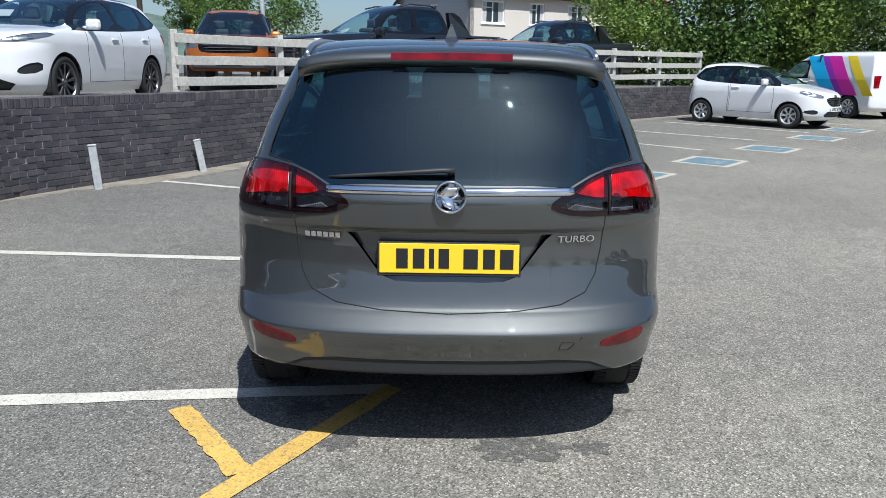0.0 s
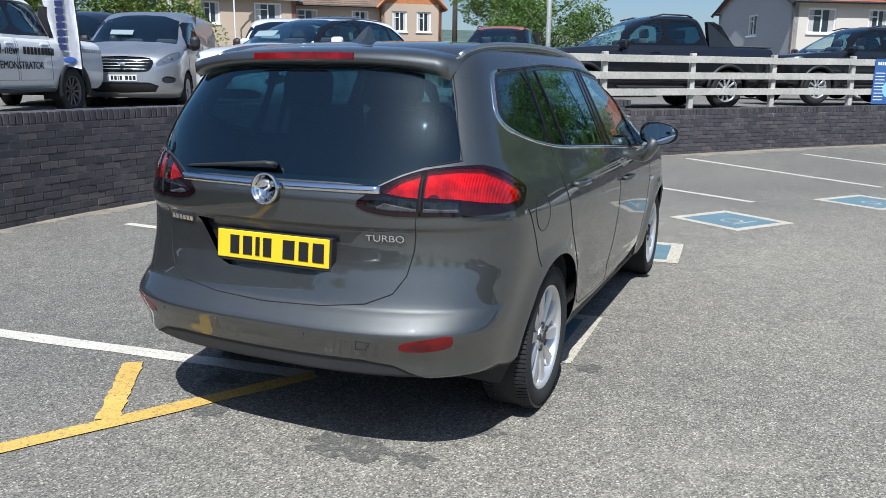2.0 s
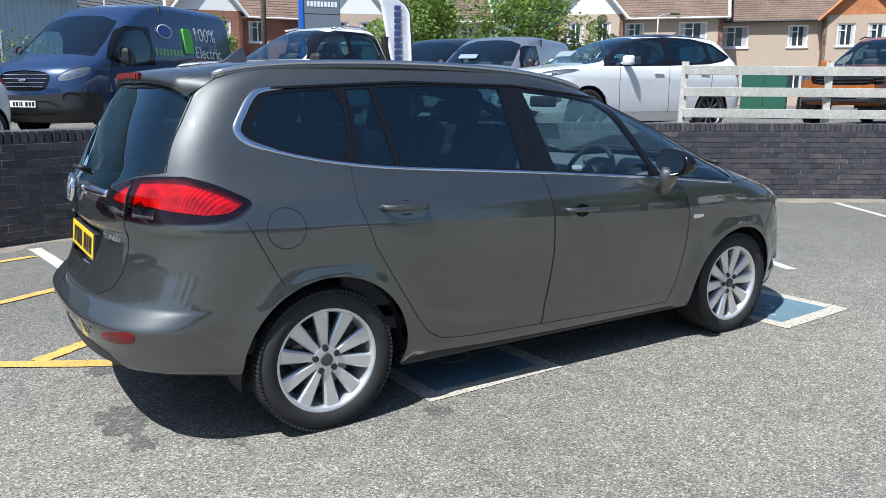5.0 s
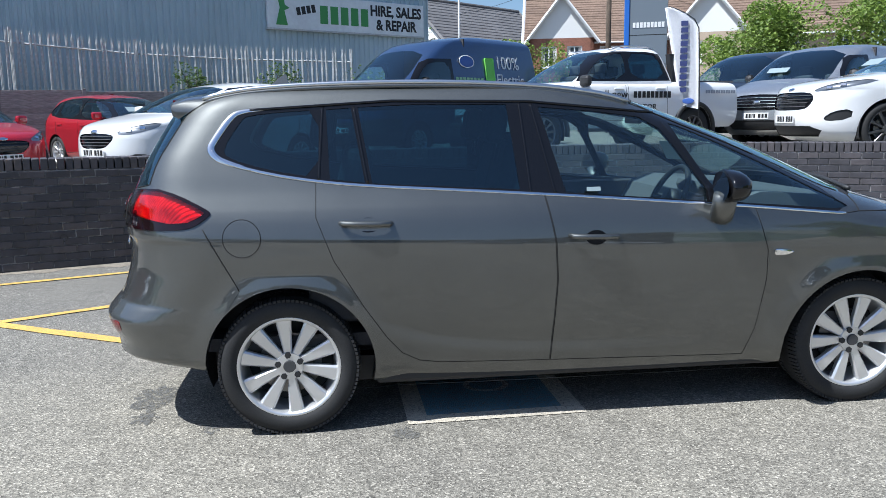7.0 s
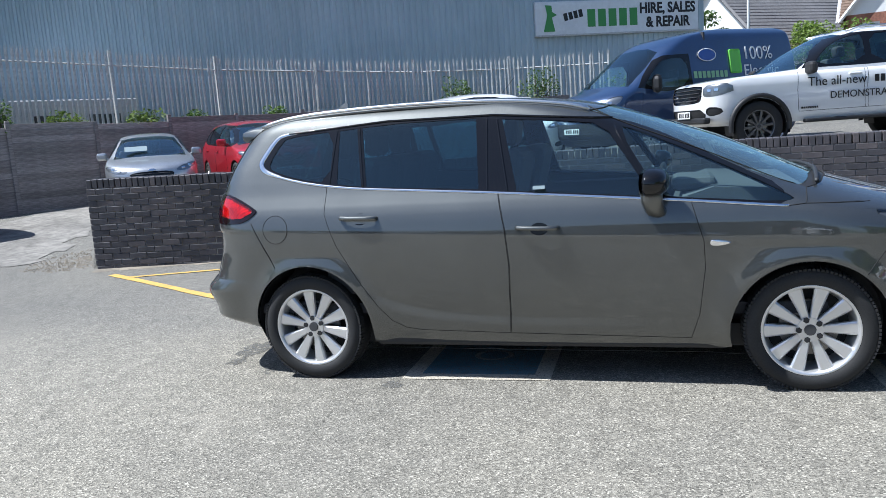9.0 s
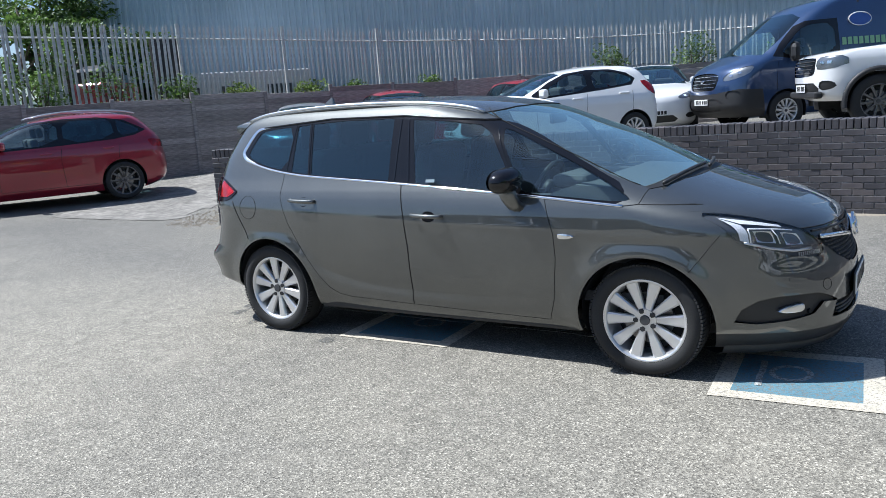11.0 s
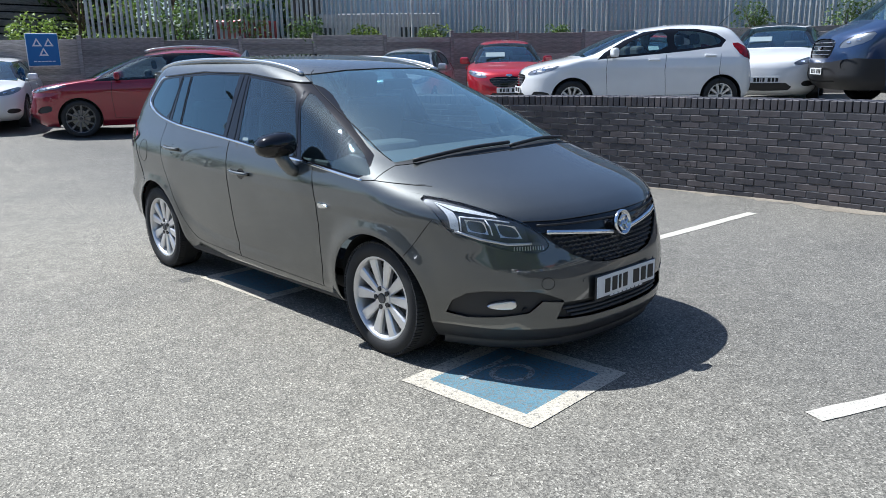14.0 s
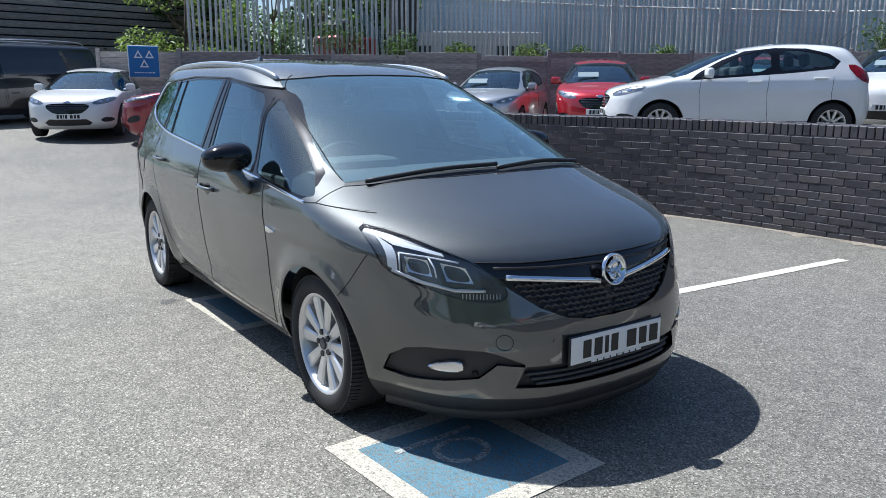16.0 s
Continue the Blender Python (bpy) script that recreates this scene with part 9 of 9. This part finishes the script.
build_house((-52.0, 8.6), facing((-52.0, 8.6)) + 48, 11.0, 7.6, 4.6, 8.3, 0.9, M_WHITEWALL, M_SLATE, "white rendered house with grey slate roof", chimney=False, barge=M_SLATE)


def steel_building():
    """Large shed clad in ribbed steel with a sign near its corner."""
    root = thing("industrial_building", None, "large blue-grey building clad in ribbed steel sheet", "building")
    a, b = Vector((-24.1, 3.05, 0)), Vector((-11.0, -18.75, 0))
    d = (b - a)
    L = d.length
    d /= L
    n = Vector((-d.y, d.x, 0))
    if n.x < 0:
        n = -n
    H = 6.6
    bm = bmesh.new()
    pitch = 0.19
    cnt = int(L / pitch)
    prof = ((0.0, 0.0), (0.35, 0.0), (0.45, 0.035), (0.85, 0.035), (1.0, 0.0))
    prev = None
    for i in range(cnt):
        for f, o in prof[:-1]:
            p = a + d * (i + f) * pitch + n * o
            cur = (bm.verts.new((p.x, p.y, 0.3)), bm.verts.new((p.x, p.y, H)))
            if prev:
                bm.faces.new((prev[0], cur[0], cur[1], prev[1]))
            prev = cur
    bmesh.ops.recalc_face_normals(bm, faces=bm.faces)
    part("wall_front", bm, M_CLAD, root)
    back = -n * 14
    for p, q in ((a, a + back), (b + back, b)):
        c = (p + q) / 2
        part("wall_side", box(((q - p).length, 0.1, H - 0.3), pose(c.x, c.y, (H + 0.3) / 2, 0, 0, math.degrees(math.atan2((q - p).y, (q - p).x)))), M_CLAD, root)
    c = (a + b) / 2 + back
    part("wall_back", box((L, 0.1, H - 0.3), pose(c.x, c.y, (H + 0.3) / 2, 0, 0, math.degrees(math.atan2(d.y, d.x)))), M_CLAD, root)
    bm = bmesh.new()
    e, f = a + n * 0.3 - d * 0.2, b + n * 0.3 + d * 0.2
    mid = back / 2
    for s in (0, 1):
        p0, p1 = (e, f) if s == 0 else (f + back - n * 0.6, e + back - n * 0.6)
        add_poly(bm, [(p0.x, p0.y, H), (p1.x, p1.y, H), (((a + b) / 2 + mid).x + (p1 - (p0 + p1) / 2).x, ((a + b) / 2 + mid).y + (p1 - (p0 + p1) / 2).y, H + 1.8), (((a + b) / 2 + mid).x + (p0 - (p0 + p1) / 2).x, ((a + b) / 2 + mid).y + (p0 - (p0 + p1) / 2).y, H + 1.8)])
    part("roof", bm, M_CLAD, root)
    part("eaves_gutter", tube([e + Vector((0, 0, H)), f + Vector((0, 0, H))], 0.10, 6), M_GALV, root)
    # the sign, hung on the cladding
    s0, s1 = 0.25, 6.17
    u = d
    m = Matrix(((u.x, 0, n.x, 0), (u.y, 0, n.y, 0), (0, 1, 0, 0), (0, 0, 0, 1)))

    def on(s, z, off=0.09):
        p = a + d * s + n * off
        q = m.copy()
        q.translation = (p.x, p.y, z)
        return q

    flip = Matrix.Rotation(math.pi, 4, "Y")
    # seen from the yard the wall runs right to left: text frame looks along n with x along -d
    tm = Matrix(((-u.x, 0, n.x, 0), (-u.y, 0, n.y, 0), (0, 1, 0, 0), (0, 0, 0, 1)))

    def tx(s, z, off=0.12):
        p = a + d * s + n * off
        q = tm.copy()
        q.translation = (p.x, p.y, z)
        return q

    zc = 4.77
    sg = thing("shop_sign", None, "long white sign board lettered HIRE, SALES & REPAIR", "sign")
    part("board", box((s1 - s0, 1.06, 0.12), tx((s0 + s1) / 2, zc, 0.10), 0.03, 2), M_WHITE_SIGN, sg)
    part("frame", box((s1 - s0 + 0.06, 0.05, 0.14), tx((s0 + s1) / 2, zc - 0.545, 0.10)), M_GALV, sg)
    letters("HIRE, SALES", 0.47, tx(1.42, zc + 0.21, 0.165) @ Matrix.Diagonal((0.86, 1, 1, 1)), M_INK, sg, "lettering", 0.006, label="black lettering HIRE, SALES", bold=0.016)
    letters("& REPAIR", 0.47, tx(1.42, zc - 0.24, 0.165) @ Matrix.Diagonal((0.86, 1, 1, 1)), M_INK, sg, "lettering", 0.006, label="black lettering & REPAIR", bold=0.016)
    bars(sg, "name_bar", 1.9, 0.56, tx(3.45, zc - 0.03, 0.165), M_GREEN_INK, 5)
    bars(sg, "script_bar", 0.72, 0.24, tx(4.85, zc + 0.08, 0.165) @ Matrix.Rotation(0.2, 4, "Z"), M_INK, 4)
    part("logo_shape", prism([tx(5.7 + x, zc + y, 0.165) @ Vector((0, 0, 0)) for x, y in ((0.2, -0.42), (0.05, 0.1), (0.12, 0.42), (-0.1, 0.40), (-0.12, 0.2), (-0.28, 0.1), (-0.1, 0.02), (-0.2, -0.42))], n * 0.01), M_GREEN_INK, sg, "plain green emblem")


steel_building()

# scrapyard shed and low entrance shed with dark slatted front
_sh = thing("entrance_shed", pose(-3.4, -20.8, 0.3, 0, 0, 15), "grey block shed with dark horizontal slats above", "building")
part("wall", box((9.6, 0.3, 2.2), pose(0, 0, 1.0)), M_GREYWALL, _sh)
for _k in range(12):
    part("slat", box((9.8, 0.05, 0.17), pose(0, 0.22 - 0.02 * _k, 2.15 + 0.215 * _k, -18, 0, 0), 0.008), M_FENCEWOOD, _sh)
part("slat_backing", box((9.7, 0.05, 2.7), pose(0, -0.10, 3.35, 0, 0, 0)), M_SEAM, _sh)
_sc = thing("site_cabin", pose(-12.0, -13.9, 0.9, 0, 0, -30), "pale grey site cabin behind the palisade fence", "cabin")
part("body", box((4.2, 2.4, 2.0), pose(0, 0, 1.0), 0.03), M_GREYWALL, _sc)
for _x in (-1.2, 0.2, 1.5):
    part("window", box((0.8, 0.05, 0.7), pose(_x, 1.2, 1.25)), M_HOUSEGLASS, _sc)
_rm = thing("red_machine", pose(-8.3, -14.6, 1.95, 0, 0, 25), "red farm machine standing behind the fence", "machine")
part("body", box((1.8, 0.9, 0.55), pose(0, 0, 0.5), 0.05), M_DARKREDPAINT, _rm)
part("hood", box((0.7, 0.8, 0.5), pose(0.4, 0, 0.95, 0, 12, 0), 0.06), M_BLACKPLASTIC, _rm)
_dp = thing("dark_container", pose(-9.9, -14.0, 1.95, 0, 0, 25), "black upright tank behind the fence", "tank")
part("body", cyl(0.42, 0.42, 1.9, pose(0, 0, 0.95), 20), M_BLACKPLASTIC, _dp)


# ---- signs and street furniture ----
def mot_sign():
    root = thing("triangle_sign", pose(-2.50, -13.62, 0.35, 0, 0, 6), "square blue sign with three white triangles on a post", "sign")
    part("panel", box((0.70, 0.03, 0.70), pose(0, 0, 1.60), 0.01), M_BLUE_SIGN, root)
    part("post", box((0.07, 0.05, 1.5), pose(0.30, -0.05, 0.75)), M_FENCEWOOD, root)
    part("rim", box((0.73, 0.02, 0.73), pose(0, -0.012, 1.60), 0.01), M_WHITE_PVC, root)
    for x, z in ((-0.13, 1.74), (0.13, 1.74), (0.0, 1.53)):
        bm = bmesh.new()
        r, q = 0.125, 0.062
        ang = (math.pi / 2, math.pi / 2 + 2.094, math.pi / 2 + 4.189)
        o = [(x + r * math.cos(a), 0.018, z + r * math.sin(a)) for a in ang]
        i = [(x + q * math.cos(a), 0.018, z + q * math.sin(a)) for a in ang]
        for k in range(3):
            j = (k + 1) % 3
            add_poly(bm, [o[k], o[j], i[j], i[k]])
        part("triangle", bm, M_WHITE_INK, root, "white triangle")
    bars(root, "small_bar", 0.5, 0.022, Matrix.Translation((0, 0.018, 1.345)) @ Matrix.Rotation(-math.pi / 2, 4, "X"), M_WHITE_INK, 6)


mot_sign()


def feather_flag():
    root = thing("feather_flag", pose(-8.98, 6.36, yard_z(-9, 6.4), 0, 0, 0), "white feather flag with dark blue bars on a black pole", "flag")
    d = Vector((0.5, 0.85, 0)).normalized()
    edge = lambda z: -0.07 * ((z - 0.7) / 1.8) ** 1.5 - (0.50 * ((z - 2.08) / 0.42) ** 2.2 if z > 2.08 else 0.0)
    part("pole", tube([(0, 0, 0)] + [tuple(d * (edge(z) + 0.012) + Vector((0, 0, z))) for z in (0.8, 1.3, 1.8, 2.1, 2.25, 2.37, 2.45, 2.5)], lambda t: 0.014 - 0.008 * t, 8), M_BLACKPLASTIC, root)
    bm = bmesh.new()
    rows = []
    for k in range(25):
        z = 0.72 + 1.76 * k / 24
        right = edge(z)
        left = -0.28 - 0.34 * ((z - 0.72) / 1.76) ** 0.9
        row = []
        for j in range(7):
            x = right + (min(left, right - 0.02) - right) * j / 6
            p = d * x + Vector((0.8, -0.4, 0)) * 0.02 * math.sin(j * 1.1 + k * 0.25)
            row.append(bm.verts.new((p.x, p.y, z + (0.06 * j / 6 if k == 0 else 0))))
        rows.append(row)
    for r0, r1 in zip(rows, rows[1:]):
        for j in range(6):
            bm.faces.new((r0[j], r0[j + 1], r1[j + 1], r1[j]))
    bmesh.ops.solidify(bm, geom=bm.faces[:], thickness=0.004)
    part("cloth", bm, grained("white_flag_cloth", (0.78, 0.78, 0.80), 0.8, 40, 0.05), root, "white cloth banner", True)
    nrm = Vector((0.85, -0.5, 0)).normalized()
    m = Matrix(((0, -d.x, nrm.x, 0), (0, -d.y, nrm.y, 0), (1, 0, 0, 0), (0, 0, 0, 1)))
    p = d * -0.27 + nrm * 0.035
    m.translation = (p.x, p.y, 1.62)
    bars(root, "name_bar", 1.25, 0.12, m, mat("navy_lettering", (0.02, 0.03, 0.12), 0.6), 11)
    bm = bmesh.new()
    bmesh.ops.create_uvsphere(bm, u_segments=16, v_segments=8, radius=1)
    p = d * -0.17 + nrm * 0.03
    m.translation = (p.x, p.y, 0.86)
    bmesh.ops.transform(bm, matrix=m @ Matrix.Diagonal((0.05, 0.10, 0.006, 1)), verts=bm.verts)
    part("oval_mark", bm, bpy.data.materials["sign_oval_blue"], root)


feather_flag()


def totem(x, y, yaw, w, h, panel_w, label):
    root = thing("totem_sign", pose(x, y, 0.88, 0, 0, yaw), label, "sign")
    part("blue_edge", box((w, 0.28, h), pose(0, 0, h / 2), 0.02), mat("totem_blue", (0.03, 0.14, 0.50), 0.35), root)
    if panel_w:
        g = mat("totem_grey", (0.16, 0.19, 0.22), 0.4)
        part("grey_panel", box((panel_w, 0.22, h), pose(w / 2 + panel_w / 2, 0, h / 2), 0.02), g, root)
        for z in (h - 1.3, h - 2.2):
            part("panel_joint", box((panel_w, 0.225, 0.02), pose(w / 2 + panel_w / 2, 0, z)), M_SEAM, root)
        bars(root, "name_bar", panel_w * 0.85, 0.16, Matrix.Translation((w / 2 + panel_w / 2, -0.12, h - 1.0)) @ Matrix.Rotation(math.pi / 2, 4, "X"), M_WHITE_INK, 9)
    return root


totem(-20.1, 8.95, facing((-20.1, 8.95), (3.5, 1)), 0.16, 4.3, 1.15, "tall grey dealership totem with a blue edge")
totem(-19.0, 18.4, facing((-19.0, 18.4), (3.5, 1)), 0.42, 5.2, 0, "tall blue dealership totem")


def lamp_post(x, y, h, label, arm=0.6, yaw=0.0, r=0.075, material=None):
    root = thing("street_lamp", pose(x, y, 0.88, 0, 0, yaw), label, "street lamp")
    part("column", tube([(0, 0, 0), (0, 0, h * 0.25), (0, 0, h)], lambda t: r * (1 - 0.4 * t), 10), material or M_GALV, root, "", True)
    part("door", box((0.09, 0.02, 0.5), pose(0, -r, 0.7)), M_GALV, root)
    if arm:
        part("arm", tube([(0, 0, h), (arm * 0.5, 0, h + 0.12), (arm, 0, h + 0.15)], 0.03, 8), M_GALV, root)
        part("lantern", box((0.55, 0.22, 0.10), pose(arm + 0.2, 0, h + 0.15), 0.03, 2), M_GREYPLASTIC, root)


lamp_post(-6.05, 23.0, 8.0, "tall galvanised lamp column behind the pickups", 0.8, 200, 0.10)
lamp_post(-1.2, 52.0, 6.5, "distant street lamp on a thin column", 0.9, 30, 0.06)
lamp_post(-27.0, 33.0, 4.8, "street lamp in front of the houses", 0.7, 60, 0.06)
lamp_post(-30.0, 5.0, 8.0, "street lamp beside the white house", 0.9, 20, 0.07)
_pole = thing("telegraph_pole", pose(-14.2, 34.0, 0.88), "brown wooden telegraph pole", "pole")
part("shaft", tube([(0, 0, 0), (0, 0, 8.5)], lambda t: 0.15 - 0.05 * t, 10), M_BARK, _pole, "", True)
_pole = thing("telegraph_pole", pose(-33.0, 12.6, 0.88), "brown wooden telegraph pole", "pole")
part("shaft", tube([(0, 0, 0), (0, 0, 8.5)], lambda t: 0.15 - 0.05 * t, 10), M_BARK, _pole, "", True)
for _a, _b, _s in (((-33.0, 12.6, 9.1), (-24.2, 2.2, 6.2), 0.5), ((-33.0, 12.6, 9.2), (-45, 24, 8.0), 0.8), ((-33, 12.6, 9.0), (-52, 6, 8.4), 0.7)):
    _pts = [Vector(_a).lerp(Vector(_b), t) - Vector((0, 0, _s * 4 * t * (1 - t))) for t in np.linspace(0, 1, 14)]
    tagged(part("overhead_cable", tube(_pts, 0.012, 4), M_BLACKPLASTIC), "thin overhead telephone cable", "cable")


def poster():
    d = Vector((0.725, 0.689, 0))
    n = Vector((d.y, -d.x, 0))
    c = Vector((3.39, 16.45, 0)) + n * 0.12
    m = Matrix(((d.x, 0, n.x, c.x), (d.y, 0, n.y, c.y), (0, 1, 0, 1.45), (0, 0, 0, 1)))
    root = thing("fence_poster", None, "blue poster with pale writing tied to the rail fence", "poster")
    part("sheet", box((0.62, 0.95, 0.008), m, 0.002), mat("poster_blue", (0.05, 0.13, 0.34), 0.45), root)
    bars(root, "title_bar", 0.50, 0.07, m @ Matrix.Translation((0, 0.38, 0.006)), M_WHITE_INK, 8)
    for k in range(9):
        part("text_bar", box((0.26, 0.018, 0.004), m @ Matrix.Translation((-0.14, 0.18 - 0.07 * k, 0.006))), M_WHITE_INK, root)
    part("pale_disc", cyl(0.17, 0.17, 0.006, m @ Matrix.Translation((0.13, -0.16, 0.006)), 24), mat("poster_pale_blue", (0.30, 0.62, 0.78), 0.5), root)


poster()


def leaning_post(x, y, h, lean):
    root = thing("leaning_post", pose(x, y, 0, 0, lean, 20), "short leaning galvanised post near the wall", "post", "posts by the wall")
    part("shaft", box((0.09, 0.05, h), pose(0, 0, h / 2), 0.006), M_GALV, root)
    part("cap", box((0.10, 0.06, 0.02), pose(0, 0, h + 0.01), 0.004), M_GALV, root)


leaning_post(-4.12, 5.55, 0.52, -4)
leaning_post(-3.38, 7.22, 0.44, -9)
_gb = thing("utility_cabinet", pose(-8.9, 17.0, 0.88, 0, 0, 30), "dark green steel utility cabinet by the road", "cabinet")
part("body", box((1.1, 0.45, 1.15), pose(0, 0, 0.6), 0.02), mat("dark_green_steel", (0.02, 0.10, 0.06), 0.5), _gb)
part("lid", box((1.16, 0.5, 0.06), pose(0, 0, 1.2), 0.02), bpy.data.materials["dark_green_steel"], _gb)
part("door_gap", box((0.01, 0.46, 1.0), pose(0, -0.004, 0.6)), M_SEAM, _gb)

# loose gravel, a kerb stone and a pale concrete apron at the wall's end
_rnd = random.Random(12)
_v, _f = [], []
for _k in range(900):
    _a, _q = _rnd.uniform(0, 6.283), 1.0 * _rnd.random() ** 0.7
    _x, _y = -3.95 + _q * 1.1 * math.cos(_a), -5.75 + _q * 0.75 * math.sin(_a)
    _r = _rnd.uniform(0.008, 0.024)
    _o, _z = len(_v), ground_z(_x, _y)
    _t = _rnd.uniform(0, 6.283)
    _v += [(_x + _r * math.cos(_t + b), _y + _r * math.sin(_t + b), _z) for b in (0, 1.6, 3.1, 4.7)] + [(_x + _rnd.uniform(-0.3, 0.3) * _r, _y, _z + _r * 0.9)]
    _f += [(_o + b, _o + (b + 1) % 4, _o + 4) for b in range(4)]
_me = bpy.data.meshes.new("gravel_patch")
_me.from_pydata(_v, [], _f)
_me.materials.append(M_DIRT)
tagged(new("gravel_patch", _me), "loose pale gravel at the end of the brick wall", "gravel", kind="stuff")
_kb = thing("kerb_stone", pose(-3.62, -5.32, ground_z(-3.62, -5.32) + 0.03, 0, 0, 40), "broken concrete kerb stone beside the wall's end", "kerb")
part("block", box((0.75, 0.13, 0.14), pose(0, 0, 0), 0.012), grained("weathered_concrete", (0.36, 0.33, 0.29), 0.9, 30, 0.25), _kb)


def apron():
    """Pale concrete ramp between the wall's end and the board fence."""
    bm = bmesh.new()
    rnd = random.Random(4)
    n, k = 26, 8
    a0, a1 = Vector((-3.4, -6.3, 0)), Vector((-10.5, -9.4, 0))
    b0, b1 = Vector((-2.6, -8.6, 0)), Vector((-9.0, -11.0, 0))
    rows = []
    for i in range(n + 1):
        row = []
        for j in range(k + 1):
            p = a0.lerp(a1, i / n).lerp(b0.lerp(b1, i / n), j / k)
            if j in (0, k):
                p = p + Vector((rnd.uniform(-0.2, 0.2), rnd.uniform(-0.2, 0.2), 0))
            row.append(bm.verts.new((p.x, p.y, ground_z(p.x, p.y) + 0.007)))
        rows.append(row)
    for r0, r1 in zip(rows, rows[1:]):
        for j in range(k):
            bm.faces.new((r0[j], r0[j + 1], r1[j + 1], r1[j]))
    bmesh.ops.recalc_face_normals(bm, faces=bm.faces)
    tagged(part("concrete_apron", bm, grained("worn_pale_concrete", (0.235, 0.22, 0.195), 0.92, 7, 0.4)), "pale worn concrete ramp by the fence", "pavement", kind="structure")


apron()

# wooded hills far off
_bm = bmesh.new()
_rows = []
_rnd = random.Random(2)
for _k in range(181):
    _a = 2 * math.pi * _k / 180
    _h = 20 + 13 * math.sin(_a * 3 + 1) + 8 * math.sin(_a * 7) + _rnd.uniform(-1.5, 1.5)
    _rows.append([_bm.verts.new((r * math.cos(_a), r * math.sin(_a), z)) for r, z in ((420, -2), (500, _h * 0.5), (600, _h))])
for _r0, _r1 in zip(_rows, _rows[1:]):
    for _k in range(2):
        _bm.faces.new((_r0[_k], _r0[_k + 1], _r1[_k + 1], _r1[_k]))
tagged(part("backdrop_hills", _bm, grained("hazy_green_hill", (0.10, 0.15, 0.12), 0.95, 0.08, 0.35, 0.02, 0.0)), "hazy wooded hills", "hill", kind="structure")


# showroom closing the far side, never in view; added to darken the car's reflections
def showroom():
    root = thing("showroom", pose(22.0, -2.0, 0, 0, 0, 90), "long grey showroom with a glazed front and pale columns", "building")
    W, H, D = 26.0, 3.2, 9.0
    wall = grained("dark_grey_cladding", (0.10, 0.11, 0.12), 0.6, 20, 0.15)
    for sx in (-1, 1):
        part("wall_side", box((0.3, D, H), pose(sx * (W / 2 - 0.15), -D / 2, H / 2)), wall, root)
    part("wall_back", box((W - 0.6, 0.3, H), pose(0, -D + 0.15, H / 2)), wall, root)
    part("roof", box((W + 0.6, D + 0.6, 0.3), pose(0, -D / 2, H + 0.15), 0.03), wall, root)
    part("fascia", box((W, 0.25, 1.1), pose(0, -0.13, H - 0.55), 0.02), wall, root, "dark grey fascia")
    part("floor", box((W - 0.6, D - 0.6, 0.1), pose(0, -D / 2, 0.05)), M_GREYWALL, root)
    for k in range(11):
        x = -W / 2 + 0.15 + k * (W - 0.3) / 10
        part("column", box((0.22, 0.22, H - 1.1), pose(x, -0.12, (H - 1.1) / 2), 0.02), M_WHITEWALL, root, "pale column")
        if k < 10:
            part("pane", box(((W - 0.3) / 10 - 0.24, 0.03, H - 1.1), pose(x + (W - 0.3) / 20, -0.16, (H - 1.1) / 2)), M_HOUSEGLASS, root, "dark glass pane")


showroom()
# unseen trees for the side windows to mirror; the last one darkens the tailgate
_tree = build_tree((9.0, -46.0, 0.6), 6.0, 3.4, M_LEAF_DARK, "dark leafy tree along the road by the entrance", 61, 26, 220, 0.15, 0.16, low=0.2)
for _x, _y, _a, _k in ((15.5, -44.0, 70, 0.9), (22.6, -42.5, 160, 1.1), (30.4, -38.0, 250, 0.95), (37.0, -33.0, 20, 1.0), (4.0, -34.0, 130, 1.25)):
    copy_thing(_tree, pose(_x, _y, 0.6, 0, 0, _a) @ Matrix.Diagonal((_k, _k, _k, 1)))
lamp_post(8.6, -17.0, 7.0, "tall galvanised lamp column by the entrance", 1.0, 150, 0.08)
# car copies out of view, added as pale streaks for the doors to reflect
for _car, _x, _y, _a in ((HATCH_WHITE, 15.8, 6.2, 4), (HATCH_SILVER, 15.6, 2.6, -3), (HATCH_WHITE, 15.9, -4.4, 2), (HATCH_SILVER, 15.6, -8.2, 184)):
    copy_thing(_car, at(_x, _y, 180 + _a, lot_z(_x, _y)))["group"] = "cars before the showroom"
